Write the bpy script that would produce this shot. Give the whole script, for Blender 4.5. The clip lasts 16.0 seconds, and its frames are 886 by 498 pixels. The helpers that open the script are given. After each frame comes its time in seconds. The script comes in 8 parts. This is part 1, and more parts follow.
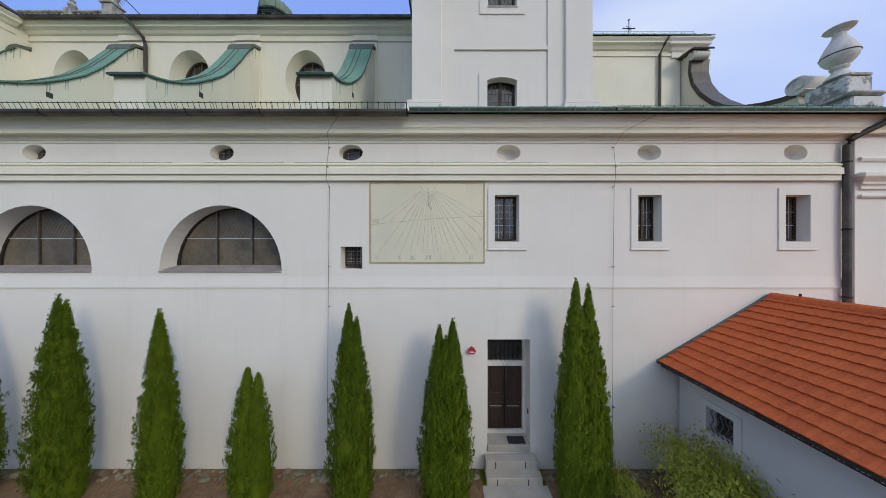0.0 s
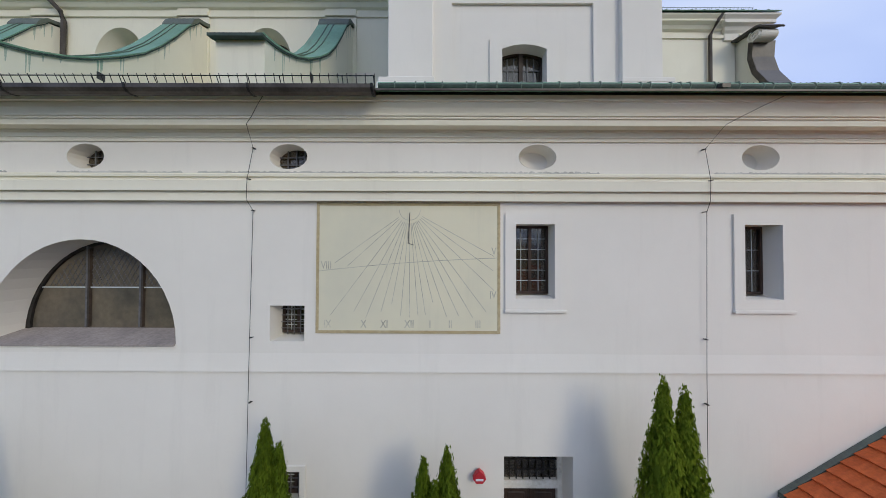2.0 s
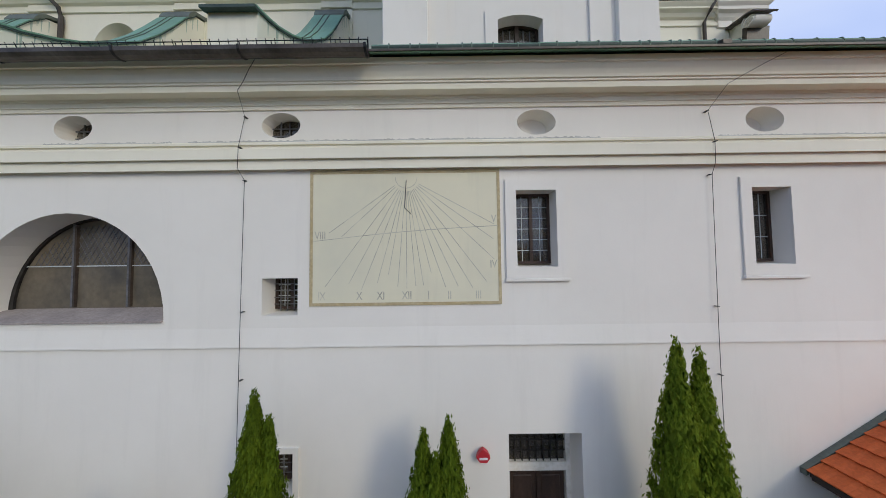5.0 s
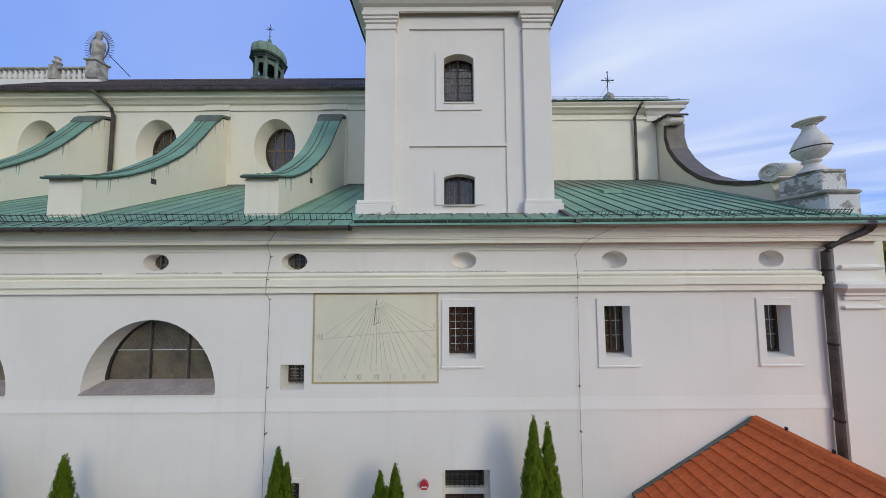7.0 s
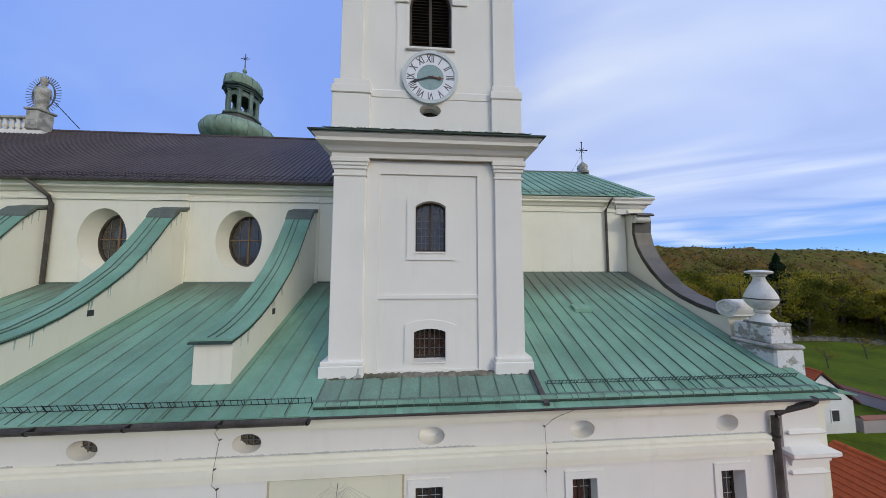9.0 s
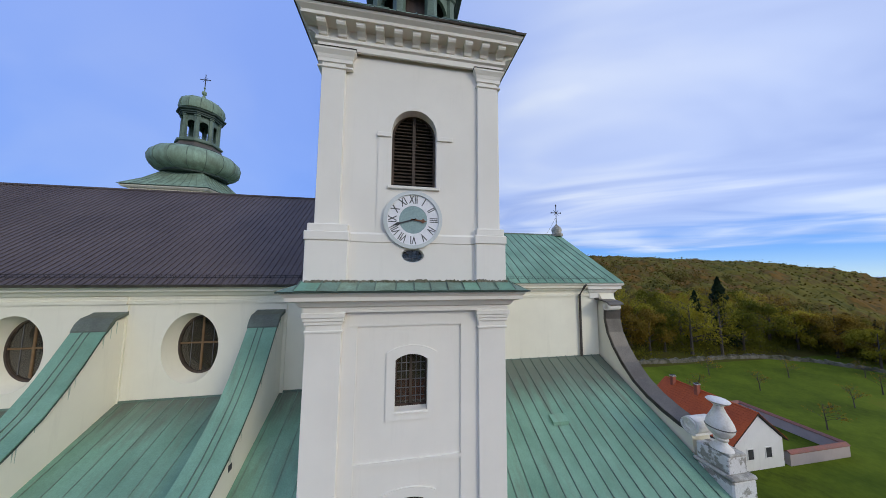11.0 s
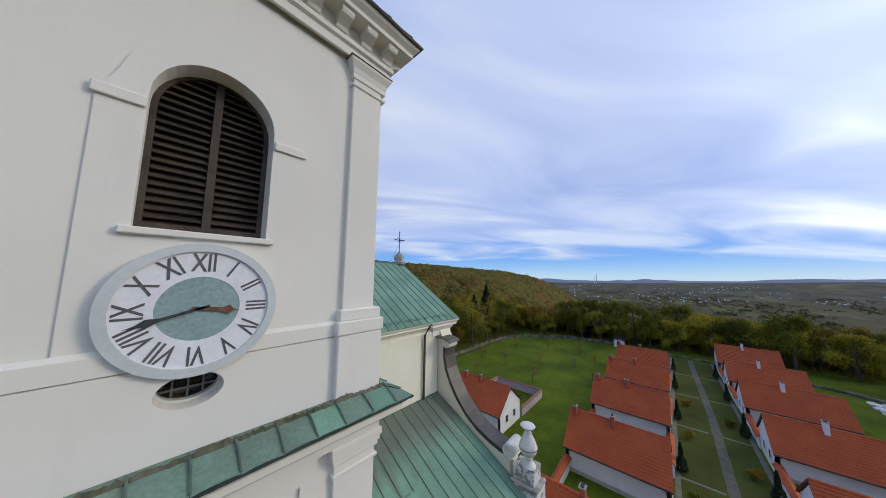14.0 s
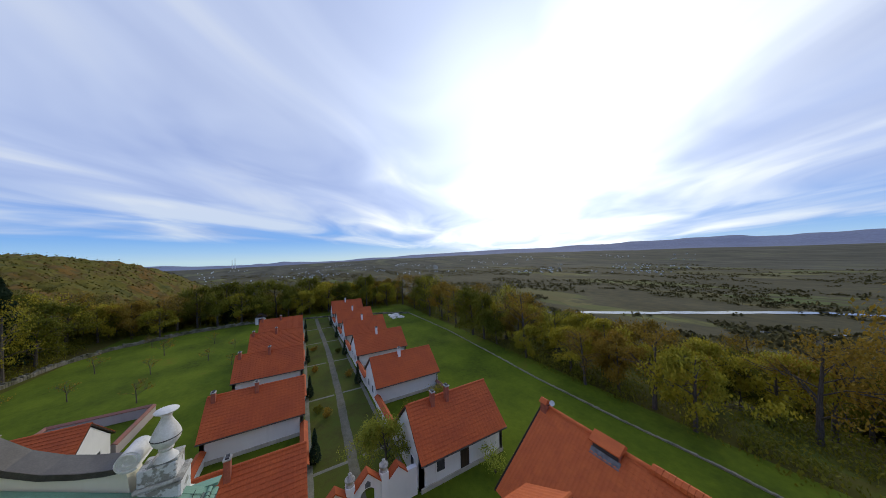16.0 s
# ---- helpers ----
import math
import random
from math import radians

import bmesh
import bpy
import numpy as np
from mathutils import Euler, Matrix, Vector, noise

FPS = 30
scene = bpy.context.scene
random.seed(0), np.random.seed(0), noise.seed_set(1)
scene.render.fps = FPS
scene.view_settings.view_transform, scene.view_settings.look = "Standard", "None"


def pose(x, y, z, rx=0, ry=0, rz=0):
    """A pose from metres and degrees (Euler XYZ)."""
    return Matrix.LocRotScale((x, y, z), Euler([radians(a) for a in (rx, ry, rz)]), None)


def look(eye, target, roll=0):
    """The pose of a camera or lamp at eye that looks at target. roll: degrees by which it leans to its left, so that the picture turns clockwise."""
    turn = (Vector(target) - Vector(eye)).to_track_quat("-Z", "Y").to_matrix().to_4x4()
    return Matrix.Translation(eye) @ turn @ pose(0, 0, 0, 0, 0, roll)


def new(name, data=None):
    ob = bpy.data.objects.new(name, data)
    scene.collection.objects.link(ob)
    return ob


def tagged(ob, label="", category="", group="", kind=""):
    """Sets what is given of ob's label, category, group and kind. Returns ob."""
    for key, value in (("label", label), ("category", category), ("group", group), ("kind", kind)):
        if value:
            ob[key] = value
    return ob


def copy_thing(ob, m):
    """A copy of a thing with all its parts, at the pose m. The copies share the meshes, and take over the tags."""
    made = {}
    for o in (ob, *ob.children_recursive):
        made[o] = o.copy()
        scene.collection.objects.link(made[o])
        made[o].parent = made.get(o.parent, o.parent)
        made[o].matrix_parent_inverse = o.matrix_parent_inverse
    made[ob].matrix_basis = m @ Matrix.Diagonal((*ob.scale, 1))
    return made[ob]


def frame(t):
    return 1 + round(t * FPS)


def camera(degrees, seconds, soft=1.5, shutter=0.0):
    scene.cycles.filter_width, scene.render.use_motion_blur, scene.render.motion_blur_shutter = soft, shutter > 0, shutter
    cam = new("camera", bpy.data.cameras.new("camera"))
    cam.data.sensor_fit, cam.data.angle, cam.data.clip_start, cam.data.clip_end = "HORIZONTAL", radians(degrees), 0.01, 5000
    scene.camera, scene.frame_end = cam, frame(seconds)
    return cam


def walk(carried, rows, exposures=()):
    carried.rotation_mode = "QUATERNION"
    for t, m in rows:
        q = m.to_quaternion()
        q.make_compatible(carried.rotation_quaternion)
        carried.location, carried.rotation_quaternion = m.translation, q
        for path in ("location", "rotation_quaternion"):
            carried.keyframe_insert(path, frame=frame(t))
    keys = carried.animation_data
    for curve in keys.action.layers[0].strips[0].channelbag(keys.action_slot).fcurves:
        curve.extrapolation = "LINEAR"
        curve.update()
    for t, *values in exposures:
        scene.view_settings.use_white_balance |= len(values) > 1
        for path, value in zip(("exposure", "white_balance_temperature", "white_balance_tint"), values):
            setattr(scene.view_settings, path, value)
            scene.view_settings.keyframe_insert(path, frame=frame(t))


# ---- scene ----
cam = camera(120.9, 16.0, soft=0.75)
METRES, EYE, TILT, LEAN, TURN = 26.0, 6.62, 0.0, 0.0, 0.0
ROWS = [
    (0.0, 0.0, 0.0, 0.0, 0.0, 0.0, -0.0),
    (0.5, -0.0027, 0.0221, 0.0176, -0.01, 0.3, -0.0),
    (1.0, -0.0004, 0.0476, 0.0309, -0.0, 0.52, -0.07),
    (1.5, 0.0026, 0.0769, 0.039, 0.02, 0.7, -0.19),
    (2.0, 0.0073, 0.1077, 0.0414, 0.12, 0.87, -0.2),
    (2.5, 0.0114, 0.1362, 0.039, 0.07, 1.07, -0.1),
    (3.0, 0.0118, 0.1563, 0.0286, 0.08, 1.6, 0.12),
    (5.5, 0.008, 0.0893, 0.0147, 0.13, 2.45, 0.75),
    (6.0, 0.0189, 0.0591, 0.0364, 0.08, 2.75, 0.6),
    (6.5, 0.0355, 0.0338, 0.0702, 0.07, 2.86, 0.53),
    (7.0, 0.0535, 0.0192, 0.1097, -0.02, 3.05, 0.35),
    (7.5, 0.0668, 0.0152, 0.1519, -0.09, 3.4, 0.35),
    (8.0, 0.0734, 0.0152, 0.1958, -1.28, 3.71, 0.12),
    (8.5, 0.0736, 0.0156, 0.2397, -2.54, 4.06, -0.04),
    (9.0, 0.0694, 0.0167, 0.2855, -3.8, 4.16, -0.05),
    (9.5, 0.066, 0.016, 0.3313, -5.14, 4.42, -0.0),
    (10.0, 0.0654, 0.016, 0.3774, -6.4, 4.44, -0.07),
    (12.5, 0.051, 0.0486, 0.5359, -12.88, 5.77, -0.68),
    (13.0, 0.0512, 0.0711, 0.5445, -14.23, 5.86, -0.69),
    (13.5, 0.0533, 0.0969, 0.545, -27.41, 5.97, -0.82),
    (14.0, 0.0564, 0.1239, 0.5361, -48.59, 6.06, -0.61),
    (14.5, 0.057, 0.1485, 0.5251, -69.8, 5.67, -0.21),
    (15.0, 0.0484, 0.1635, 0.5114, -89.33, 4.52, 0.43),
    (15.5, 0.034, 0.1656, 0.4957, -104.45, 3.21, 1.26),
    (16.0, 0.0099, 0.1569, 0.4798, -119.48, 1.62, 1.61),
]
walk(cam, [(t, pose(0, 0, EYE, TILT, LEAN, TURN) @ pose(METRES * x, METRES * y, METRES * z, 90 + pitch, roll, yaw)) for t, x, y, z, yaw, pitch, roll in ROWS],
     exposures=[(0.0, -0.04, 6500, 10), (12.0, -0.04, 6500, 10), (13.5, -0.09, 6650, 10), (16.0, -0.16, 7000, 8)])

# ---- world, sun ----
from mathutils.geometry import tessellate_polygon

SUN_AZ, SUN_EL = radians(139), radians(24)          # clockwise from +y, above the horizon
SUN_DIR = Vector((math.sin(SUN_AZ) * math.cos(SUN_EL), math.cos(SUN_AZ) * math.cos(SUN_EL), math.sin(SUN_EL)))


class Nodes:
    """Short hand for a node tree."""

    def __init__(self, tree):
        self.t = tree
        tree.nodes.clear()

    def add(self, kind, **kw):
        n = self.t.nodes.new(kind)
        for k, v in kw.items():
            setattr(n, k, v)
        return n

    def put(self, node, name, value):
        s = node.inputs[name]
        if hasattr(value, "links"):
            self.t.links.new(value, s)
        else:
            s.default_value = value

    def math(self, op, a, b=0.0, clamp=False):
        n = self.add("ShaderNodeMath", operation=op, use_clamp=clamp)
        self.put(n, 0, a)
        self.put(n, 1, b)
        return n.outputs[0]

    def ramp(self, fac, stops):
        n = self.add("ShaderNodeValToRGB")
        e = n.color_ramp.elements
        while len(e) < len(stops):
            e.new(0.5)
        for el, (p, c) in zip(e, stops):
            el.position = p
            el.color = (c, c, c, 1) if isinstance(c, (int, float)) else (*c, 1)
        self.put(n, "Fac", fac)
        return n.outputs["Color"]

    def mix(self, fac, a, b, blend="MIX"):
        n = self.add("ShaderNodeMix", data_type="RGBA", blend_type=blend)
        self.put(n, "Factor", fac)
        for s, v in ((6, a), (7, b)):
            if hasattr(v, "links"):
                self.t.links.new(v, n.inputs[s])
            else:
                n.inputs[s].default_value = (*v, 1) if len(v) == 3 else v
        return n.outputs[2]

    def noise(self, vec, scale, detail=4.0, rough=0.55, dist=0.0):
        n = self.add("ShaderNodeTexNoise")
        if vec is not None:
            self.put(n, "Vector", vec)
        for k, v in (("Scale", scale), ("Detail", detail), ("Roughness", rough), ("Distortion", dist)):
            n.inputs[k].default_value = v
        return n.outputs["Fac"]

    def scaled(self, vec, s):
        n = self.add("ShaderNodeVectorMath", operation="MULTIPLY")
        self.put(n, 0, vec)
        n.inputs[1].default_value = s
        return n.outputs[0]


def make_world():
    w = bpy.data.worlds.new("sky")
    scene.world = w
    w.use_nodes = True
    n = Nodes(w.node_tree)
    sky = n.add("ShaderNodeTexSky", sky_type="NISHITA", sun_disc=False, sun_elevation=SUN_EL, sun_rotation=SUN_AZ, altitude=300)
    coord = n.add("ShaderNodeTexCoord").outputs["Generated"]
    xyz = n.add("ShaderNodeSeparateXYZ")
    n.put(xyz, 0, coord)
    z = n.math("MAXIMUM", xyz.outputs[2], 0.0)
    # clouds on a flat layer: direction over height
    den = n.math("ADD", z, 0.10)
    u, v = n.math("DIVIDE", xyz.outputs[0], den), n.math("DIVIDE", xyz.outputs[1], den)
    # cloud streets run south-east: long along that line, short across it
    run = n.math("SUBTRACT", n.math("MULTIPLY", u, 0.79), n.math("MULTIPLY", v, 0.61))
    across = n.math("ADD", n.math("MULTIPLY", u, 0.61), n.math("MULTIPLY", v, 0.79))
    flat = n.add("ShaderNodeCombineXYZ")
    n.put(flat, 0, n.math("MULTIPLY", run, 0.52))
    n.put(flat, 1, n.math("MULTIPLY", across, 0.92))
    veil = n.noise(flat.outputs[0], 0.55, 4.0, 0.5, 0.5)
    streak = n.noise(flat.outputs[0], 1.05, 4.0, 0.46, 0.8)
    cover = n.math("ADD", n.math("MULTIPLY", veil, 0.75), n.math("MULTIPLY", streak, 0.25))
    sd = n.add("ShaderNodeVectorMath", operation="DOT_PRODUCT")
    n.put(sd, 0, coord)
    sd.inputs[1].default_value = SUN_DIR
    face = n.math("MAXIMUM", n.math("MULTIPLY", n.math("ADD", sd.outputs["Value"], 1.0), 0.5), 0.0)
    near = n.math("POWER", face, 17.0)
    wide = n.math("POWER", face, 2.0)
    cover = n.math("ADD", cover, n.math("MULTIPLY", near, 0.14))
    amount = n.ramp(cover, [(0.36, 0.0), (0.50, 0.62), (0.62, 1.0)])
    # the veil closes above a clear strip over the horizon
    veil_top = n.ramp(n.math("ADD", z, n.math("MULTIPLY", n.math("SUBTRACT", streak, 0.5), 0.30)), [(0.05, 0.0), (0.14, 0.60), (0.45, 0.74)])
    amount = n.math("MAXIMUM", amount, veil_top)
    strip = n.ramp(n.math("ADD", n.math("ADD", z, n.math("MULTIPLY", near, 0.12)), n.math("MULTIPLY", n.math("SUBTRACT", streak, 0.5), 0.07)), [(0.060, 0.02), (0.080, 0.85), (0.12, 1.0)])
    amount = n.math("MULTIPLY", amount, strip)
    # the sky clears towards the west
    west = n.ramp(n.math("ADD", xyz.outputs[0], n.math("MULTIPLY", n.math("SUBTRACT", veil, 0.5), 1.2)), [(-0.45, 0.22), (-0.05, 0.46), (0.45, 1.0)])
    amount = n.math("MULTIPLY", amount, n.math("MAXIMUM", west, n.math("MULTIPLY", n.math("SUBTRACT", 0.0, xyz.outputs[1]), 2.0), True))
    shade = n.ramp(streak, [(0.32, (0.47, 0.57, 0.88)), (0.48, (0.68, 0.79, 1.06)), (0.64, (0.94, 1.02, 1.12))])
    glow = n.math("ADD", n.math("ADD", 0.67, n.math("MULTIPLY", wide, 0.30)), n.math("MULTIPLY", near, 0.90))
    north_east = n.math("MULTIPLY", n.math("MAXIMUM", xyz.outputs[0], 0.0), n.math("MAXIMUM", xyz.outputs[1], 0.0))
    glow = n.math("ADD", glow, n.math("MULTIPLY", north_east, 0.24))
    cloud = n.add("ShaderNodeVectorMath", operation="SCALE")
    n.put(cloud, 0, n.mix(n.math("MULTIPLY", near, 0.70), shade, (0.86, 0.95, 1.0)))
    n.put(cloud, "Scale", glow)
    blue = n.ramp(z, [(0.0, (0.50, 0.74, 0.94)), (0.030, (0.30, 0.58, 1.00)), (0.065, (0.16, 0.43, 1.00)), (0.2, (0.17, 0.36, 0.98)), (0.6, (0.20, 0.36, 0.95))])
    tint = n.add("ShaderNodeVectorMath", operation="SCALE")
    n.put(tint, 0, sky.outputs[0])
    tint.inputs["Scale"].default_value = 0.10
    clear = n.mix(0.90, tint.outputs[0], blue)
    col = n.mix(amount, clear, cloud.outputs[0])
    bg = n.add("ShaderNodeBackground")
    n.put(bg, "Color", col)
    bg.inputs["Strength"].default_value = 1.08
    n.put(n.add("ShaderNodeOutputWorld"), "Surface", bg.outputs[0])


make_world()
sun_data = bpy.data.lights.new("sun", "SUN")
sun_data.energy, sun_data.angle, sun_data.color = 0.95, radians(15), (1.0, 0.89, 0.66)
sun = new("sun", sun_data)
sun.matrix_world = look(SUN_DIR * 100, (0, 0, 0))

# ---- materials ----
def material(name, rough=0.7, metal=0.0, spec=0.4):
    m = bpy.data.materials.new(name)
    m.use_nodes = True
    n = Nodes(m.node_tree)
    b = n.add("ShaderNodeBsdfPrincipled")
    n.put(b, "Roughness", rough)
    n.put(b, "Metallic", metal)
    n.put(b, "Specular IOR Level", spec)
    n.put(n.add("ShaderNodeOutputMaterial"), "Surface", b.outputs[0])
    pos = n.add("ShaderNodeNewGeometry").outputs["Position"]
    return m, n, b, pos


def bump(n, b, height, strength, distance):
    k = n.add("ShaderNodeBump")
    n.put(k, "Height", height)
    k.inputs["Strength"].default_value, k.inputs["Distance"].default_value = strength, distance
    n.put(b, "Normal", k.outputs[0])


def two_tone(name, a, b_, scale, rough=0.75, fine=18.0, relief=0.25, dist=0.01, metal=0.0, spec=0.35, lo=0.35, hi=0.68, grain=0.12, stretch=(1, 1, 1)):
    """Two colours in patches of the given scale, with a finer grain over them."""
    m, n, b, pos = material(name, rough, metal, spec)
    p = n.scaled(pos, stretch)
    base = n.mix(n.ramp(n.noise(p, scale, 5.0, 0.6), [(lo, 0.0), (hi, 1.0)]), a, b_)
    g = n.noise(pos, fine, 3.0, 0.6)
    n.put(b, "Base Color", n.mix(grain * 2, base, n.ramp(g, [(0.3, 0.25), (0.7, 0.9)]), "OVERLAY"))
    bump(n, b, g, relief, dist)
    return m


def plaster(name, a, b_, stain, streaks=0.32):
    m, n, b, pos = material(name, 0.88, 0.0, 0.25)
    wide = n.noise(pos, 0.35, 5.0, 0.6)
    runs = n.noise(n.scaled(pos, (2.6, 2.6, 0.25)), 1.0, 5.0, 0.65)
    fine = n.noise(pos, 30.0, 3.0, 0.6)
    col = n.mix(n.ramp(wide, [(0.35, 0.0), (0.7, 1.0)]), a, b_)
    col = n.mix(n.math("MULTIPLY", n.ramp(runs, [(0.56, 0.0), (0.80, 1.0)]), streaks), col, stain)
    n.put(b, "Base Color", col)
    h = n.math("ADD", n.math("MULTIPLY", fine, 0.25), n.noise(pos, 2.0, 4.0, 0.5))
    bump(n, b, h, 0.22, 0.02)
    return m


M = {}
M["plaster"] = plaster("white_lime_plaster", (0.82, 0.783, 0.705), (0.76, 0.725, 0.65), (0.56, 0.535, 0.47), 0.20)
M["creamplaster"] = plaster("aged_cream_plaster", (0.84, 0.80, 0.655), (0.77, 0.73, 0.595), (0.54, 0.51, 0.40), 0.26)
# base colour greyed to carry the shade on the wing's west wall
M["wingwall"] = plaster("shaded_wing_plaster", (0.70, 0.67, 0.61), (0.63, 0.60, 0.545), (0.50, 0.48, 0.43))
M["house"] = plaster("house_wall_plaster", (0.80, 0.78, 0.745), (0.72, 0.70, 0.67), (0.52, 0.51, 0.48))
M["dial"] = plaster("sundial_plaster", (0.76, 0.715, 0.53), (0.63, 0.61, 0.48), (0.50, 0.49, 0.38))
M["stone"] = two_tone("weathered_stone", (0.45, 0.43, 0.375), (0.25, 0.235, 0.20), 2.4, 0.92, 14.0, 0.6, 0.03, lo=0.42, hi=0.6)
M["capitalstone"] = two_tone("brown_weathered_sandstone", (0.27, 0.20, 0.115), (0.17, 0.125, 0.075), 2.4, 0.92, 14.0, 0.6, 0.03)
M["stonewhite"] = two_tone("whitewashed_stone", (0.73, 0.70, 0.63), (0.45, 0.43, 0.37), 1.8, 0.9, 16.0, 0.4, 0.02, lo=0.5, hi=0.8)
M["paving"] = two_tone("paving_stone", (0.50, 0.465, 0.39), (0.38, 0.345, 0.285), 1.2, 0.85, 24.0, 0.2, 0.006, grain=0.04)
M["tile"] = two_tone("red_clay_tile", (0.59, 0.128, 0.030), (0.48, 0.096, 0.025), 1.2, 0.75, 22.0, 0.3, 0.01)
M["tilefar"] = two_tone("house_roof_tile", (0.46, 0.090, 0.020), (0.36, 0.068, 0.018), 0.5, 0.75, 9.0, 0.3, 0.02)
M["brown"] = two_tone("brown_sheet_roof", (0.082, 0.064, 0.060), (0.110, 0.086, 0.080), 0.35, 0.55, 12.0, 0.15, 0.005, spec=0.3)
M["gutter"] = two_tone("weathered_gutter_metal", (0.060, 0.050, 0.042), (0.12, 0.105, 0.09), 1.5, 0.5, 20.0, 0.2, 0.004, metal=0.4)
M["iron"] = two_tone("black_iron", (0.02, 0.02, 0.02), (0.045, 0.04, 0.036), 4.0, 0.55, 30.0, 0.2, 0.003, metal=0.5)
M["doorwood"] = two_tone("dark_stained_wood", (0.030, 0.018, 0.013), (0.060, 0.035, 0.024), 1.2, 0.5, 30.0, 0.3, 0.005, stretch=(6, 6, 0.6))
M["louvre"] = two_tone("brown_louvre_wood", (0.034, 0.025, 0.020), (0.085, 0.062, 0.046), 2.0, 0.7, 30.0, 0.3, 0.005)
M["sashwood"] = two_tone("ochre_sash_wood", (0.15, 0.085, 0.040), (0.22, 0.135, 0.065), 3.0, 0.6, 30.0, 0.3, 0.004)
M["lead"] = two_tone("grey_window_bars", (0.10, 0.10, 0.105), (0.20, 0.20, 0.20), 4.0, 0.5, 30.0, 0.2, 0.003, metal=0.3)
M["white"] = two_tone("white_enamel", (0.80, 0.80, 0.82), (0.72, 0.72, 0.74), 1.5, 0.5, 20.0, 0.1, 0.003)
M["teal"] = two_tone("grey_green_paint", (0.23, 0.33, 0.33), (0.28, 0.38, 0.37), 1.5, 0.55, 20.0, 0.1, 0.003)
M["rim"] = two_tone("pale_grey_paint", (0.60, 0.63, 0.62), (0.50, 0.54, 0.53), 1.2, 0.6, 20.0, 0.1, 0.003, grain=0.05)
M["ochre"] = two_tone("ochre_line_paint", (0.42, 0.33, 0.17), (0.50, 0.42, 0.26), 2.0, 0.85, 20.0, 0.2, 0.004)
M["ink"] = two_tone("dark_grey_paint", (0.33, 0.32, 0.26), (0.60, 0.575, 0.455), 5.0, 0.85, 30.0, 0.1, 0.003)
M["dark"] = two_tone("black_paint", (0.03, 0.03, 0.035), (0.06, 0.06, 0.06), 3.0, 0.6, 30.0, 0.1, 0.003)
M["red"] = two_tone("red_alarm_housing", (0.50, 0.03, 0.04), (0.42, 0.025, 0.035), 5.0, 0.4, 30.0, 0.1, 0.002)
M["rust"] = two_tone("rusty_brown_iron", (0.14, 0.06, 0.035), (0.22, 0.11, 0.06), 6.0, 0.7, 30.0, 0.3, 0.004)
M["soil"] = two_tone("bare_soil", (0.175, 0.105, 0.055), (0.25, 0.165, 0.095), 1.5, 0.95, 12.0, 0.8, 0.05)
M["earthpath"] = two_tone("trodden_earth_path", (0.20, 0.185, 0.145), (0.14, 0.14, 0.095), 1.5, 0.95, 10.0, 0.5, 0.02)
M["gravel"] = two_tone("gravel", (0.30, 0.29, 0.27), (0.20, 0.19, 0.17), 2.0, 0.95, 14.0, 0.7, 0.03)
M["bark"] = two_tone("bark", (0.065, 0.050, 0.038), (0.12, 0.10, 0.08), 3.0, 0.9, 10.0, 0.8, 0.04, stretch=(3, 3, 0.6))
M["brickcap"] = two_tone("chimney_brick", (0.36, 0.11, 0.06), (0.26, 0.08, 0.05), 3.0, 0.85, 20.0, 0.4, 0.01)
M["sill"] = two_tone("pinkish_grey_sill_plaster", (0.36, 0.31, 0.28), (0.27, 0.235, 0.215), 2.0, 0.85, 20.0, 0.3, 0.01)
M["oldwall"] = two_tone("old_mossy_rubble", (0.21, 0.19, 0.145), (0.075, 0.075, 0.040), 0.7, 0.95, 4.0, 0.8, 0.08, lo=0.4, hi=0.6)
M["coping"] = two_tone("dull_pinkish_coping", (0.31, 0.120, 0.085), (0.22, 0.125, 0.095), 1.5, 0.9, 12.0, 0.5, 0.03)
M["gravelpath"] = two_tone("grey_earth_and_gravel", (0.145, 0.132, 0.095), (0.098, 0.092, 0.054), 1.2, 0.95, 7.0, 0.25, 0.02)
M["rubble"] = two_tone("rubble_stone", (0.30, 0.265, 0.185), (0.15, 0.135, 0.085), 1.1, 0.95, 6.0, 0.7, 0.06)


def copper(name, brown_top=False):
    m, n, b, pos = material(name, 0.62, 0.0, 0.4)
    wide = n.noise(pos, 0.55, 6.0, 0.62)
    runs = n.noise(n.scaled(pos, (3.5, 0.6, 0.6)), 1.0, 5.0, 0.6)
    fine = n.noise(pos, 25.0, 3.0, 0.6)
    col = n.mix(n.ramp(wide, [(0.32, 0.0), (0.66, 1.0)]), (0.128, 0.255, 0.170), (0.205, 0.368, 0.258))
    col = n.mix(n.math("MULTIPLY", n.ramp(runs, [(0.52, 0.0), (0.74, 1.0)]), 0.55), col, (0.150, 0.182, 0.125))
    info = n.add("ShaderNodeObjectInfo").outputs["Random"]
    if brown_top:
        h = n.add("ShaderNodeSeparateXYZ")
        n.put(h, 0, pos)
        top = n.ramp(n.math("ADD", n.math("MULTIPLY", n.math("SUBTRACT", h.outputs[2], 12.35), 0.85), n.math("MULTIPLY", n.math("SUBTRACT", runs, 0.5), 0.9)), [(0.15, 0.0), (0.75, 0.8)])
        col = n.mix(top, col, (0.115, 0.110, 0.085))
    col = n.mix(0.35, col, n.ramp(info, [(0.0, 0.35), (1.0, 0.65)]), "OVERLAY")
    col = n.mix(0.2, col, n.ramp(fine, [(0.3, 0.25), (0.7, 0.8)]), "OVERLAY")
    n.put(b, "Base Color", col)
    bump(n, b, n.math("ADD", fine, n.math("MULTIPLY", wide, 2.0)), 0.15, 0.01)
    return m


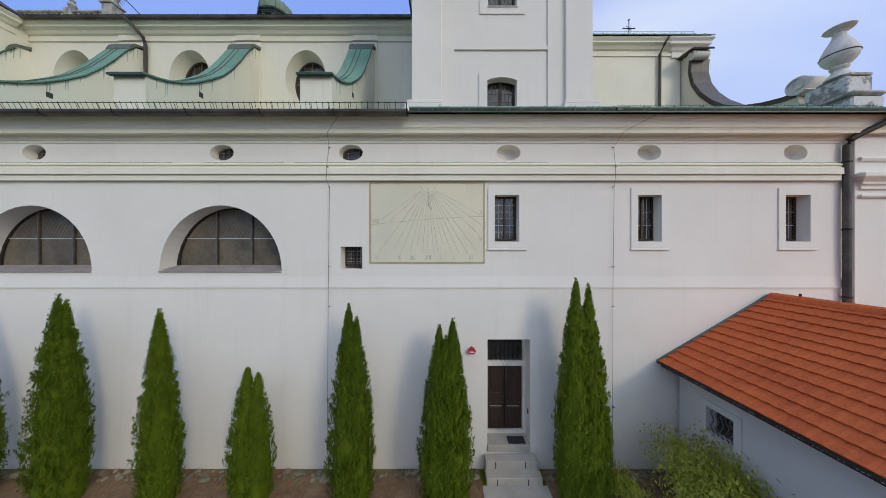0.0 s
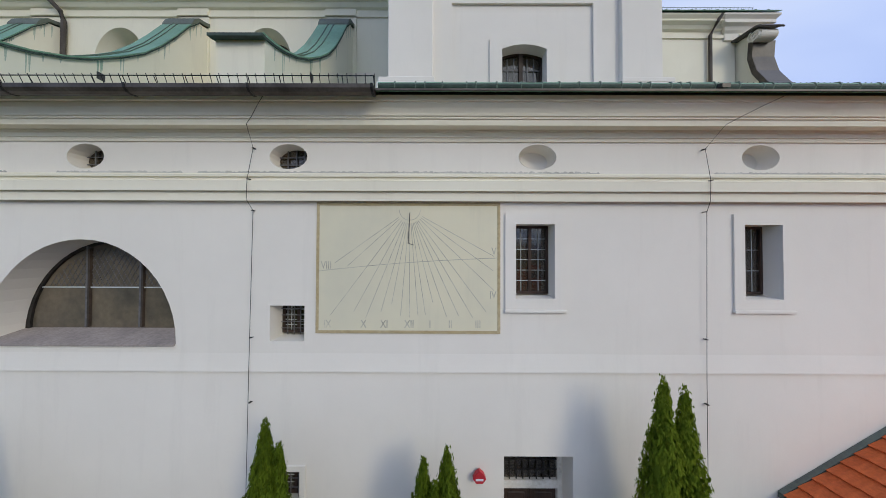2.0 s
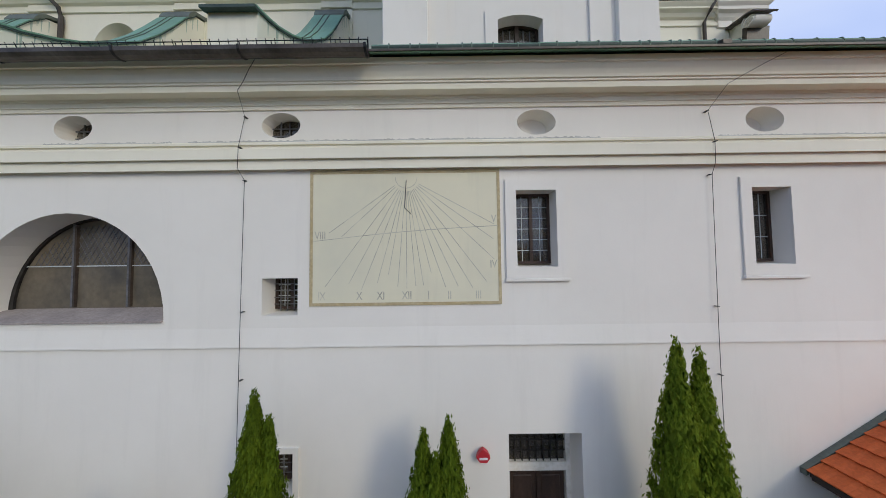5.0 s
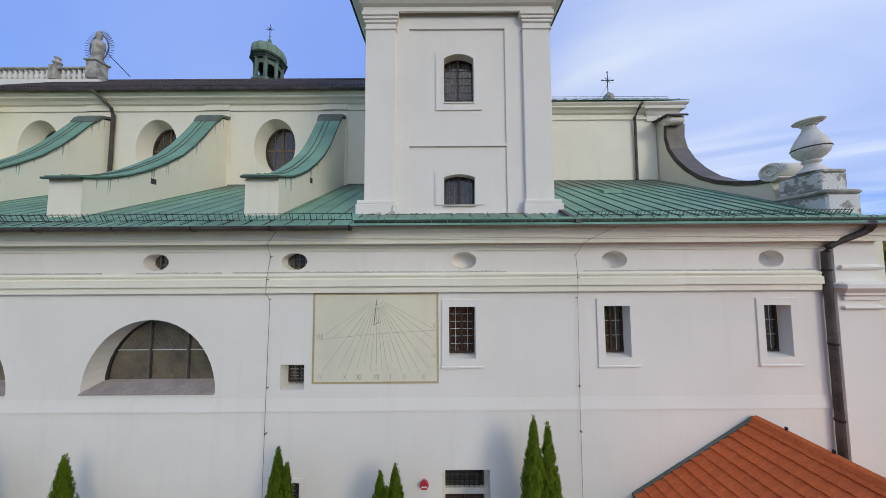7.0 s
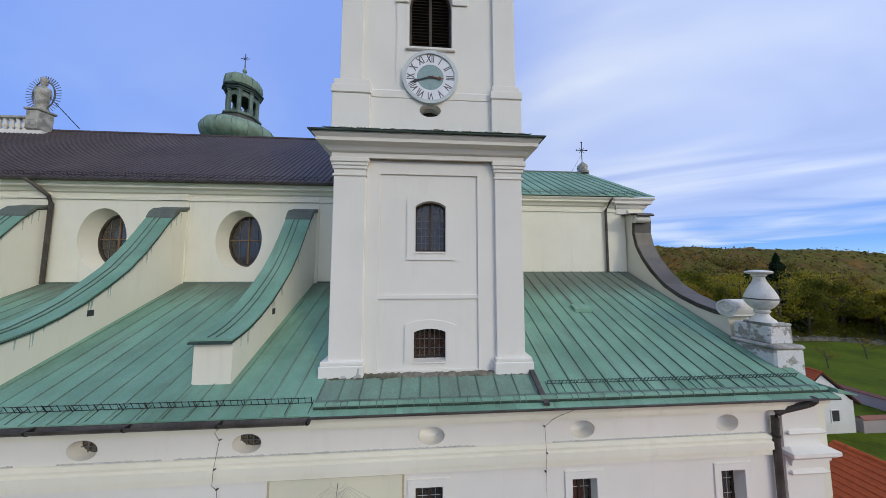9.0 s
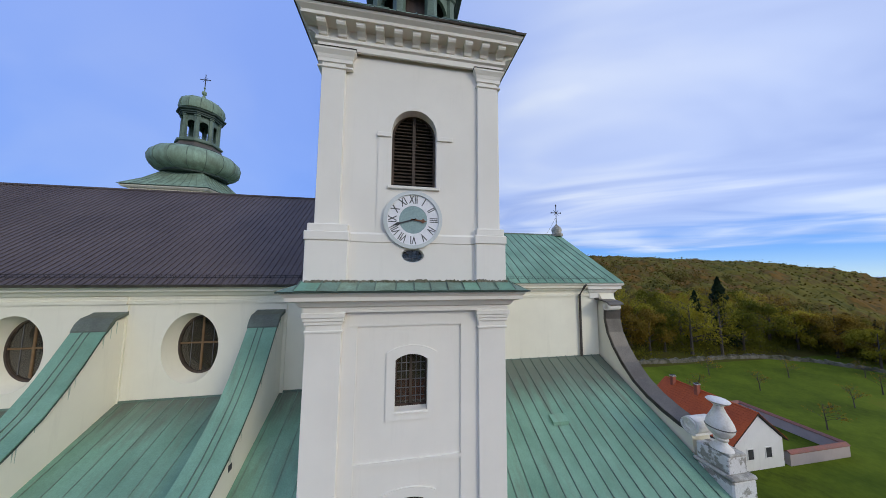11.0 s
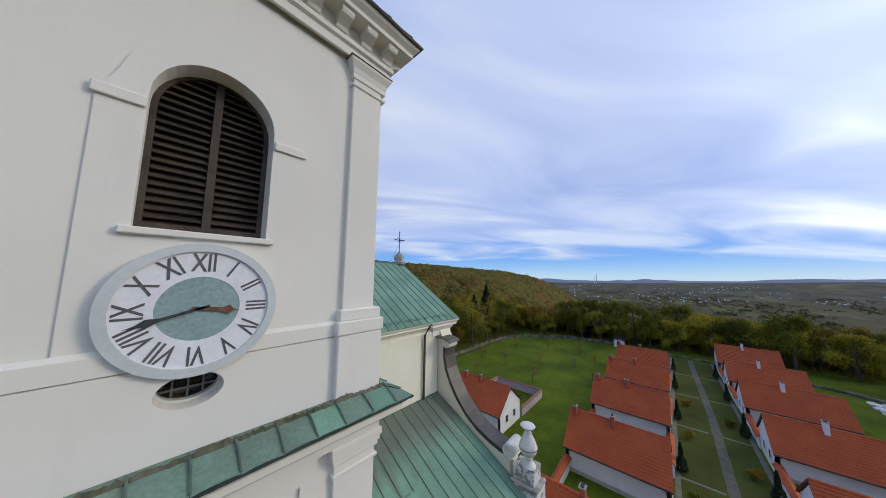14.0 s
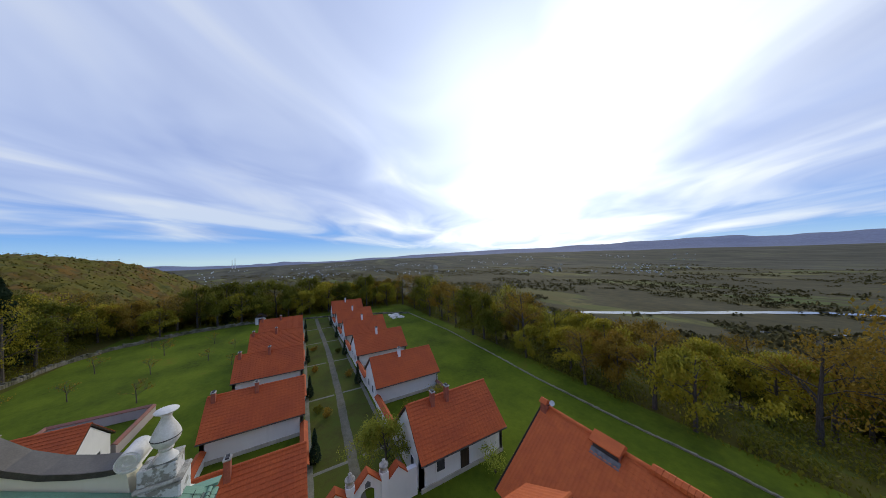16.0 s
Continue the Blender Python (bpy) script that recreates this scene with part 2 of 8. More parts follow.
M["copper"] = copper("verdigris_copper")
M["copperstrip"] = two_tone("dulled_copper_strip", (0.135, 0.185, 0.138), (0.175, 0.285, 0.212), 1.1, 0.6, 20.0, 0.2, 0.01)
M["copperspire"] = two_tone("streaked_old_copper", (0.150, 0.200, 0.138), (0.250, 0.365, 0.265), 0.9, 0.6, 20.0, 0.2, 0.01, stretch=(2.2, 2.2, 0.5))
M["pinkwall"] = plaster("worn_pinkish_plaster", (0.52, 0.44, 0.42), (0.42, 0.36, 0.34), (0.30, 0.26, 0.23))
M["greenstain"] = two_tone("green_copper_run_off", (0.30, 0.40, 0.31), (0.48, 0.52, 0.43), 2.0, 0.9, 20.0, 0.2, 0.005)
M["ledgedirt"] = two_tone("grey_ledge_grime", (0.56, 0.545, 0.50), (0.40, 0.39, 0.345), 3.0, 0.92, 20.0, 0.3, 0.006)
M["darkcopper"] = two_tone("blackened_copper_and_shade", (0.030, 0.050, 0.042), (0.060, 0.090, 0.072), 1.5, 0.6, 20.0, 0.2, 0.006)
M["numeral"] = two_tone("faded_dark_grey_paint", (0.085, 0.085, 0.09), (0.13, 0.13, 0.13), 3.0, 0.6, 30.0, 0.1, 0.003)
M["flaking"] = two_tone("flaking_whitewash_on_stone", (0.66, 0.65, 0.62), (0.30, 0.285, 0.245), 2.6, 0.92, 18.0, 0.6, 0.03, lo=0.50, hi=0.56)
M["copperaisle"] = copper("verdigris_copper_browned_at_the_top", True)
M["copperold"] = two_tone("dark_weathered_copper", (0.085, 0.120, 0.095), (0.15, 0.215, 0.165), 0.9, 0.6, 20.0, 0.2, 0.01)
M["copperhead"] = two_tone("grey_green_copper_flashing", (0.100, 0.110, 0.088), (0.135, 0.160, 0.125), 1.4, 0.6, 20.0, 0.2, 0.008)
M["leadcap"] = two_tone("grey_brown_sheet_metal", (0.080, 0.070, 0.060), (0.125, 0.112, 0.096), 0.9, 0.5, 20.0, 0.15, 0.006, metal=0.2)


def glass():
    m, n, b, pos = material("old_window_glass", 0.07, 0.0, 0.6)
    n.put(b, "Base Color", (0.15, 0.13, 0.105, 1))
    n.put(b, "Coat Weight", 0.4)
    n.put(b, "Transmission Weight", 0.8)
    bump(n, b, n.noise(pos, 3.0, 2.0, 0.5), 0.12, 0.01)
    return m


M["glass"] = glass()
M["dustyglass"] = two_tone("dusty_leaded_glass", (0.165, 0.135, 0.095), (0.075, 0.068, 0.055), 1.1, 0.28, 9.0, 0.25, 0.01, spec=0.3)


def foliage(name, stops, scale, rough=0.65):
    """Leaf colours: patches over the crown, each leaf a little different."""
    m, n, b, pos = material(name, rough, 0.0, 0.08)
    patch = n.noise(pos, scale, 3.0, 0.6)
    geo = n.add("ShaderNodeNewGeometry").outputs["Random Per Island"]
    rnd = n.add("ShaderNodeObjectInfo").outputs["Random"]
    f = n.math("ADD", n.math("MULTIPLY", patch, 0.55), n.math("ADD", n.math("MULTIPLY", geo, 0.22), n.math("MULTIPLY", rnd, 0.23)))
    col = n.ramp(f, stops)
    n.put(b, "Base Color", col)
    see = n.add("ShaderNodeBsdfTranslucent")
    n.put(see, "Color", col)
    both = n.add("ShaderNodeMixShader")
    n.put(both, 0, 0.35)
    n.t.links.new(b.outputs[0], both.inputs[1])
    n.t.links.new(see.outputs[0], both.inputs[2])
    out = [q for q in n.t.nodes if q.type == "OUTPUT_MATERIAL"][0]
    n.put(out, "Surface", both.outputs[0])
    return m


M["thuja"] = foliage("thuja_green", [(0.2, (0.052, 0.086, 0.007)), (0.5, (0.125, 0.185, 0.013)), (0.8, (0.225, 0.285, 0.026))], 3.0)
M["leaf_green"] = foliage("green_leaves", [(0.2, (0.072, 0.080, 0.010)), (0.5, (0.145, 0.145, 0.016)), (0.8, (0.25, 0.215, 0.026))], 0.6)
M["leaf_yellow"] = foliage("yellow_green_leaves", [(0.2, (0.19, 0.18, 0.020)), (0.5, (0.35, 0.30, 0.030)), (0.8, (0.50, 0.38, 0.04))], 0.6)
M["leaf_rust"] = foliage("rust_brown_leaves", [(0.2, (0.16, 0.115, 0.020)), (0.5, (0.28, 0.180, 0.026)), (0.8, (0.40, 0.24, 0.032))], 0.6)
M["leaf_dark"] = foliage("dark_conifer_needles", [(0.2, (0.012, 0.022, 0.012)), (0.5, (0.022, 0.040, 0.018)), (0.8, (0.040, 0.060, 0.026))], 0.8)
M["leaf_bush"] = foliage("light_green_bush_leaves", [(0.2, (0.15, 0.19, 0.03)), (0.5, (0.36, 0.40, 0.055)), (0.8, (0.62, 0.61, 0.13))], 1.5)
M["leaf_willow"] = foliage("olive_willow_leaves", [(0.2, (0.13, 0.145, 0.018)), (0.5, (0.25, 0.26, 0.034)), (0.8, (0.38, 0.36, 0.055))], 1.2)


def soften(n, b, amount):
    """Loose leaves scatter light from all sides: the shading normal leans towards the sky."""
    up = n.add("ShaderNodeVectorMath", operation="SCALE")
    n.put(up, 0, n.add("ShaderNodeNewGeometry").outputs["Normal"])
    up.inputs["Scale"].default_value = 1 - amount
    both = n.add("ShaderNodeVectorMath", operation="ADD")
    n.put(both, 0, up.outputs[0])
    both.inputs[1].default_value = (0, 0, amount)
    unit = n.add("ShaderNodeVectorMath", operation="NORMALIZE")
    n.put(unit, 0, both.outputs[0])
    n.put(b, "Normal", unit.outputs[0])


def forest_mat():
    m, n, b, pos = material("autumn_wood_canopy", 0.9, 0.0, 0.1)
    a = n.noise(pos, 0.055, 3.0, 0.6)
    c = n.noise(pos, 0.011, 2.0, 0.5)
    geo = n.add("ShaderNodeNewGeometry").outputs["Random Per Island"]
    fine = n.noise(pos, 0.33, 3.0, 0.6)
    f = n.math("ADD", n.math("ADD", n.math("MULTIPLY", a, 0.55), n.math("MULTIPLY", c, 0.20)), n.math("ADD", n.math("MULTIPLY", geo, 0.14), n.math("MULTIPLY", fine, 0.11)))
    n.put(b, "Base Color", n.ramp(f, [(0.36, (0.058, 0.062, 0.013)), (0.43, (0.100, 0.092, 0.018)), (0.49, (0.150, 0.122, 0.020)), (0.54, (0.105, 0.074, 0.020)), (0.59, (0.185, 0.100, 0.020)), (0.66, (0.095, 0.066, 0.018))]))
    soften(n, b, 0.42)
    return m


M["forest"] = forest_mat()
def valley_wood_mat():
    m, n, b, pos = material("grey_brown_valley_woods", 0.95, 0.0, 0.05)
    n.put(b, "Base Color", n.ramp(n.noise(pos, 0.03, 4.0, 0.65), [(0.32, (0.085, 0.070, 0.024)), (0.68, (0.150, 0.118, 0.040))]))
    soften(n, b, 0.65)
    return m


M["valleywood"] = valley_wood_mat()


def ground_mat(name, stops, scale, fine, relief=0.5):
    m, n, b, pos = material(name, 0.95, 0.0, 0.1)
    f = n.math("ADD", n.math("MULTIPLY", n.noise(pos, scale, 6.0, 0.6), 0.7), n.math("MULTIPLY", n.noise(pos, fine, 4.0, 0.65), 0.3))
    n.put(b, "Base Color", n.ramp(f, stops))
    bump(n, b, n.noise(pos, fine * 3, 4.0, 0.6), relief, 0.05)
    return m


M["grass"] = ground_mat("lawn_grass", [(0.32, (0.042, 0.058, 0.006)), (0.46, (0.082, 0.114, 0.008)), (0.60, (0.118, 0.156, 0.011)), (0.69, (0.150, 0.136, 0.016))], 0.12, 1.6)
M["woodfloor"] = ground_mat("leaf_strewn_slope", [(0.35, (0.066, 0.052, 0.012)), (0.50, (0.080, 0.074, 0.013)), (0.66, (0.070, 0.098, 0.012))], 0.05, 0.6)
M["plot"] = ground_mat("worn_garden_grass", [(0.34, (0.066, 0.056, 0.016)), (0.50, (0.078, 0.088, 0.016)), (0.66, (0.072, 0.100, 0.016))], 0.35, 2.5)


def plain_mat(name, cell_size, shift, dull):
    """Fields, meadows and woods of the valley; dull: how far the colours fade into grey-brown, with painted haze on the
    upland.
    """
    m, n, b, pos = material(name, 0.95, 0.0, 0.08)
    v = n.add("ShaderNodeTexVoronoi", feature="F1")
    n.put(v, "Vector", n.scaled(pos, (0.0055 * cell_size, 0.0125 * cell_size, 0.0)))
    v.inputs["Scale"].default_value = 1.0
    cell = n.add("ShaderNodeSeparateColor")
    n.put(cell, 0, v.outputs["Color"])
    woods = n.ramp(n.noise(n.scaled(pos, (0.0016, 0.0036, 0.0)), 1.0, 8.0, 0.66), [(0.45 + shift, 0.0), (0.49 + shift, 1.0)])
    field = n.ramp(cell.outputs[0], [(0.0, (0.100, 0.084, 0.016)), (0.30, (0.160, 0.122, 0.026)), (0.50, (0.110, 0.136, 0.016)), (0.75, (0.200, 0.160, 0.038)), (0.92, (0.160, 0.176, 0.030)), (1.0, (0.30, 0.26, 0.085))])
    wood = n.ramp(n.noise(pos, 0.05 * cell_size, 5.0, 0.7), [(0.32, (0.046, 0.040, 0.012)), (0.68, (0.112, 0.084, 0.024))])
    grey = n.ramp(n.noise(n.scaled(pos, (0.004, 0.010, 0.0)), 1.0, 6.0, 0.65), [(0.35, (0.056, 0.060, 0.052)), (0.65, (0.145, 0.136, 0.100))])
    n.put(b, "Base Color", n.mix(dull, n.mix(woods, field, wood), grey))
    return m


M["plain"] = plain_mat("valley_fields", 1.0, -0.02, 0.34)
# upland greyed more than the plain, its haze painted into the colour
M["upland"] = plain_mat("hazed_wooded_upland_fields", 0.55, -0.04, 0.66)
# blue-grey base colour paints distance haze onto the far hills
M["farhill"] = two_tone("hazed_far_wooded_hills", (0.130, 0.150, 0.220), (0.165, 0.185, 0.260), 0.004, 0.95, 0.05, 0.1, 0.1)
w_, wn_, wb_, wp_ = material("river_water", 0.06, 0.0, 0.6)
wn_.put(wb_, "Base Color", (0.10, 0.12, 0.13, 1))
bump(wn_, wb_, wn_.noise(wp_, 0.3, 3.0, 0.5), 0.1, 0.1)
M["water"] = w_

# ---- mesh helpers ----
ORIGIN = {}


def thing(name, loc, label="", category="", group="", kind=""):
    """An Empty at the base of a thing."""
    ob = new(name)
    ob.location = loc
    ORIGIN[ob] = Vector(loc)
    return tagged(ob, label, category, group, kind)


def finish(name, bm, mat, smooth=False, loc=(0, 0, 0)):
    bmesh.ops.recalc_face_normals(bm, faces=bm.faces[:])
    me = bpy.data.meshes.new(name)
    bm.to_mesh(me)
    bm.free()
    me.transform(Matrix.Translation(-Vector(loc)))
    for m in mat if isinstance(mat, (list, tuple)) else (mat,):
        me.materials.append(M[m])
    if smooth:
        me.polygons.foreach_set("use_smooth", [True] * len(me.polygons))
        me.set_sharp_from_angle(angle=radians(40))
    ob = new(name, me)
    ob.location = loc
    ORIGIN[ob] = Vector(loc)
    return ob


def part(name, bm, mat, parent, label="", smooth=False):
    """One mesh under a thing or a part; its bmesh is in world metres."""
    o = ORIGIN[parent]
    ob = finish(name, bm, mat, smooth, o)
    ob.location = (0, 0, 0)
    ob.parent = parent
    return tagged(ob, label)


def solid(name, bm, mat, label="", category="", kind="", smooth=False, loc=(0, 0, 0)):
    return tagged(finish(name, bm, mat, smooth, loc), label, category, "", kind)


def box(bm, x0, x1, y0, y1, z0, z1, bevel=0.0):
    geo = bmesh.ops.create_cube(bm, size=1.0, matrix=Matrix.Translation(((x0 + x1) / 2, (y0 + y1) / 2, (z0 + z1) / 2)) @ Matrix.Diagonal((abs(x1 - x0), abs(y1 - y0), abs(z1 - z0), 1)))
    if bevel:
        edges = {e for v in geo["verts"] for e in v.link_edges}
        bmesh.ops.bevel(bm, geom=list(edges), offset=bevel, segments=1, affect="EDGES", clamp_overlap=True)
    return bm


def bx(*a, **k):
    return box(bmesh.new(), *a, **k)


def prism(bm, pts, axis, c0, c1):
    """A polygon of two coordinates, extruded along the third axis."""
    def at(p, c):
        return {"x": (c, p[0], p[1]), "y": (p[0], c, p[1]), "z": (p[0], p[1], c)}[axis]
    a, b = [bm.verts.new(at(p, c0)) for p in pts], [bm.verts.new(at(p, c1)) for p in pts]
    k = len(pts)
    tris = tessellate_polygon([[Vector((p[0], p[1], 0)) for p in pts]])
    for t in tris:
        bm.faces.new([a[i] for i in t])
        bm.faces.new([b[i] for i in reversed(t)])
    for i in range(k):
        bm.faces.new((a[i], a[(i + 1) % k], b[(i + 1) % k], b[i]))
    return bm


def lathe(bm, prof, segs=20, c=(0, 0, 0), turn=0.0, flat=1.0):
    rings = []
    for r, z in prof:
        rings.append([bm.verts.new((c[0] + r * math.cos(turn + 2 * math.pi * i / segs), c[1] + flat * r * math.sin(turn + 2 * math.pi * i / segs), c[2] + z)) for i in range(segs)])
    for a, b in zip(rings, rings[1:]):
        for i in range(segs):
            bm.faces.new((a[i], a[(i + 1) % segs], b[(i + 1) % segs], b[i]))
    bm.faces.new(rings[0][::-1])
    bm.faces.new(rings[-1])
    return bm


def tube(bm, pts, r, segs=8, r_end=None):
    """A round rod along a line of points."""
    pts = [Vector(p) for p in pts]
    rings = []
    for i, p in enumerate(pts):
        d = (pts[min(i + 1, len(pts) - 1)] - pts[max(i - 1, 0)]).normalized()
        u = d.orthogonal().normalized() if abs(d.z) > 0.95 else d.cross(Vector((0, 0, 1))).normalized()
        v = d.cross(u)
        rr = r if r_end is None else r + (r_end - r) * i / (len(pts) - 1)
        rings.append([bm.verts.new(p + rr * (math.cos(2 * math.pi * k / segs) * u + math.sin(2 * math.pi * k / segs) * v)) for k in range(segs)])
    for a, b in zip(rings, rings[1:]):
        for k in range(segs):
            bm.faces.new((a[k], a[(k + 1) % segs], b[(k + 1) % segs], b[k]))
    bm.faces.new(rings[0][::-1])
    bm.faces.new(rings[-1])
    return bm


def band(bm, rect, prof, sides="sewn"):
    """A moulding swept round a rectangle (x0, x1, y0, y1), mitred at the corners: points (out, z), closed back to the wall."""
    x0, x1, y0, y1 = rect
    prof = list(prof) + [(0.0, prof[-1][1])] if prof[-1][0] != 0 else list(prof)
    loops = []
    for o, z in prof:
        loops.append([bm.verts.new(p) for p in ((x0 - o, y0 - o, z), (x1 + o, y0 - o, z), (x1 + o, y1 + o, z), (x0 - o, y1 + o, z))])
    k = len(loops)
    for i in range(k):
        a, b = loops[i], loops[(i + 1) % k]
        for j in range(4):
            bm.faces.new((a[j], a[(j + 1) % 4], b[(j + 1) % 4], b[j]))
    return bm


def arc(cx, cz, rx, rz, a0, a1, n):
    return [(cx + rx * math.cos(radians(a0 + (a1 - a0) * i / n)), cz + rz * math.sin(radians(a0 + (a1 - a0) * i / n))) for i in range(n + 1)]


def rect(x0, x1, z0, z1):
    return [(x0, z0), (x1, z0), (x1, z1), (x0, z1)]


def segment_head(x0, x1, z0, z1, rise, n=8):
    """A rectangle with a flat-arched head."""
    w = (x1 - x0) / 2
    r = (w * w + rise * rise) / (2 * rise)
    a = math.degrees(math.asin(w / r))
    return [(x0, z0), (x1, z0)] + arc((x0 + x1) / 2, z1 - r, r, r, 90 - a, 90 + a, n)


def holed(bm, outer, holes, y0, y1, backs=None, axis="y"):
    """A wall from y0 to y1 with openings through it; backs: the openings' shapes at y1 where the reveals splay."""
    backs = backs or holes

    def vert(p, d):
        return bm.verts.new((p[0], d, p[1]) if axis == "y" else (d, p[0], p[1]))
    for d, hs in ((y0, holes), (y1, backs)):
        polys = [outer] + list(hs)
        vs = [vert(p, d) for poly in polys for p in poly]
        for t in tessellate_polygon([[Vector((p[0], p[1], 0)) for p in poly] for poly in polys]):
            try:
                bm.faces.new([vs[i] for i in t])
            except ValueError:
                pass
    for a, b in [(outer, outer)] + list(zip(holes, backs)):
        va, vb = [vert(p, y0) for p in a], [vert(p, y1) for p in b]
        k = len(a)
        for i in range(k):
            bm.faces.new((va[i], va[(i + 1) % k], vb[(i + 1) % k], vb[i]))
    bmesh.ops.remove_doubles(bm, verts=bm.verts[:], dist=0.0005)
    return bm


def scaled_shape(pts, sx, sz, dx=0.0, dz=0.0):
    cx, cz = sum(p[0] for p in pts) / len(pts), sum(p[1] for p in pts) / len(pts)
    return [(cx + (p[0] - cx) * sx + dx, cz + (p[1] - cz) * sz + dz) for p in pts]


def grown(pts, d):
    """An outline moved outwards by d, by way of its middle."""
    x0, x1, z0, z1 = min(p[0] for p in pts), max(p[0] for p in pts), min(p[1] for p in pts), max(p[1] for p in pts)
    cx, cz = (x0 + x1) / 2, (z0 + z1) / 2
    return [(cx + (p[0] - cx) * (x1 - x0 + 2 * d) / (x1 - x0), cz + (p[1] - cz) * (z1 - z0 + 2 * d) / (z1 - z0)) for p in pts]


def frame_ring(bm, pts, width, y0, y1, axis="y"):
    """A flat band round an opening."""
    return holed(bm, grown(pts, width), [pts], y0, y1, axis=axis)


def curve_text(name, body, size, m, mat, parent, depth=0.004, label="", bold=0.0):
    cu = bpy.data.curves.new(name, "FONT")
    cu.body, cu.size, cu.extrude = body, size, depth
    cu.offset = bold
    cu.align_x, cu.align_y = "CENTER", "CENTER"
    cu.materials.append(M[mat])
    ob = new(name, cu)
    ob.parent = parent
    ob.matrix_basis = Matrix.Translation(-ORIGIN[parent]) @ m
    ORIGIN[ob] = ORIGIN[parent]
    return tagged(ob, label)


def leaves(name, points, normals, up, size, aspect, mat, parent=None, jitter=0.5, seed=1):
    """Many small leaves or sprays, one quad each, in world metres."""
    g = np.random.default_rng(seed)
    n = len(points)
    nor = normals + jitter * g.normal(size=(n, 3))
    nor /= np.linalg.norm(nor, axis=1, keepdims=True) + 1e-9
    side = np.cross(up, nor)
    side /= np.linalg.norm(side, axis=1, keepdims=True) + 1e-9
    top = np.cross(nor, side)
    s = (size * g.uniform(0.6, 1.3, n))[:, None]
    a, b = side * s * aspect, top * s
    v = np.stack([points - b, points + a * 0.9 - b * 0.1, points + b, points - a * 0.9 - b * 0.1], 1).reshape(-1, 3)
    if parent is not None:
        v = v - np.array(ORIGIN[parent])
    me = bpy.data.meshes.new(name)
    me.from_pydata(v, [], np.arange(4 * n).reshape(-1, 4))
    me.materials.append(M[mat])
    ob = new(name, me)
    if parent is not None:
        ob.parent = parent
        ORIGIN[ob] = ORIGIN[parent]
    return ob

# ---- church: aisle wall ----
WALL, BACK = 7.55, 8.45
X0, X1 = -27.0, 12.18                     # aisle wall, up to the corner pier
EAVE = 10.45


def lunette(cx):
    return [(cx - 1.84, 5.96), (cx + 1.84, 5.96)] + arc(cx, 5.96, 1.84, 1.97, 0, 180, 24)[1:-1]


def oval(cx, cz, rx, rz, n=20):
    return arc(cx, cz, rx, rz, 0, 360 * (n - 1) / n, n - 1)


LUN = [-24.1, -18.4, -12.4, -6.69]
OVALS = [-23.9, -18.2, -12.3, -6.65, -2.77, 1.97, 6.20, 10.60]
OPEN_OVALS = 5
WINS = [(1.55, 2.28, 6.84, 8.24), (5.84, 6.55, 6.84, 8.24), (10.26, 11.0, 6.84, 8.24)]
SMALL = (-3.08, -2.43, 6.02, 6.69)
LOW = (-2.95, -2.47, 2.90, 3.62)
DOOR = (1.33, 2.62, 0.60, 3.90)

holes, backs = [], []
for cx in LUN:
    holes.append(lunette(cx))
    backs.append(lunette(cx))
for i, cx in enumerate(OVALS):
    holes.append(oval(cx, 9.52, 0.36, 0.24))
    backs.append(oval(cx, 9.52, 0.36, 0.24))
for w in WINS:
    holes.append(rect(*w))
    backs.append(rect(w[0], w[1], w[2] + 0.05, w[3]))
for w in (SMALL, LOW, DOOR):
    holes.append(rect(*w))
    backs.append(rect(*w))
bm = holed(bmesh.new(), rect(X0, X1, -0.4, EAVE - 0.1), holes, WALL, BACK, backs)
wall_south = solid("wall_south", bm, "plaster", "white lime-plastered aisle wall with arched and square windows", "wall", "structure")

# thin drip moulding between the storeys
part("string_edge", prism(bmesh.new(), [(WALL - 0.002, 5.46), (WALL - 0.036, 5.46), (WALL - 0.036, 5.48), (WALL - 0.002, 5.80)], "x", X0, X1), "plaster", wall_south)
# frieze band and mouldings
bm = bmesh.new()
prism(bm, [(WALL, 8.68), (WALL - 0.085, 8.68), (WALL - 0.085, 8.655), (WALL - 0.10, 8.655), (WALL - 0.10, 8.85), (WALL - 0.14, 8.85), (WALL - 0.14, 8.83), (WALL - 0.155, 8.83), (WALL - 0.15, 9.02), (WALL - 0.09, 9.05), (WALL - 0.09, 9.10), (WALL - 0.125, 9.10), (WALL - 0.125, 9.14), (WALL - 0.04, 9.19), (WALL, 9.19)], "x", X0, 11.82)
part("string_course", bm, "creamplaster", wall_south, "stepped plaster string course")
bm = bmesh.new()
prism(bm, [(WALL - q, z) for q, z in ((0, 9.80), (0.03, 9.80), (0.03, 9.87), (0.055, 9.872), (0.055, 9.955), (0.085, 9.96), (0.10, 9.995), (0.25, 10.0), (0.25, 9.985), (0.275, 9.985), (0.275, 10.09), (0.30, 10.095), (0.30, 10.13), (0.325, 10.135), (0.335, 10.18), (0.365, 10.25), (0.405, 10.31), (0.405, 10.335), (0.44, 10.34), (0.46, 10.42), (0, 10.42))], "x", X0, 13.44)
part("cornice", bm, "creamplaster", wall_south, "moulded plaster eaves cornice")
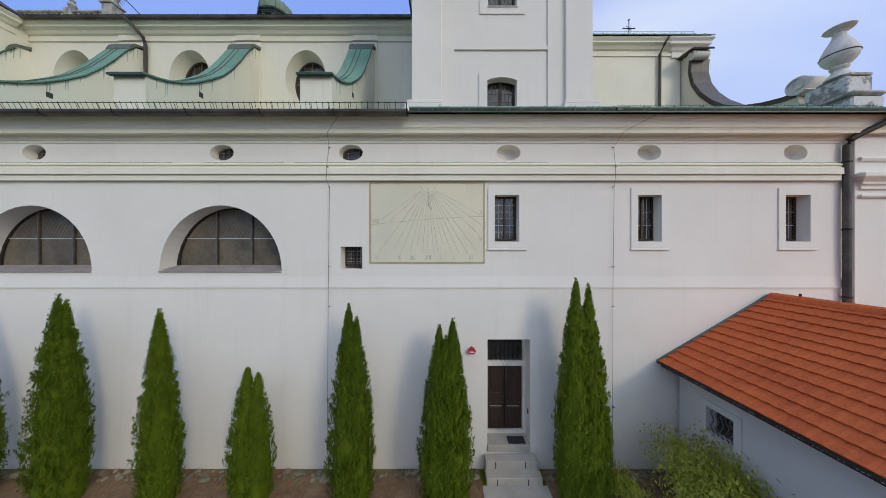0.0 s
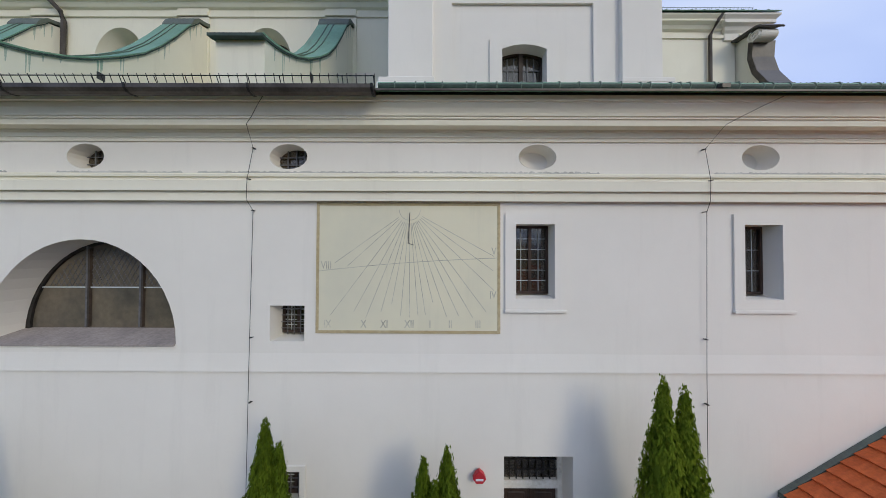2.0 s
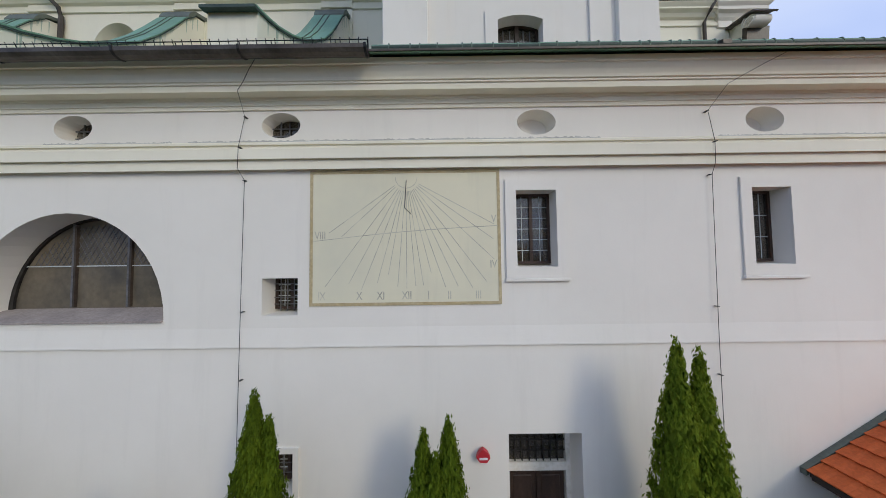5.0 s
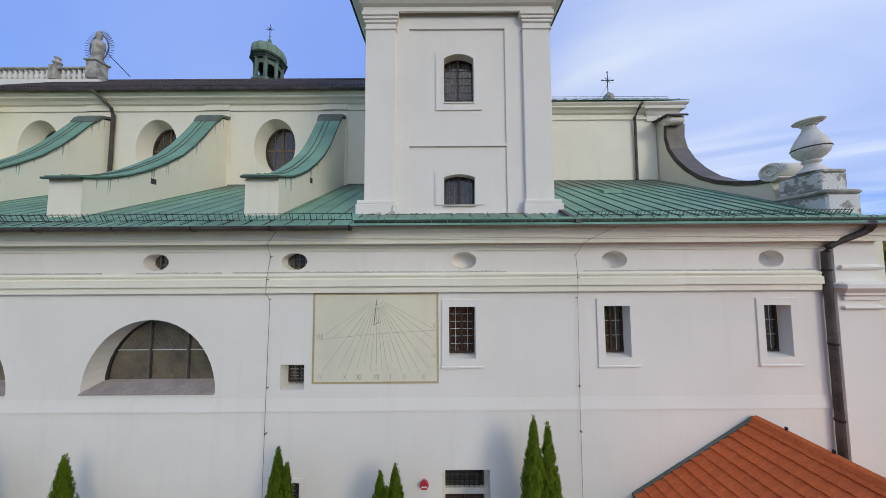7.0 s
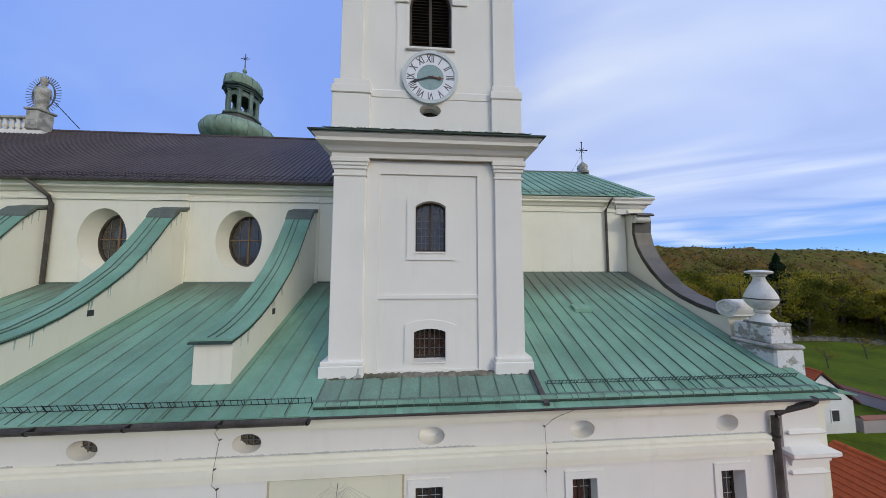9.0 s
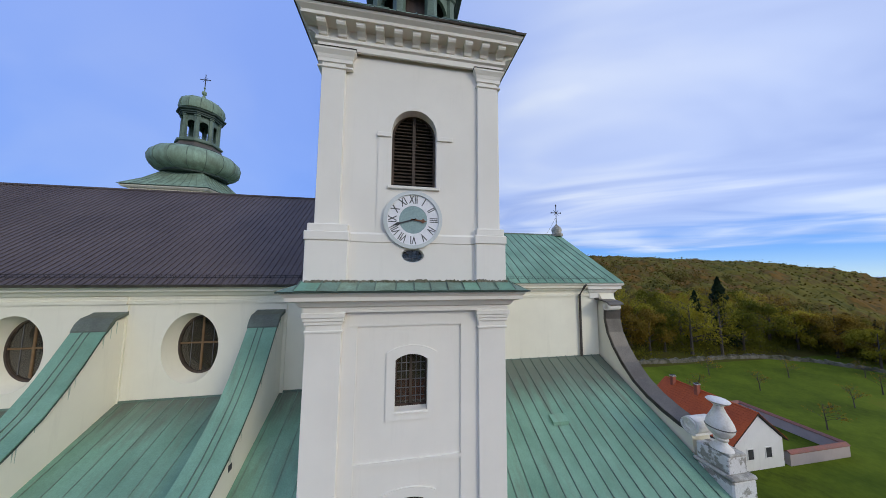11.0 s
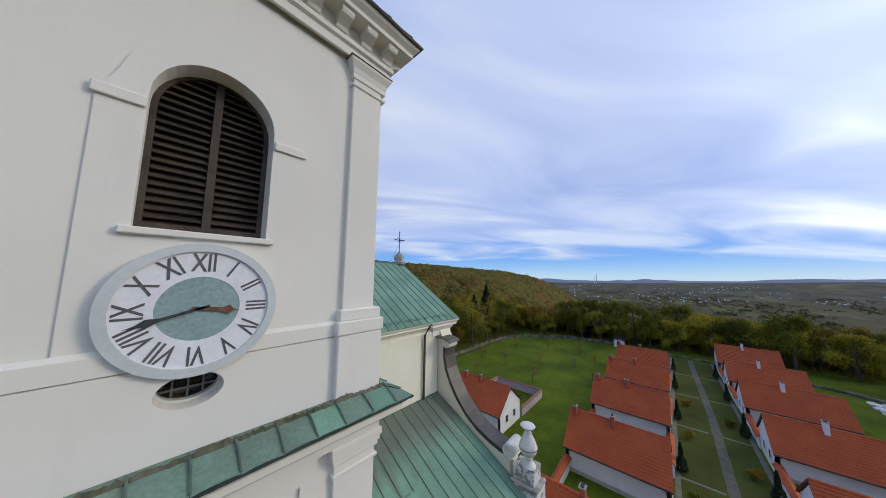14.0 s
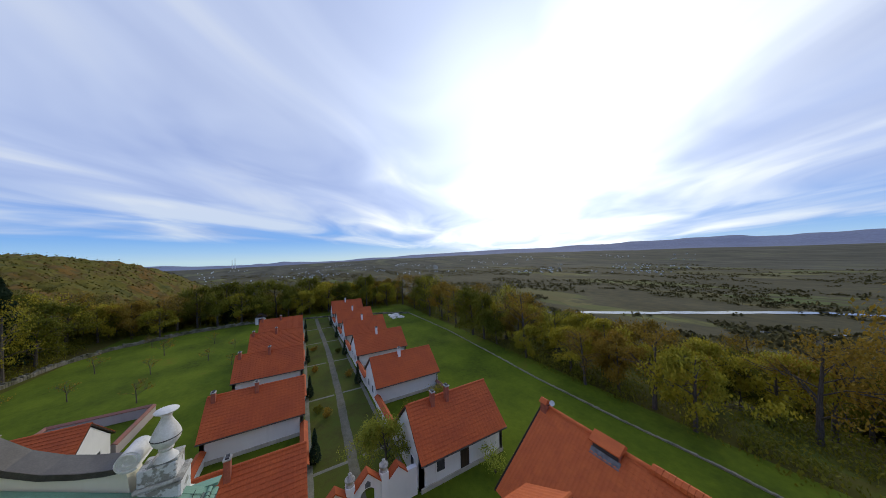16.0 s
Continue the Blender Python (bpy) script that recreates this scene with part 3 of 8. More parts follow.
# blind ovals on the eastern half
for cx in OVALS[OPEN_OVALS:]:
    b2 = bmesh.new()
    rings = []
    for k, d in ((1.0, 0.004), (0.985, 0.14), (0.96, 0.24), (0.86, 0.30), (0.50, 0.325), (0.05, 0.33)):
        rings.append([b2.verts.new((px_, WALL + d, pz_)) for px_, pz_ in oval(cx, 9.52, 0.35 * k, 0.235 * k, 24)])
    for r0, r1 in zip(rings, rings[1:]):
        for i in range(24):
            b2.faces.new((r0[i], r0[(i + 1) % 24], r1[(i + 1) % 24], r1[i]))
    b2.faces.new(rings[-1])
    part("blind_oval", b2, "plaster", wall_south, "shallow blind oval", smooth=True)


def lattice(bm, x0, x1, z0, z1, y, nx, nz, r=0.012):
    for i in range(1, nx):
        x = x0 + (x1 - x0) * i / nx
        box(bm, x - r, x + r, y - r, y + r, z0, z1)
    for j in range(1, nz):
        z = z0 + (z1 - z0) * j / nz
        box(bm, x0, x1, y - r * 0.8, y + r * 0.8, z - r, z + r)
    return bm


def pane_slab(bm, pts, y):
    return prism(bm, pts, "y", y, y + 0.012)


def barred_window(name, w, y, nx, nz, label, frame_w=0.20, surround=True, grille=True):
    x0, x1, z0, z1 = w
    ob = thing(name, ((x0 + x1) / 2, y, z0), label, "window", kind="structure")
    if surround:
        bm = frame_ring(bmesh.new(), rect(x0, x1, z0, z1), frame_w, WALL - 0.035, WALL - 0.002)
        part("surround", bm, "plaster", ob, "flat raised plaster surround")
        bm = bx(x0 - frame_w - 0.02, x1 + frame_w + 0.02, WALL - 0.055, WALL - 0.002, z0 - frame_w - 0.06, z0 - frame_w - 0.003, bevel=0.008)
        part("window_sill", bm, "plaster", ob)
    f = frame_ring(bmesh.new(), rect(x0 + 0.05, x1 - 0.05, z0 + 0.10, z1 - 0.05), 0.05, y - 0.03, y + 0.03)
    part("window_frame", f, "doorwood", ob, "dark wooden frame")
    mid = (x0 + x1) / 2
    part("mullion", bx(mid - 0.03, mid + 0.03, y - 0.028, y + 0.028, z0 + 0.1, z1 - 0.05), "doorwood", ob)
    for a, b in ((x0 + 0.05, mid - 0.03), (mid + 0.03, x1 - 0.05)):
        p = part("pane", bx(a, b, y + 0.004, y + 0.014, z0 + 0.1, z1 - 0.05), "glass", ob)
        p.visible_shadow = False
        part("glazing_bars", lattice(bmesh.new(), a, b, z0 + 0.1, z1 - 0.05, y, 2, nz, 0.005), "rim", ob)
    if grille:
        part("grille", lattice(bmesh.new(), x0, x1, z0 + 0.02, z1, y - 0.06, nx, nz, 0.007), "lead", ob, "square iron grille")
    return ob


for i, w in enumerate(WINS):
    barred_window("window_%d" % (i + 1), w, WALL + 0.30, 3, 6 if i == 0 else 3, "tall barred window in a flat white plaster surround", grille=False)
barred_window("window_4", SMALL, WALL + 0.40, 5, 5, "small square barred window with a deep reveal", surround=False)
barred_window("window_5", LOW, WALL + 0.30, 3, 4, "small low window behind a thuja", frame_w=0.10)

for i, cx in enumerate(LUN):
    ob = thing("window_%d" % (6 + i), (cx, WALL + 0.75, 5.96), "semicircular leaded church window in a splayed reveal", "window", kind="structure")
    sh = lunette(cx)
    y = WALL + 0.53
    p = part("pane", pane_slab(bmesh.new(), sh, y), "dustyglass", ob, "dusty leaded glass")
    p.visible_shadow = False
    part("window_frame", holed(bmesh.new(), sh, [scaled_shape(sh, 0.95, 0.94)], y - 0.04, y + 0.05), "iron", ob)
    for dx in (-0.56, 0.56):
        part("mullion_strip", bx(cx + dx + 0.021, cx + dx + 0.06, y - 0.05, y - 0.002, 6.13, 5.95 + 1.9 * math.sqrt(1 - (dx / 1.84) ** 2)), "louvre", ob)
        part("mullion", bx(cx + dx - 0.02, cx + dx + 0.02, y - 0.05, y - 0.002, 6.13, 5.97 + 1.93 * math.sqrt(1 - (dx / 1.84) ** 2)), "lead", ob, "grey metal mullion")
    part("transom", bx(cx - 1.56, cx + 1.56, y - 0.03, y - 0.002, 6.94, 6.962), "rim", ob)
    # diagonal leading of the small panes above the transom
    b = bmesh.new()
    for sgn in (1, -1):
        for k in range(-30, 31):
            pts = []
            for j in range(60):
                z = 6.97 + j * 0.016
                x = k * 0.115 + sgn * (z - 6.97) * 0.577
                if (x / 1.70) ** 2 + ((z - 5.96) / 1.83) ** 2 < 1:
                    pts.append((x, z))
            if len(pts) > 3:
                (xa, za), (xb, zb) = pts[0], pts[-1]
                tube(b, [(cx + xa, y - 0.006, za), (cx + xb, y - 0.006, zb)], 0.006, 3)
    part("leading", b, "lead", ob, "diamond-leaded small panes")
    b = bmesh.new()
    prism(b, [(WALL - 0.04, 5.925), (WALL + 0.55, 6.08), (WALL + 0.55, 6.11), (WALL - 0.04, 5.96)], "x", cx - 1.835, cx + 1.83)
    part("window_sill", b, "sill", ob, "sloping pinkish sill")

for i in range(OPEN_OVALS):
    cx = OVALS[i]
    ob = thing("window_%d" % (10 + i), (cx, WALL + 0.5, 9.28), "small oval window with a barred pane", "window", kind="structure")
    p = part("pane", pane_slab(bmesh.new(), oval(cx, 9.52, 0.36, 0.24), WALL + 0.30), "glass", ob)
    p.visible_shadow = False
    part("glazing_bars", lattice(bmesh.new(), cx - 0.34, cx + 0.34, 9.30, 9.74, WALL + 0.27, 4, 3, 0.010), "lead", ob)

# door in its niche, steps and path
ob = thing("door_1", (1.98, WALL + 0.5, 0.8), "dark panelled wooden double door with a barred fanlight", "door", kind="structure")
y = WALL + 0.50
part("door_frame", holed(bmesh.new(), rect(1.30, 2.65, 0.62, 3.93), [rect(1.42, 2.53, 0.85, 2.90), rect(1.42, 2.53, 3.06, 3.86)], y - 0.05, y + 0.10), "stonewhite", ob, "pale stone door frame")
for a, b in ((1.43, 1.97), (1.98, 2.52)):
    leaf = part("door_leaf", bx(a, b, y + 0.02, y + 0.07, 0.86, 2.89, bevel=0.01), "doorwood", ob)
    for z0, z1 in ((0.98, 1.55), (1.66, 2.02), (2.12, 2.78)):
        part("panel", bx(a + 0.09, b - 0.09, y - 0.002, y + 0.024, z0, z1, bevel=0.02), "doorwood", leaf)
for z in (1.585, 1.70):
    for a, b in ((1.50, 1.90), (2.05, 2.45)):
        part("pale_rail", bx(a, b, y + 0.008, y + 0.0195, z - 0.014, z + 0.014, bevel=0.004), "sill", ob, "worn pale rail")
part("door_handle", tube(bmesh.new(), [(1.93, y + 0.03, 1.85), (1.93, y - 0.05, 1.85), (1.83, y - 0.05, 1.85)], 0.012), "iron", ob, "iron lever handle")
p = part("pane", bx(1.42, 2.53, y + 0.03, y + 0.04, 3.06, 3.86), "glass", ob)
p.visible_shadow = False
part("grille", lattice(bmesh.new(), 1.42, 2.53, 3.06, 3.86, y - 0.01, 8, 4, 0.010), "iron", ob, "iron fanlight grille")

ob = thing("entrance_steps", (1.98, 7.3, 0), "worn pale stone entrance steps", "steps")
for x0, x1, y0, y1, z0, z1 in ((1.335, 2.615, 7.50, 8.03, 0.55, 0.75), (1.24, 2.72, 7.25, 7.52, -0.2, 0.50), (1.22, 2.78, 6.98, 7.27, -0.2, 0.25)):
    part("step", bx(x0, x1, y0, y1, z0, z1, bevel=0.012), "paving", ob)
for x in (1.52, 2.38):
    for y, z in ((7.24, 0.38), (6.97, 0.12)):
        part("iron_pin", bx(x - 0.012, x + 0.012, y, y + 0.02, z - 0.09, z + 0.09), "iron", ob)
solid("door_mat", bx(1.98, 2.50, 7.56, 7.86, 0.752, 0.772, bevel=0.006), "dark", "dark coir door mat on the top step", "door mat")
ob = thing("alarm_siren", (0.86, WALL - 0.1, 3.55), "red diamond-shaped alarm siren box on the wall", "alarm")
b = prism(bmesh.new(), [(0.74, 3.58), (0.80, 3.50), (0.92, 3.50), (0.98, 3.58), (0.94, 3.66), (0.86, 3.72), (0.78, 3.66)], "y", WALL - 0.12, WALL - 0.04)
part("housing", b, "red", ob)
part("writing", bx(0.79, 0.93, WALL - 0.124, WALL - 0.119, 3.55, 3.585), "white", ob, "illegible white writing")
ob = thing("doorbell", (2.58, 7.75, 1.9), "small grey doorbell panel on the door niche", "doorbell")
part("housing", bx(2.595, 2.63, 7.70, 7.78, 1.55, 1.70, bevel=0.01), "lead", ob)

# sundial
ob = thing("sundial", (-0.48, WALL, 6.18), "painted wall sundial with hour lines and roman numerals", "sundial")
SX0, SX1, SZ0, SZ1 = -2.21, 1.26, 6.18, 8.64
part("dial_plate", bx(SX0, SX1, WALL - 0.012, WALL - 0.001, SZ0, SZ1), "dial", ob, "pale yellow painted plaster field")
part("border", holed(bmesh.new(), rect(SX0, SX1, SZ0, SZ1), [rect(SX0 + 0.055, SX1 - 0.055, SZ0 + 0.055, SZ1 - 0.055)], WALL - 0.018, WALL - 0.0125), "ochre", ob, "ochre painted border")
gx, gz = -0.45, 8.51
for ang, ln in ((-54.4, 1.73), (-47.6, 1.6), (-36.7, 2.48), (-28.5, 2.2), (-21.9, 2.2), (-15.5, 2.0), (-10.6, 1.8), (-4.7, 2.0), (0, 2.03), (4.7, 2.0), (8.7, 2.0), (14.2, 1.8), (19.2, 2.13), (24.9, 2.2), (30.4, 2.35), (36.9, 2.4), (46.3, 2.2), (53.9, 1.95), (61.1, 1.82)):
    a = radians(ang)
    dx, dz = math.sin(a), -math.cos(a)
    s = 0.26
    b = bmesh.new()
    px, pz = dz * 0.0055, -dx * 0.0055
    prism(b, [(gx + dx * s - px, gz + dz * s - pz), (gx + dx * ln - px, gz + dz * ln - pz), (gx + dx * ln + px, gz + dz * ln + pz), (gx + dx * s + px, gz + dz * s + pz)], "y", WALL - 0.0145, WALL - 0.0125)
    part("hour_line", b, "ink", ob)
part("root_arc", prism(bmesh.new(), arc(gx, gz, 0.205, 0.205, 180, 360, 14) + arc(gx, gz, 0.195, 0.195, 360, 180, 14), "y", WALL - 0.0145, WALL - 0.0125), "ink", ob)
eq = [(SX0 + 0.06 + 3.34 * k / 12, 7.35 + 0.25 * k / 12 + 0.035 * math.sin(math.pi * k / 12)) for k in range(13)]
part("equinox_line", prism(bmesh.new(), [(x, z + 0.006) for x, z in eq] + [(x, z - 0.006) for x, z in reversed(eq)], "y", WALL - 0.0150, WALL - 0.0130), "ink", ob)
gz = 8.42
tube_b = tube(bmesh.new(), [(gx, WALL - 0.01, gz + 0.03), (gx + 0.03, WALL - 0.42, gz - 0.56)], 0.007)
part("gnomon", tube_b, "dark", ob, "thin black gnomon rod")
part("gnomon_stay", tube(bmesh.new(), [(gx + 0.03, WALL - 0.42, gz - 0.56), (gx + 0.08, WALL - 0.01, gz - 0.58)], 0.006), "dark", ob)
stand = Euler((radians(90), 0, 0)).to_matrix().to_4x4()
for body, x, z in (("IX", -1.99, 6.35), ("X", -1.31, 6.35), ("XI", -0.92, 6.35), ("XII", -0.45, 6.35), ("I", -0.06, 6.35), ("II", 0.32, 6.35), ("III", 0.84, 6.35), ("IV", 1.12, 6.90), ("V", 1.14, 7.72), ("VIII", -2.02, 7.45)):
    curve_text("numeral", body, 0.20, Matrix.Translation((x, WALL - 0.0145, z)) @ stand @ Matrix.Diagonal((0.75, 1, 1, 1)), "ink", ob, 0.001, bold=0.002)

# lightning conductors and cables down the wall
for x, run in ((-3.40, 0.48), (5.09, 0.92)):
    ob = thing("lightning_conductor", (x, WALL - 0.07, 0), "thin lightning conductor wire clipped down the wall", "cable", "conductors on the wall")
    part("wire", tube(bmesh.new(), [(x + run, WALL - 0.475, 10.40), (x + run * 0.72, WALL - 0.42, 10.28), (x + run * 0.36, WALL - 0.335, 10.11), (x + run * 0.12, WALL - 0.305, 9.99), (x, WALL - 0.06, 9.66), (x - 0.02, WALL - 0.17, 9.04), (x - 0.03, WALL - 0.17, 8.66), (x + 0.015, WALL - 0.06, 8.48), (x - 0.02, WALL - 0.06, 5.5), (x - 0.05, WALL - 0.08, 0.0)], 0.0048, 5), "iron", ob)
    for z, out in ((9.66, 0.03), (9.04, 0.15), (8.48, 0.03), (6.1, 0.03), (4.9, 0.03), (1.9, 0.04)):
        part("clip", bx(x - 0.022, x + 0.018, WALL - out - 0.035, WALL - out + 0.03, z - 0.006, z + 0.006), "iron", ob)

# grime along the ledge of the string course
g_ = random.Random(14)
bm = bmesh.new()
x = X0
prev = None
while x < X1 - 0.05:
    h_ = 0.004 if noise.noise(Vector((x * 0.35, 4.0, 0))) < -0.12 else g_.uniform(0.030, 0.060)
    a_, b_ = bm.verts.new((x, WALL - 0.004, 9.188)), bm.verts.new((x, WALL - 0.004, 9.188 + h_))
    if prev:
        bm.faces.new((prev[0], a_, b_, prev[1]))
    prev = (a_, b_)
    x += g_.uniform(0.015, 0.045)
part("ledge_grime", bm, "ledgedirt", wall_south, "grey grime along the ledge")
# corner pier with its returned mouldings
bm = bx(12.18, 13.34, WALL - 0.12, 9.3, -0.4, EAVE - 0.06)
pier = solid("corner_pier", bm, "plaster", "white plastered corner pier of the church", "wall", "structure")
for prof_ in ([(0, 8.12), (0.06, 8.13), (0.09, 8.18), (0.06, 8.23), (0, 8.25)],
              [(0, 8.38), (0.06, 8.38), (0.06, 8.48), (0.12, 8.52), (0.12, 8.58), (0.22, 8.68), (0.25, 8.72), (0.25, 8.82), (0, 8.90)],
              [(0, 9.19), (0.06, 9.21), (0.09, 9.27), (0.06, 9.33), (0, 9.35)]):
    part("moulding", band(bmesh.new(), (12.34, 13.34, WALL - 0.12, 30.4), prof_), "plaster", pier, "projecting plaster mouldings")

# ---- church: roofs, nave, gable ----
NAVE = 12.75
CHAN = 13.72
SLOPE0, SLOPE1 = (6.98, 10.46), (12.80, 13.35)       # aisle roof: eave and top, as (y, z)


def roof_panels(ob, name, xs, prof, mat, thick=0.03, seam=0.035, seam_mat=None):
    """Sheets between standing seams; prof is the slope's line of (y, z). Each sheet is a part, with its seam on its left edge."""
    for a, b in zip(xs, xs[1:]):
        bm = bmesh.new()
        top = list(prof)
        poly = top + [(y, z - thick) for y, z in reversed(top)]
        prism(bm, poly, "x", a, b)
        k = len(bm.faces)
        s = [(y, z + seam) for y, z in top] + [(y, z - 0.005) for y, z in reversed(top)]
        prism(bm, s, "x", a - 0.014, a + 0.014)
        sheet = part(name, bm, mat, ob)
        if seam_mat:
            sheet.data.materials.append(M[seam_mat])
            for p in sheet.data.polygons:
                p.material_index = 1 if p.index >= k else 0


def spaced(a, b, step):
    n = max(1, round((b - a) / step))
    return [a + (b - a) * i / n for i in range(n + 1)]


def along(s, lift=0.0):
    (y0, z0), (y1, z1) = SLOPE0, SLOPE1
    return (y0 + (y1 - y0) * s, z0 + (z1 - z0) * s + lift)


aisle = thing("aisle_roof", (0, 7, 10.46), "green verdigris copper standing-seam aisle roof", "roof", kind="structure")
roof_panels(aisle, "copper_sheet", spaced(X0, -0.98, 0.58), [along(0), along(1)], "copperaisle", seam=0.024, seam_mat="copperstrip")
roof_panels(aisle, "copper_sheet", spaced(-0.98, 4.85, 0.52), [along(0.052), (7.95, 10.92)], "copperstrip", seam_mat="copperold")
roof_panels(aisle, "copper_sheet", spaced(4.85, 12.95, 0.54), [along(0.052), along(1.165)], "copperaisle", seam_mat="copperold")
part("ridge_flashing", bx(X0, -0.98, NAVE - 0.05, NAVE - 0.002, 13.30, 13.37), "copperold", aisle)
part("ridge_flashing", bx(4.85, 12.9, CHAN - 0.05, CHAN - 0.002, 13.74, 13.81), "copperold", aisle)
bm = prism(bmesh.new(), [(6.93, 10.42), (7.9, 10.60), (7.9, 10.93), (6.93, 10.452)], "x", 12.95, 13.30)
part("corner_sheet", bm, "copper", aisle)
bm = prism(bmesh.new(), [(13.26, 10.66), (13.86, 10.50), (13.86, 10.47), (13.26, 10.55)], "y", 6.95, 30.9)
part("corner_sheet", bm, "copper", aisle)
hatch = part("roof_hatch", prism(bmesh.new(), [along(0.60, 0.02), along(0.66, 0.02), along(0.66, 0.12), along(0.60, 0.16)], "x", 7.9, 8.6), "copper", aisle)


def snow_guard(x0, x1, s, step=0.55, mat="copperold", base=along, label="snow guard rail along the roof edge", rung=0.16, tall=0.185):
    """A ladder-like guard: two rails with close rungs, on brackets with straps down the slope."""
    ob = thing("snow_guard", ((x0 + x1) / 2, *base(s)), label, "snow guard", "snow guards")
    y, z = base(s)
    lean = 0.49
    for dz in (0.05, tall):
        part("rail", tube(bmesh.new(), [(x0, y - lean * dz, z + dz), (x1, y - lean * dz, z + dz)], 0.009, 5), mat, ob)
    b = bmesh.new()
    for x in spaced(x0, x1, rung):
        tube(b, [(x, y - lean * 0.03, z + 0.03), (x + 0.02, y - lean * (tall + 0.03), z + tall + 0.03)], 0.007, 4)
    tagged(part("rungs", b, mat, ob), kind="stuff")
    yd, zd = base(s - 0.040, 0.012)
    yu, zu = base(s + 0.016, 0.012)
    for x in spaced(x0, x1, step):
        b = tube(bmesh.new(), [(x, yd, zd), (x, y, z + 0.012), (x, yu, zu)], 0.008, 4)
        tube(b, [(x, y, z + 0.012), (x, y - lean * tall, z + tall + 0.01)], 0.009, 4)
        part("bracket", b, mat, ob)
    return ob


snow_guard(X0, -1.05, 0.046, 0.55, mat="iron", tall=0.20)
snow_guard(5.2, 12.9, 0.098, 0.44, mat="darkcopper", rung=0.11, tall=0.14)
fl = prism(bmesh.new(), [along(0.0, 0.03), along(1.16, 0.03), along(1.16, 0.10), along(0.0, 0.10)], "x", 4.86, 5.0)
part("valley_flashing", fl, "gutter", aisle, "dark valley gutter beside the tower")
# eave: a flat apron, a ribbed roll of short lengths, and a crease strip above it
eave_rng = random.Random(8)
for a, b in zip(spaced(-0.98, 13.3, 1.02), spaced(-0.98, 13.3, 1.02)[1:]):
    part("eave_apron", prism(bmesh.new(), [along(-0.004, 0.0), along(0.056, 0.0), along(0.056, -0.03), along(-0.004, -0.05)], "x", a + 0.004, b - 0.004), "copper", aisle)
part("crease_strip", prism(bmesh.new(), [along(0.036, 0.018), along(0.056, 0.026), along(0.060, 0.004), along(0.036, 0.004)], "x", -0.98, 13.0), "copperold", aisle, "dark folded crease")
x = -0.95
while x < 13.0:
    w = eave_rng.choice((0.16, 0.30, 0.34, 0.36, 0.42))
    cy_, cz_ = along(0.029, 0.045)
    r = 0.080 * eave_rng.uniform(0.95, 1.06)
    part("eave_roll", prism(bmesh.new(), [(cy_ + r * math.cos(q * math.pi / 5), cz_ + r * math.sin(q * math.pi / 5)) for q in range(10)], "x", x, x + w - 0.022), "copper", aisle)
    # dark shell added to carry the shade on the roll's underside
    part("roll_underside", prism(bmesh.new(), [(cy_ + (r + 0.007) * math.cos(radians(q)), cz_ + (r + 0.007) * math.sin(radians(q))) for q in range(170, 311, 20)] + [(cy_ + (r + 0.001) * math.cos(radians(q)), cz_ + (r + 0.001) * math.sin(radians(q))) for q in range(310, 169, -20)], "x", x, x + w - 0.022), "darkcopper", aisle)
    part("roll_joint", prism(bmesh.new(), [(cy_ + (r + 0.014) * math.cos(q * math.pi / 4), cz_ + (r + 0.014) * math.sin(q * math.pi / 4)) for q in range(8)], "x", x + w - 0.021, x + w - 0.001), "copperold", aisle)
    x += w
part("drip_edge", prism(bmesh.new(), [along(-0.010, -0.005), along(0.0, -0.012), along(0.0, -0.040), along(-0.010, -0.040)], "x", -0.98, 13.3), "gutter", aisle, "dark drip edge under the apron")
# torn flashing where the strip meets the tower's foot
xs_ = [-1.06 + 5.92 * i / 74 for i in range(75)]
bm = bmesh.new()
low = [bm.verts.new((x, 7.90 + eave_rng.uniform(-0.04, 0.02), 10.88)) for x in xs_]
mid_ = [bm.verts.new((x, 7.93 + eave_rng.uniform(-0.03, 0.02), 10.925 + eave_rng.uniform(-0.015, 0.02))) for x in xs_]
top_ = [bm.verts.new((x, 8.12, 10.95 + eave_rng.uniform(-0.02, 0.03))) for x in xs_]
for r0, r1 in ((low, mid_), (mid_, top_)):
    for i in range(74):
        bm.faces.new((r0[i], r0[i + 1], r1[i + 1], r1[i]))
part("torn_flashing", bm, "oldwall", aisle, "ragged dark flashing at the tower's foot")

g = thing("gutter", (-14, 6.95, 10.4), "dark half-round eaves gutter", "gutter")
GUT = [(6.80, 10.42), (6.81, 10.36), (6.85, 10.315), (6.91, 10.30), (6.97, 10.315), (7.0, 10.36), (7.0, 10.42), (6.98, 10.42), (6.94, 10.34), (6.88, 10.34), (6.82, 10.42)]
for a, b in zip(spaced(X0, -0.98, 2.0), spaced(X0, -0.98, 2.0)[1:]):
    part("trough", prism(bmesh.new(), GUT, "x", a + 0.004, b - 0.004), "gutter", g)
    part("collar", prism(bmesh.new(), [(6.91 + (y - 6.91) * 1.10, 10.38 + (z - 10.38) * 1.12) for y, z in GUT[:7]], "x", b - 0.022, b + 0.018), "iron", g)

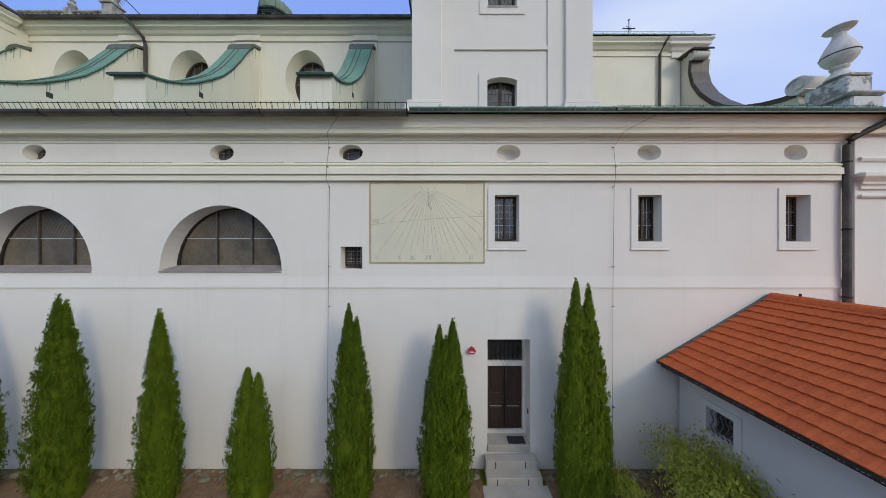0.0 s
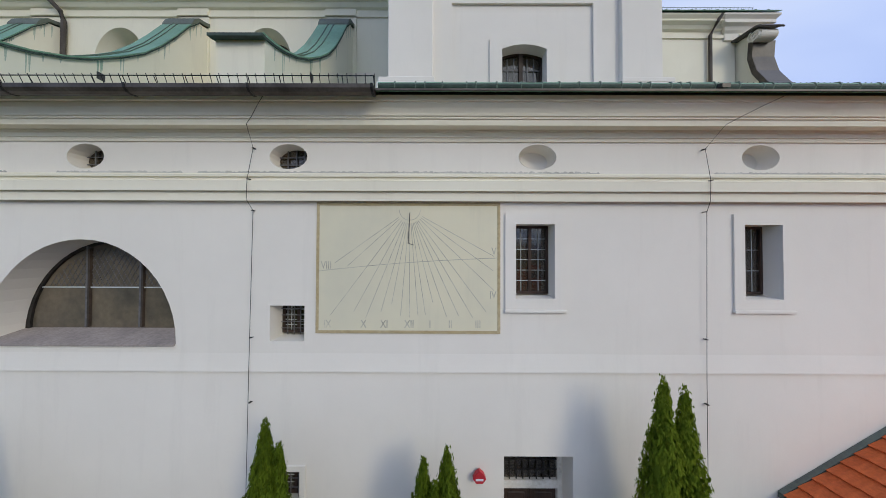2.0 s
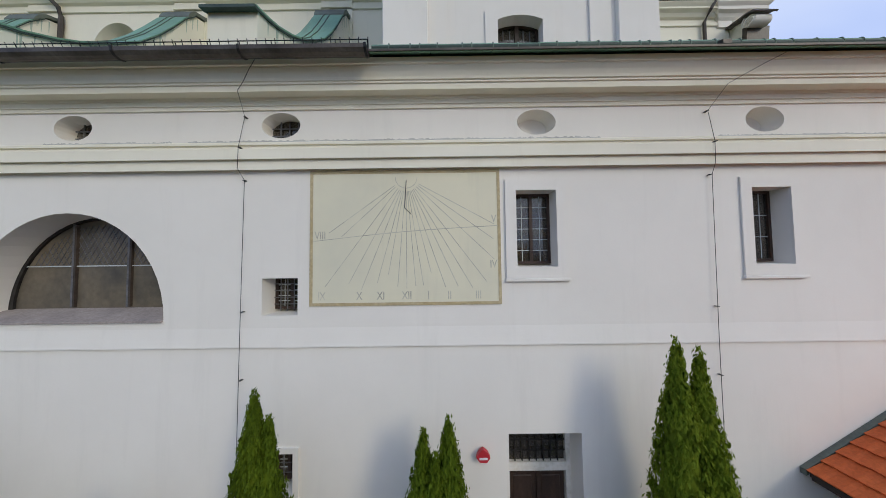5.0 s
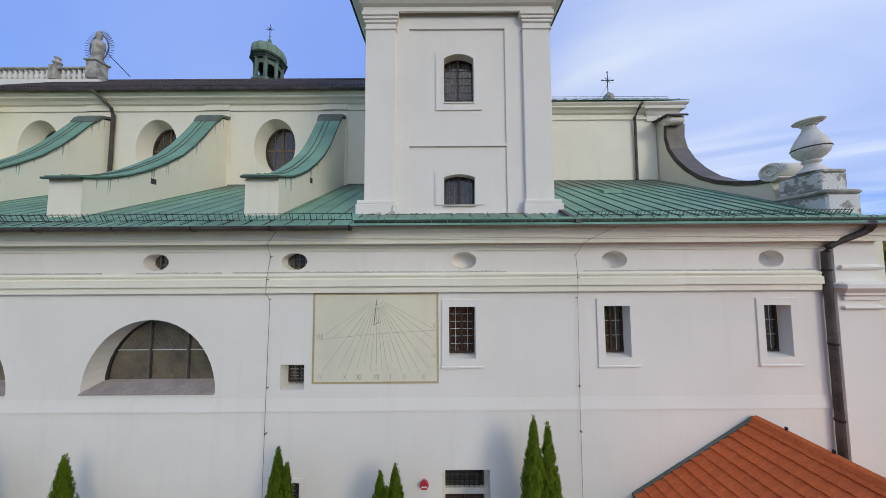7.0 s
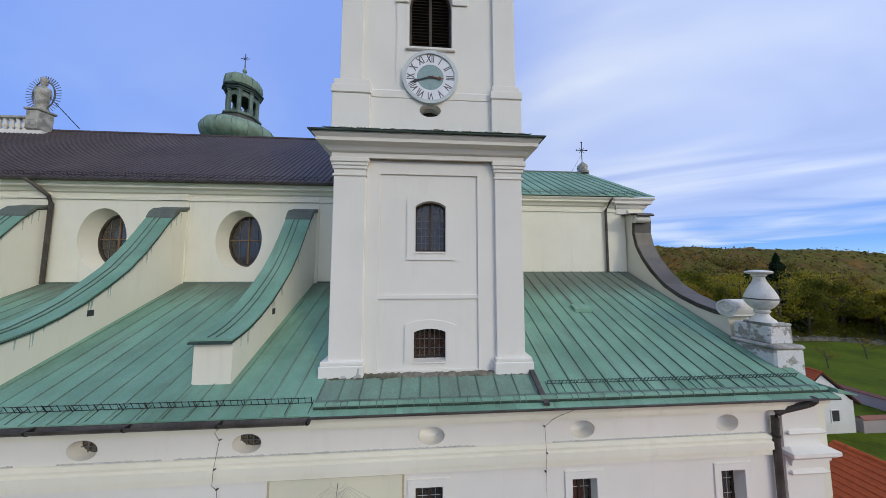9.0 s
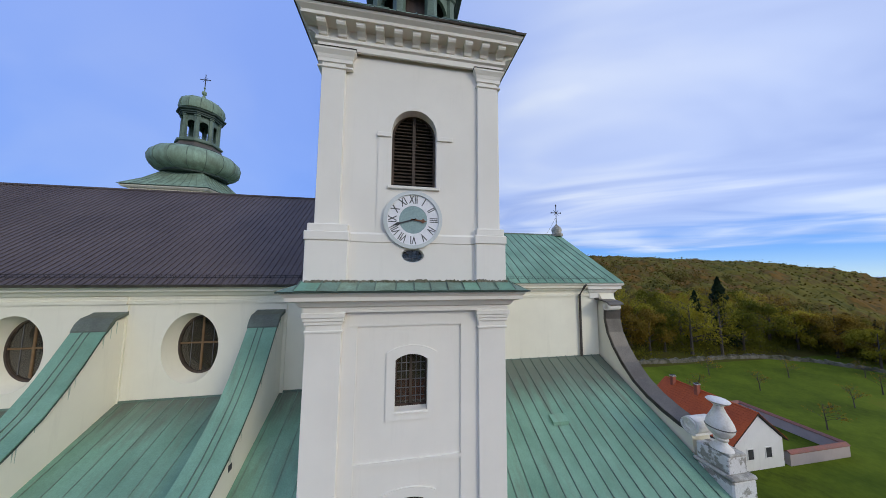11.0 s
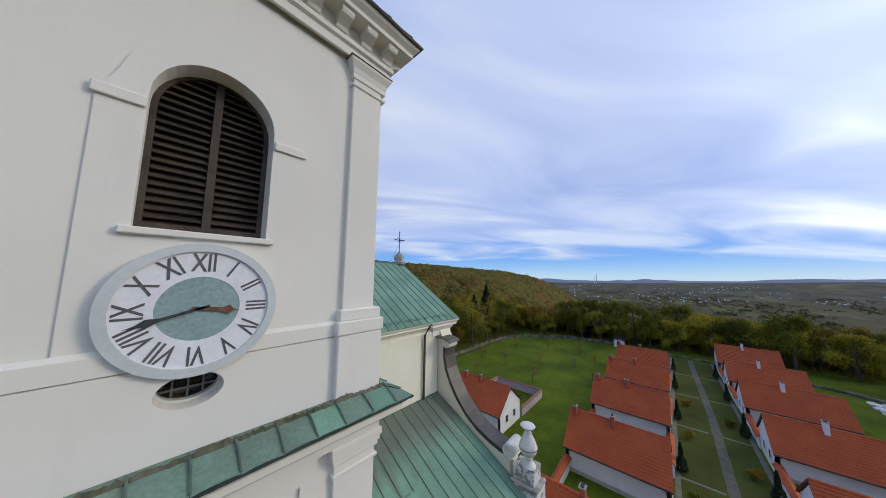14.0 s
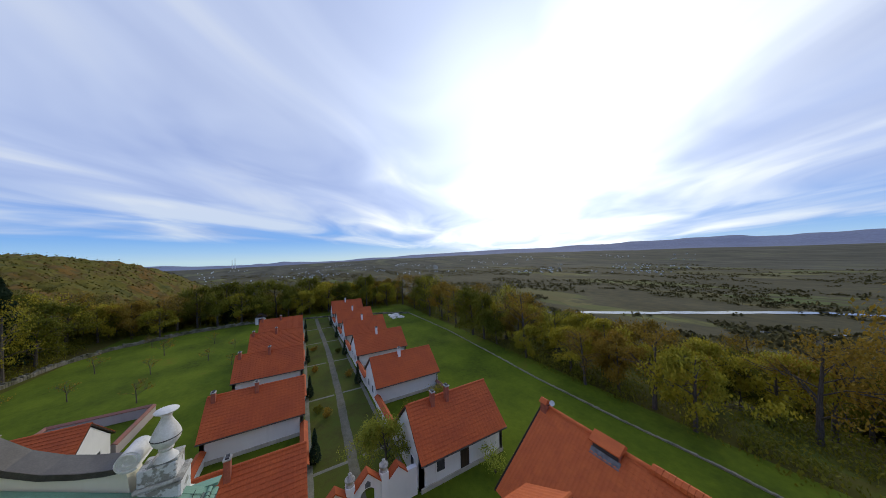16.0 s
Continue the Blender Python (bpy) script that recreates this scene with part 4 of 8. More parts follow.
dp = thing("downpipe", (11.96, 7.43, 0), "thick dark metal downpipe with a bent head", "downpipe")
part("pipe", tube(bmesh.new(), [(12.46, 6.93, 10.44), (12.54, 6.98, 10.36), (12.56, 7.06, 10.26), (12.48, 7.12, 10.18), (12.10, 7.34, 9.93), (12.00, 7.40, 9.83), (11.96, 7.43, 9.70), (11.95, 7.43, 9.4), (11.96, 7.43, 0.0)], 0.082, 10), "gutter", dp, smooth=True)
for z in (9.2, 7.2, 5.2, 3.4, 1.5):
    part("clamp", lathe(bmesh.new(), [(0.091, -0.03), (0.096, 0), (0.091, 0.03)], 12, (11.955, 7.43, z)), "iron", dp)

# nave walls with their deep oculi
OC = [-24.6, -18.75, -12.85, -6.95]


def oc_shape(cx, rx, rz, n=64):
    return oval(cx, 15.30, rx, rz, n)


bm = holed(bmesh.new(), rect(X0, 4.0, 0.0, 17.9), [oc_shape(c - 0.02, 1.03, 1.42) for c in OC], NAVE, NAVE + 0.75, [oc_shape(c, 0.86, 1.20) for c in OC])
bmesh.ops.recalc_face_normals(bm, faces=bm.faces[:])
nave = solid("wall_nave", bm, "creamplaster", "cream-white plastered nave wall above the aisle roof", "wall", "structure")
prof = [(NAVE, 17.12), (NAVE - 0.06, 17.12), (NAVE - 0.06, 17.26), (NAVE - 0.02, 17.28), (NAVE - 0.02, 17.42), (NAVE - 0.12, 17.46), (NAVE - 0.20, 17.58), (NAVE - 0.34, 17.64), (NAVE - 0.34, 17.72), (NAVE - 0.44, 17.82), (NAVE - 0.44, 17.88), (NAVE, 17.88)]
part("cornice", prism(bmesh.new(), prof, "x", X0, 4.0), "creamplaster", nave, "moulded plaster nave cornice")
for c in (-21.6, -15.75, -9.85, -3.95):
    part("pilaster_strip", bx(c - 0.62, c + 0.62, NAVE - 0.06, NAVE - 0.002, 13.0, 17.1), "creamplaster", nave)
    p2 = [(y - 0.07, z) for y, z in prof]
    part("cornice_break", prism(bmesh.new(), p2[:5] + [(NAVE, 17.42), (NAVE, 17.12)], "x", c - 0.62, c + 0.62), "creamplaster", nave)
for i, c in enumerate(OC):
    ob = thing("window_%d" % (20 + i), (c, NAVE + 0.7, 14.2), "oval nave window with wooden glazing cross in a deep splayed reveal", "window", kind="structure")
    y = NAVE + 0.66
    p = part("pane", pane_slab(bmesh.new(), oc_shape(c, 0.88, 1.22), y), "glass", ob)
    p.visible_shadow = False
    part("window_frame", holed(bmesh.new(), oc_shape(c, 0.95, 1.28), [oc_shape(c, 0.83, 1.16)], y - 0.06, y + 0.04), "louvre", ob)
    part("mullion", bx(c - 0.035, c + 0.035, y - 0.04, y - 0.002, 14.2, 16.5), "sashwood", ob, "ochre wooden glazing bar")
    part("transom", bx(c - 0.84, c + 0.84, y - 0.035, y - 0.002, 15.32, 15.38), "sashwood", ob)
    for dx in (-0.42, 0.42):
        part("glazing_bar", bx(c + dx - 0.01, c + dx + 0.01, y - 0.02, y - 0.002, 14.35, 16.35), "lead", ob)

bm = bx(4.0, 12.95, CHAN, CHAN + 0.8, 0, 17.9)
chancel = solid("wall_chancel", bm, "creamplaster", "cream-white plastered chancel wall above the aisle roof", "wall", "structure")
part("cornice", prism(bmesh.new(), [(y + CHAN - NAVE, z) for y, z in prof], "x", 4.0, 12.4), "creamplaster", chancel, "moulded plaster chancel cornice")
# block at the west end that steps out from the nave wall
tr = solid("wall_transept", bx(X0, -20.95, 9.6, NAVE - 0.065, 11.6, 17.9), "creamplaster", "cream plastered transept wall stepping out from the nave", "wall", "structure")
part("cornice", prism(bmesh.new(), [(-20.948 + NAVE - y, z) for y, z in prof], "y", 9.2, NAVE - 0.46), "creamplaster", tr, "moulded plaster transept cornice")
part("roof_sheet", prism(bmesh.new(), [(-20.45, 17.90), (-20.45, 17.95), (-23.6, 20.1), (-23.6, 17.90)], "y", 9.1, NAVE - 0.56), "brown", tr, "brown sheet roof")
# curved buttresses over the aisle roof
BUT = [(12.75, 16.62), (12.30, 16.50), (11.95, 16.05), (11.55, 15.35), (11.10, 14.62), (10.60, 13.95), (10.05, 13.40), (9.45, 12.88), (8.95, 12.54), (8.45, 12.27), (8.10, 12.14), (7.84, 12.07)]


def buttress(cx):
    ob = thing("buttress", (cx, 10, 11), "curved white buttress capped with green copper sheet", "buttress", "buttresses over the aisle")
    h = 0.50
    poly = BUT + [(7.84, 10.80), (12.75, 13.2)]
    part("body", prism(bmesh.new(), poly, "x", cx - h, cx + h), "creamplaster", ob, "plastered flank, streaked with green")
    cap = BUT[1:]
    pol = [(y, z + 0.045) for y, z in cap] + [(7.76, 12.10), (7.76, 12.05)] + [(y, z + 0.003) for y, z in reversed(cap)]
    part("cap_sheet", prism(bmesh.new(), pol, "x", cx - h - 0.035, cx + h + 0.035), "copper", ob, "green copper capping")
    top = [(12.74, 16.84), (12.52, 16.74), (12.28, 16.66), (12.12, 16.48), (12.02, 16.24), (12.02, 16.17), (12.14, 16.30), (12.32, 16.55), (12.74, 16.68)]
    lip = [(y, z - 0.012) for y, z in cap] + [(7.74, 12.05), (7.74, 11.99)] + [(y, z - 0.055) for y, z in reversed(cap)]
    for s in (-1, 1):
        part("drip_edge", prism(bmesh.new(), lip, "x", cx + s * (h + 0.03) - 0.018, cx + s * (h + 0.03) + 0.018), "darkcopper", ob, "dark folded drip edge")
    part("end_sheet", prism(bmesh.new(), [(7.82, 12.05), (7.69, 12.04), (7.69, 11.98), (7.82, 12.0)], "x", cx - h - 0.05, cx + h + 0.05), "darkcopper", ob)
    gs = random.Random(int(cx * 10))
    st_ = bmesh.new()
    for k in range(26):
        i_ = gs.randrange(len(BUT) - 2)
        f_ = gs.random()
        y_ = BUT[i_][0] + (BUT[i_ + 1][0] - BUT[i_][0]) * f_
        z_ = BUT[i_][1] + (BUT[i_ + 1][1] - BUT[i_][1]) * f_ - 0.06
        ln_ = gs.uniform(0.10, 0.5)
        w_s = gs.uniform(0.008, 0.028)
        for s in (-1, 1):
            xx = cx + s * (h + 0.003)
            st_.faces.new([st_.verts.new((xx, y_ - w_s, z_)), st_.verts.new((xx, y_ + w_s, z_)), st_.verts.new((xx, y_ + w_s * 0.3, z_ - ln_)), st_.verts.new((xx, y_ - w_s * 0.3, z_ - ln_))])
    tagged(part("run_off_stains", st_, "greenstain", ob, "green run-off streaks"), "green run-off streaks", kind="stuff")
    part("head_sheet", prism(bmesh.new(), top, "x", cx - h - 0.06, cx + h + 0.06), "copperhead", ob, "grey-green metal head flashing")
    for dx in (-0.16, 0.05):
        pol = [(y, z + 0.085) for y, z in cap] + [(y, z + 0.046) for y, z in reversed(cap)]
        part("seam", prism(bmesh.new(), pol, "x", cx + dx - 0.012, cx + dx + 0.012), "copperold", ob)
    part("vent_hole", bx(cx + h - 0.05, cx + h + 0.006, 9.55, 9.72, 12.42, 12.62), "dark", ob, "small square drain hole")
    return ob


first = buttress(-3.96)
for k in (1, 2, 3):
    copy_thing(first, Matrix.Translation((-3.96 - 5.82 * k, 10, 11)))

dp2 = thing("downpipe", (-15.0, 12.6, 13), "dark downpipe on the nave wall", "downpipe")
part("pipe", tube(bmesh.new(), [(-15.45, 12.15, 17.85), (-15.30, 12.25, 17.70), (-14.98, 12.55, 17.2), (-14.95, 12.62, 16.9), (-14.95, 12.62, 13.3)], 0.075, 8), "gutter", dp2, smooth=True)
dp3 = thing("downpipe", (11.55, 12.6, 13.4), "slim dark downpipe on the chancel wall", "downpipe")
part("pipe", tube(bmesh.new(), [(11.95, 13.3, 17.85), (11.85, 13.4, 17.6), (11.75, 13.6, 17.2), (11.75, 13.62, 13.8)], 0.065, 8), "gutter", dp3, smooth=True)

# nave roofs: brown over the nave, green over the chancel
RIDGE = 19.05
brown = thing("nave_roof", (-12, 15, 17.9), "dark brown standing-seam sheet roof of the nave", "roof", kind="structure")
roof_panels(brown, "roof_sheet", spaced(X0, 2.0, 0.26), [(12.25, 17.90), (13.2, 18.62), (RIDGE, 23.5)], "brown", 0.05, 0.04)
part("north_slope", prism(bmesh.new(), [(RIDGE, 23.5), (25.9, 17.9), (25.9, 17.8), (RIDGE, 23.4)], "x", X0, 2.0), "brown", brown)
part("ridge_cap", bx(X0, 2.0, RIDGE - 0.1, RIDGE + 0.1, 23.46, 23.56), "brown", brown)
part("gable_end", prism(bmesh.new(), [(12.8, 17.9), (25.3, 17.9), (RIDGE, 23.35)], "x", 1.6, 1.9), "plaster", brown)


def nave_slope(s, lift=0.0):
    return (12.25 + (13.2 - 12.25) * s / 0.13, 17.90 + 0.72 * s / 0.13 + lift)


snow_guard(X0, -1.0, 0.045, 0.60, "iron", nave_slope, "dark snow guard rail along the nave eave", tall=0.15)
gg = thing("gutter", (-13, 12.2, 17.85), "dark metal gutter along the nave eave", "gutter")
NGUT = [(12.12, 17.93), (12.14, 17.85), (12.20, 17.81), (12.27, 17.85), (12.29, 17.93), (12.26, 17.93), (12.20, 17.85), (12.15, 17.93)]
for a, b in zip(spaced(X0, -0.9, 3.0), spaced(X0, -0.9, 3.0)[1:]):
    part("trough", prism(bmesh.new(), NGUT, "x", a, b - 0.006), "gutter", gg)

green = thing("chancel_roof", (9, 15, 18), "green copper standing-seam chancel roof", "roof", kind="structure")
roof_panels(green, "copper_sheet", spaced(2.0, 14.35, 0.54), [(13.2, 17.93), (RIDGE, 21.5)], "copper", seam_mat="copperold")
part("north_slope", prism(bmesh.new(), [(RIDGE, 21.5), (25.9, 18.0), (25.9, 17.9), (RIDGE, 21.4)], "x", 2.0, 14.35), "copper", green)
part("ridge_cap", bx(2.0, 14.3, RIDGE - 0.08, RIDGE + 0.08, 21.46, 21.56), "copperold", green)
snow_guard(4.9, 13.4, 0.05, 0.6, "copperold", lambda s, lift=0.0: (13.2 + 5.85 * s, 17.93 + 3.57 * s + lift), "snow guard rail along the chancel eave", tall=0.13)
ob = thing("ridge_cross", (14.1, RIDGE, 21.5), "wrought-iron cross on a stone finial at the gable top", "cross")
part("finial_base", lathe(bmesh.new(), [(0.46, -0.05), (0.47, 0.14), (0.34, 0.22), (0.40, 0.48), (0.34, 0.66), (0.14, 0.84), (0.05, 0.95)], 14, (14.1, RIDGE, 21.45)), "stone", ob, smooth=True)
b = tube(bmesh.new(), [(14.1, RIDGE, 22.3), (14.1, RIDGE, 24.0)], 0.03, 6)
tube(b, [(13.68, RIDGE, 23.35), (14.52, RIDGE, 23.35)], 0.03, 6)
for a in (45, 135, 225, 315):
    tube(b, [(14.1, RIDGE, 23.35), (14.1 + 0.3 * math.cos(radians(a)), RIDGE, 23.35 + 0.3 * math.sin(radians(a)))], 0.016, 5)
for x, z in ((13.68, 23.35), (14.52, 23.35), (14.1, 24.0)):
    lathe(b, [(0.01, -0.06), (0.07, 0.0), (0.01, 0.06)], 8, (x, RIDGE, z))
part("cross", b, "iron", ob)
part("stay_wire", tube(bmesh.new(), [(14.1, RIDGE, 23.0), (13.2, RIDGE, 21.55)], 0.010, 4), "iron", ob)

# east gable wall with its volutes
VOL = [(13.15, 16.55), (13.20, 15.9), (13.05, 15.2), (12.70, 14.50), (12.22, 13.84), (11.62, 13.24), (10.95, 12.82), (10.25, 12.54), (9.65, 12.38), (9.25, 12.34)]
east = [(7.62, -0.4), (30.4, -0.4), (30.4, 10.6), (29.0, 12.0)] + [(38.1 - y, z) for y, z in reversed(VOL)] + [(24.4, 17.4), (24.4, 17.9), (RIDGE, 21.35), (13.7, 17.9), (13.7, 17.4)] + [(y, z) for y, z in VOL] + [(9.1, 11.2), (7.62, 10.4)]
wall_east = solid("wall_east", prism(bmesh.new(), east, "x", 13.03, 13.9), "creamplaster", "white plastered east gable wall with volutes", "wall", "structure")
def offset_line(line, d):
    """A line of points moved sideways by d."""
    out = []
    for i, p in enumerate(line):
        a, b = Vector(line[max(i - 1, 0)]), Vector(line[min(i + 1, len(line) - 1)])
        t = (b - a).normalized()
        out.append((p[0] + t.y * d, p[1] - t.x * d))
    return out


part("volute_cap", prism(bmesh.new(), offset_line(VOL, 0.05) + offset_line(VOL, 0.004)[::-1], "x", 13.03, 13.92), "leadcap", wall_east, "grey-brown metal volute capping")
part("volute_edge", prism(bmesh.new(), offset_line(VOL, 0.055) + offset_line(VOL, -0.12)[::-1], "x", 12.985, 13.028), "gutter", wall_east, "dark capping edge")
part("cornice", band(bmesh.new(), (12.5, 13.95, 13.72, 24.4), [(0, 17.02), (0.08, 17.02), (0.08, 17.30), (0.16, 17.38), (0.22, 17.50), (0.36, 17.56), (0.36, 17.70), (0.46, 17.80), (0.46, 17.88), (0, 17.90)]), "plaster", wall_east, "moulded gable cornice")


def scroll(cy, cz, r, turns, start, handed):
    """A flat spiral strip seen from its end."""
    pts = []
    for i in range(34):
        a = radians(start + handed * turns * 360 * i / 33)
        k = r * (1 - 0.78 * i / 33)
        pts.append((cy + k * math.cos(a), cz + k * math.sin(a)))
    inner = []
    for i in range(34):
        a = radians(start + handed * turns * 360 * i / 33)
        k = r * (1 - 0.78 * i / 33) * 0.82
        inner.append((cy + k * math.cos(a), cz + k * math.sin(a)))
    return pts, inner


def volute_scroll(name, cy, cz, r, mat, handed, start):
    ob = thing(name, (13.5, cy, cz - r), "whitewashed stone volute scroll with peeling paint", "volute", "volute scrolls")
    pts, inner = scroll(cy, cz, r, 1.6, start, handed)
    bm = bmesh.new()
    n = len(pts)
    for x0, x1 in ((12.84, 13.62 if cz > 14 else 13.90),):
        rows = [[bm.verts.new((x, *p)) for p in line] for x in (x0, x1) for line in (pts, inner)]
        a, b, c, d = rows
        for i in range(n - 1):
            for q, w in ((a, b), (c, d), (a, c), (b, d)):
                bm.faces.new((q[i], q[i + 1], w[i + 1], w[i]))
        bm.faces.new((a[0], b[0], d[0], c[0]))
        bm.faces.new((a[-1], b[-1], d[-1], c[-1]))
    part("scroll", bm, mat, ob, smooth=True)
    core = prism(bmesh.new(), arc(cy, cz, r * 0.80, r * 0.80, 0, 345, 23), "x", 12.90, 13.56 if cz > 14 else 13.80)
    part("core", core, mat, ob)
    return ob


volute_scroll("volute", 9.14, 12.58, 0.37, "stonewhite", 1, 230)
volute_scroll("volute", 12.95, 16.62, 0.26, "plaster", -1, 60)
bm = prism(bmesh.new(), [(13.70, 17.00), (12.88, 16.93), (12.70, 16.86), (12.62, 16.76), (12.66, 16.72), (12.76, 16.82), (12.90, 16.88), (13.70, 16.94)], "x", 12.76, 13.68)
solid("volute_flashing", bm, "leadcap", "grey metal flashing over the upper scroll", "flashing", "structure")

# pedestal and urn
ped = thing("urn_pedestal", (13.4, 8.2, 10.5), "weathered stone pedestal with flaking plaster", "pedestal")
part("plinth", bx(12.80, 13.82, 7.85, 9.02, 10.60, 11.44, bevel=0.05), "flaking", ped)
part("ledge", bx(12.76, 13.82, 7.80, 9.04, 11.44, 11.58, bevel=0.05), "stone", ped)
part("block", bx(12.86, 13.66, 7.98, 8.95, 11.58, 12.14, bevel=0.03), "flaking", ped)
part("top_slab", bx(12.90, 13.62, 7.95, 8.70, 12.14, 12.235, bevel=0.02), "stone", ped)
urn = thing("urn", (13.10, 8.30, 12.24), "white-painted stone urn with a flat dish top", "urn")
part("vessel", lathe(bmesh.new(), [(r_ * 0.96, z_ * 1.12) for r_, z_ in [(0.33, 0.0), (0.31, 0.05), (0.21, 0.14), (0.15, 0.24), (0.20, 0.28), (0.21, 0.32), (0.17, 0.35), (0.29, 0.44), (0.38, 0.56), (0.41, 0.68), (0.38, 0.80), (0.31, 0.95), (0.21, 1.12), (0.15, 1.24), (0.14, 1.33), (0.19, 1.36), (0.17, 1.40)]], 28, (13.10, 8.30, 12.24)), "stonewhite", urn, smooth=True)
part("belly_band", lathe(bmesh.new(), [(0.394, -0.02), (0.406, 0.0), (0.394, 0.02)], 28, (13.10, 8.30, 13.00)), "leadcap", urn)
part("dish", lathe(bmesh.new(), [(0.15, 0.0), (0.29, 0.04), (0.33, 0.09), (0.29, 0.13), (0.08, 0.16)], 28, (13.10, 8.30, 13.80)), "stonewhite", urn, smooth=True)

# far sides of the church, which close it
bm = bx(X0, 13.0, 29.6, 30.4, -0.4, 10.5)
solid("wall_north", bm, "plaster", "white plastered north aisle wall", "wall", "structure")
solid("wall_nave_north", bx(X0, 13.0, 25.0, 25.6, 0, 17.8), "plaster", "white plastered north nave wall", "wall", "structure")
bm = prism(bmesh.new(), [(25.0, 13.3), (30.9, 10.5), (30.9, 10.4), (25.0, 13.2)], "x", X0, 13.0)
solid("aisle_roof_north", bm, "copper", "green copper north aisle roof", "roof", "structure")
bm = prism(bmesh.new(), [(WALL, -0.4), (30.4, -0.4), (30.4, 10.4), (25.6, 13.2), (25.6, 17.9), (RIDGE, 23.4), (NAVE, 17.9), (NAVE, 13.2), (WALL, 10.4)], "x", X0 - 0.9, X0 - 0.002)
solid("wall_west", bm, "plaster", "white plastered west end wall", "wall", "structure")
solid("floor", bx(X0, 13.0, 8.45, 29.6, -0.2, 0.0), "paving", "stone church floor", "floor", "structure")

# ---- bell tower ----
TX0, TX1, TY0, TY1 = -1.0, 4.80, 8.04, 13.74
TC = 1.90
tower = thing("bell_tower", (TC, 10.8, 10.5), "tall white plastered bell tower with pilasters, clock and louvred opening", "tower")
W_LOW = segment_head(1.44, 2.40, 11.25, 12.20, 0.10)
W_MID = segment_head(1.46, 2.40, 14.52, 16.10, 0.16)
BELFRY = [(1.20, 21.12), (2.60, 21.12)] + arc(1.90, 22.90, 0.70, 0.72, 0, 180, 16)
OVAL2 = oval(1.90, 19.0, 0.34, 0.22)
REC = 8.14
bm = bmesh.new()
holed(bm, rect(TX0 + 0.1, TX1 - 0.1, 9.5, 17.95), [W_LOW, W_MID], REC + 0.05, REC + 0.75)
part("wall", bm, "plaster", tower, "inner wall face of the lower stage")
bm = holed(bmesh.new(), rect(TX0 + 0.1, TX1 - 0.1, 9.5, 17.5), [rect(0.36, 3.40, 11.0, 13.09), rect(0.36, 3.40, 13.21, 16.93)], REC, REC + 0.046)
part("panel_frame", bm, "plaster", tower, "raised panel borders")
bm = holed(bmesh.new(), rect(TX0 + 0.1, TX1 - 0.1, 17.9, 25.6), [BELFRY, OVAL2], REC + 0.0, REC + 0.75)
part("wall", bm, "plaster", tower)
for x0, x1, y0, y1 in ((TX0 + 0.1, TX0 + 0.7, REC + 0.76, TY1 - 0.2), (TX1 - 0.7, TX1 - 0.1, REC + 0.76, TY1 - 0.2), (TX0 + 0.1, TX1 - 0.1, TY1 - 0.75, TY1 - 0.19)):
    part("side_wall", bx(x0, x1, y0, y1, 9.5, 25.6), "plaster", tower)
for z0, z1, q in ((10.75, 17.35, 0.0), (18.0, 25.25, 0.09)):
    for x0, x1, y0, y1 in ((TX0 + q, -0.05 - q * 2, TY0, 8.9), (3.94, TX1 - 1.9 * q, TY0, 8.9), (TX0 + q, -0.05, 12.7, TY1), (3.92, TX1 - 1.9 * q, 12.7, TY1)):
        part("pilaster", bx(x0, x1, y0, y1, z0, z1, bevel=0.012), "plaster", tower)
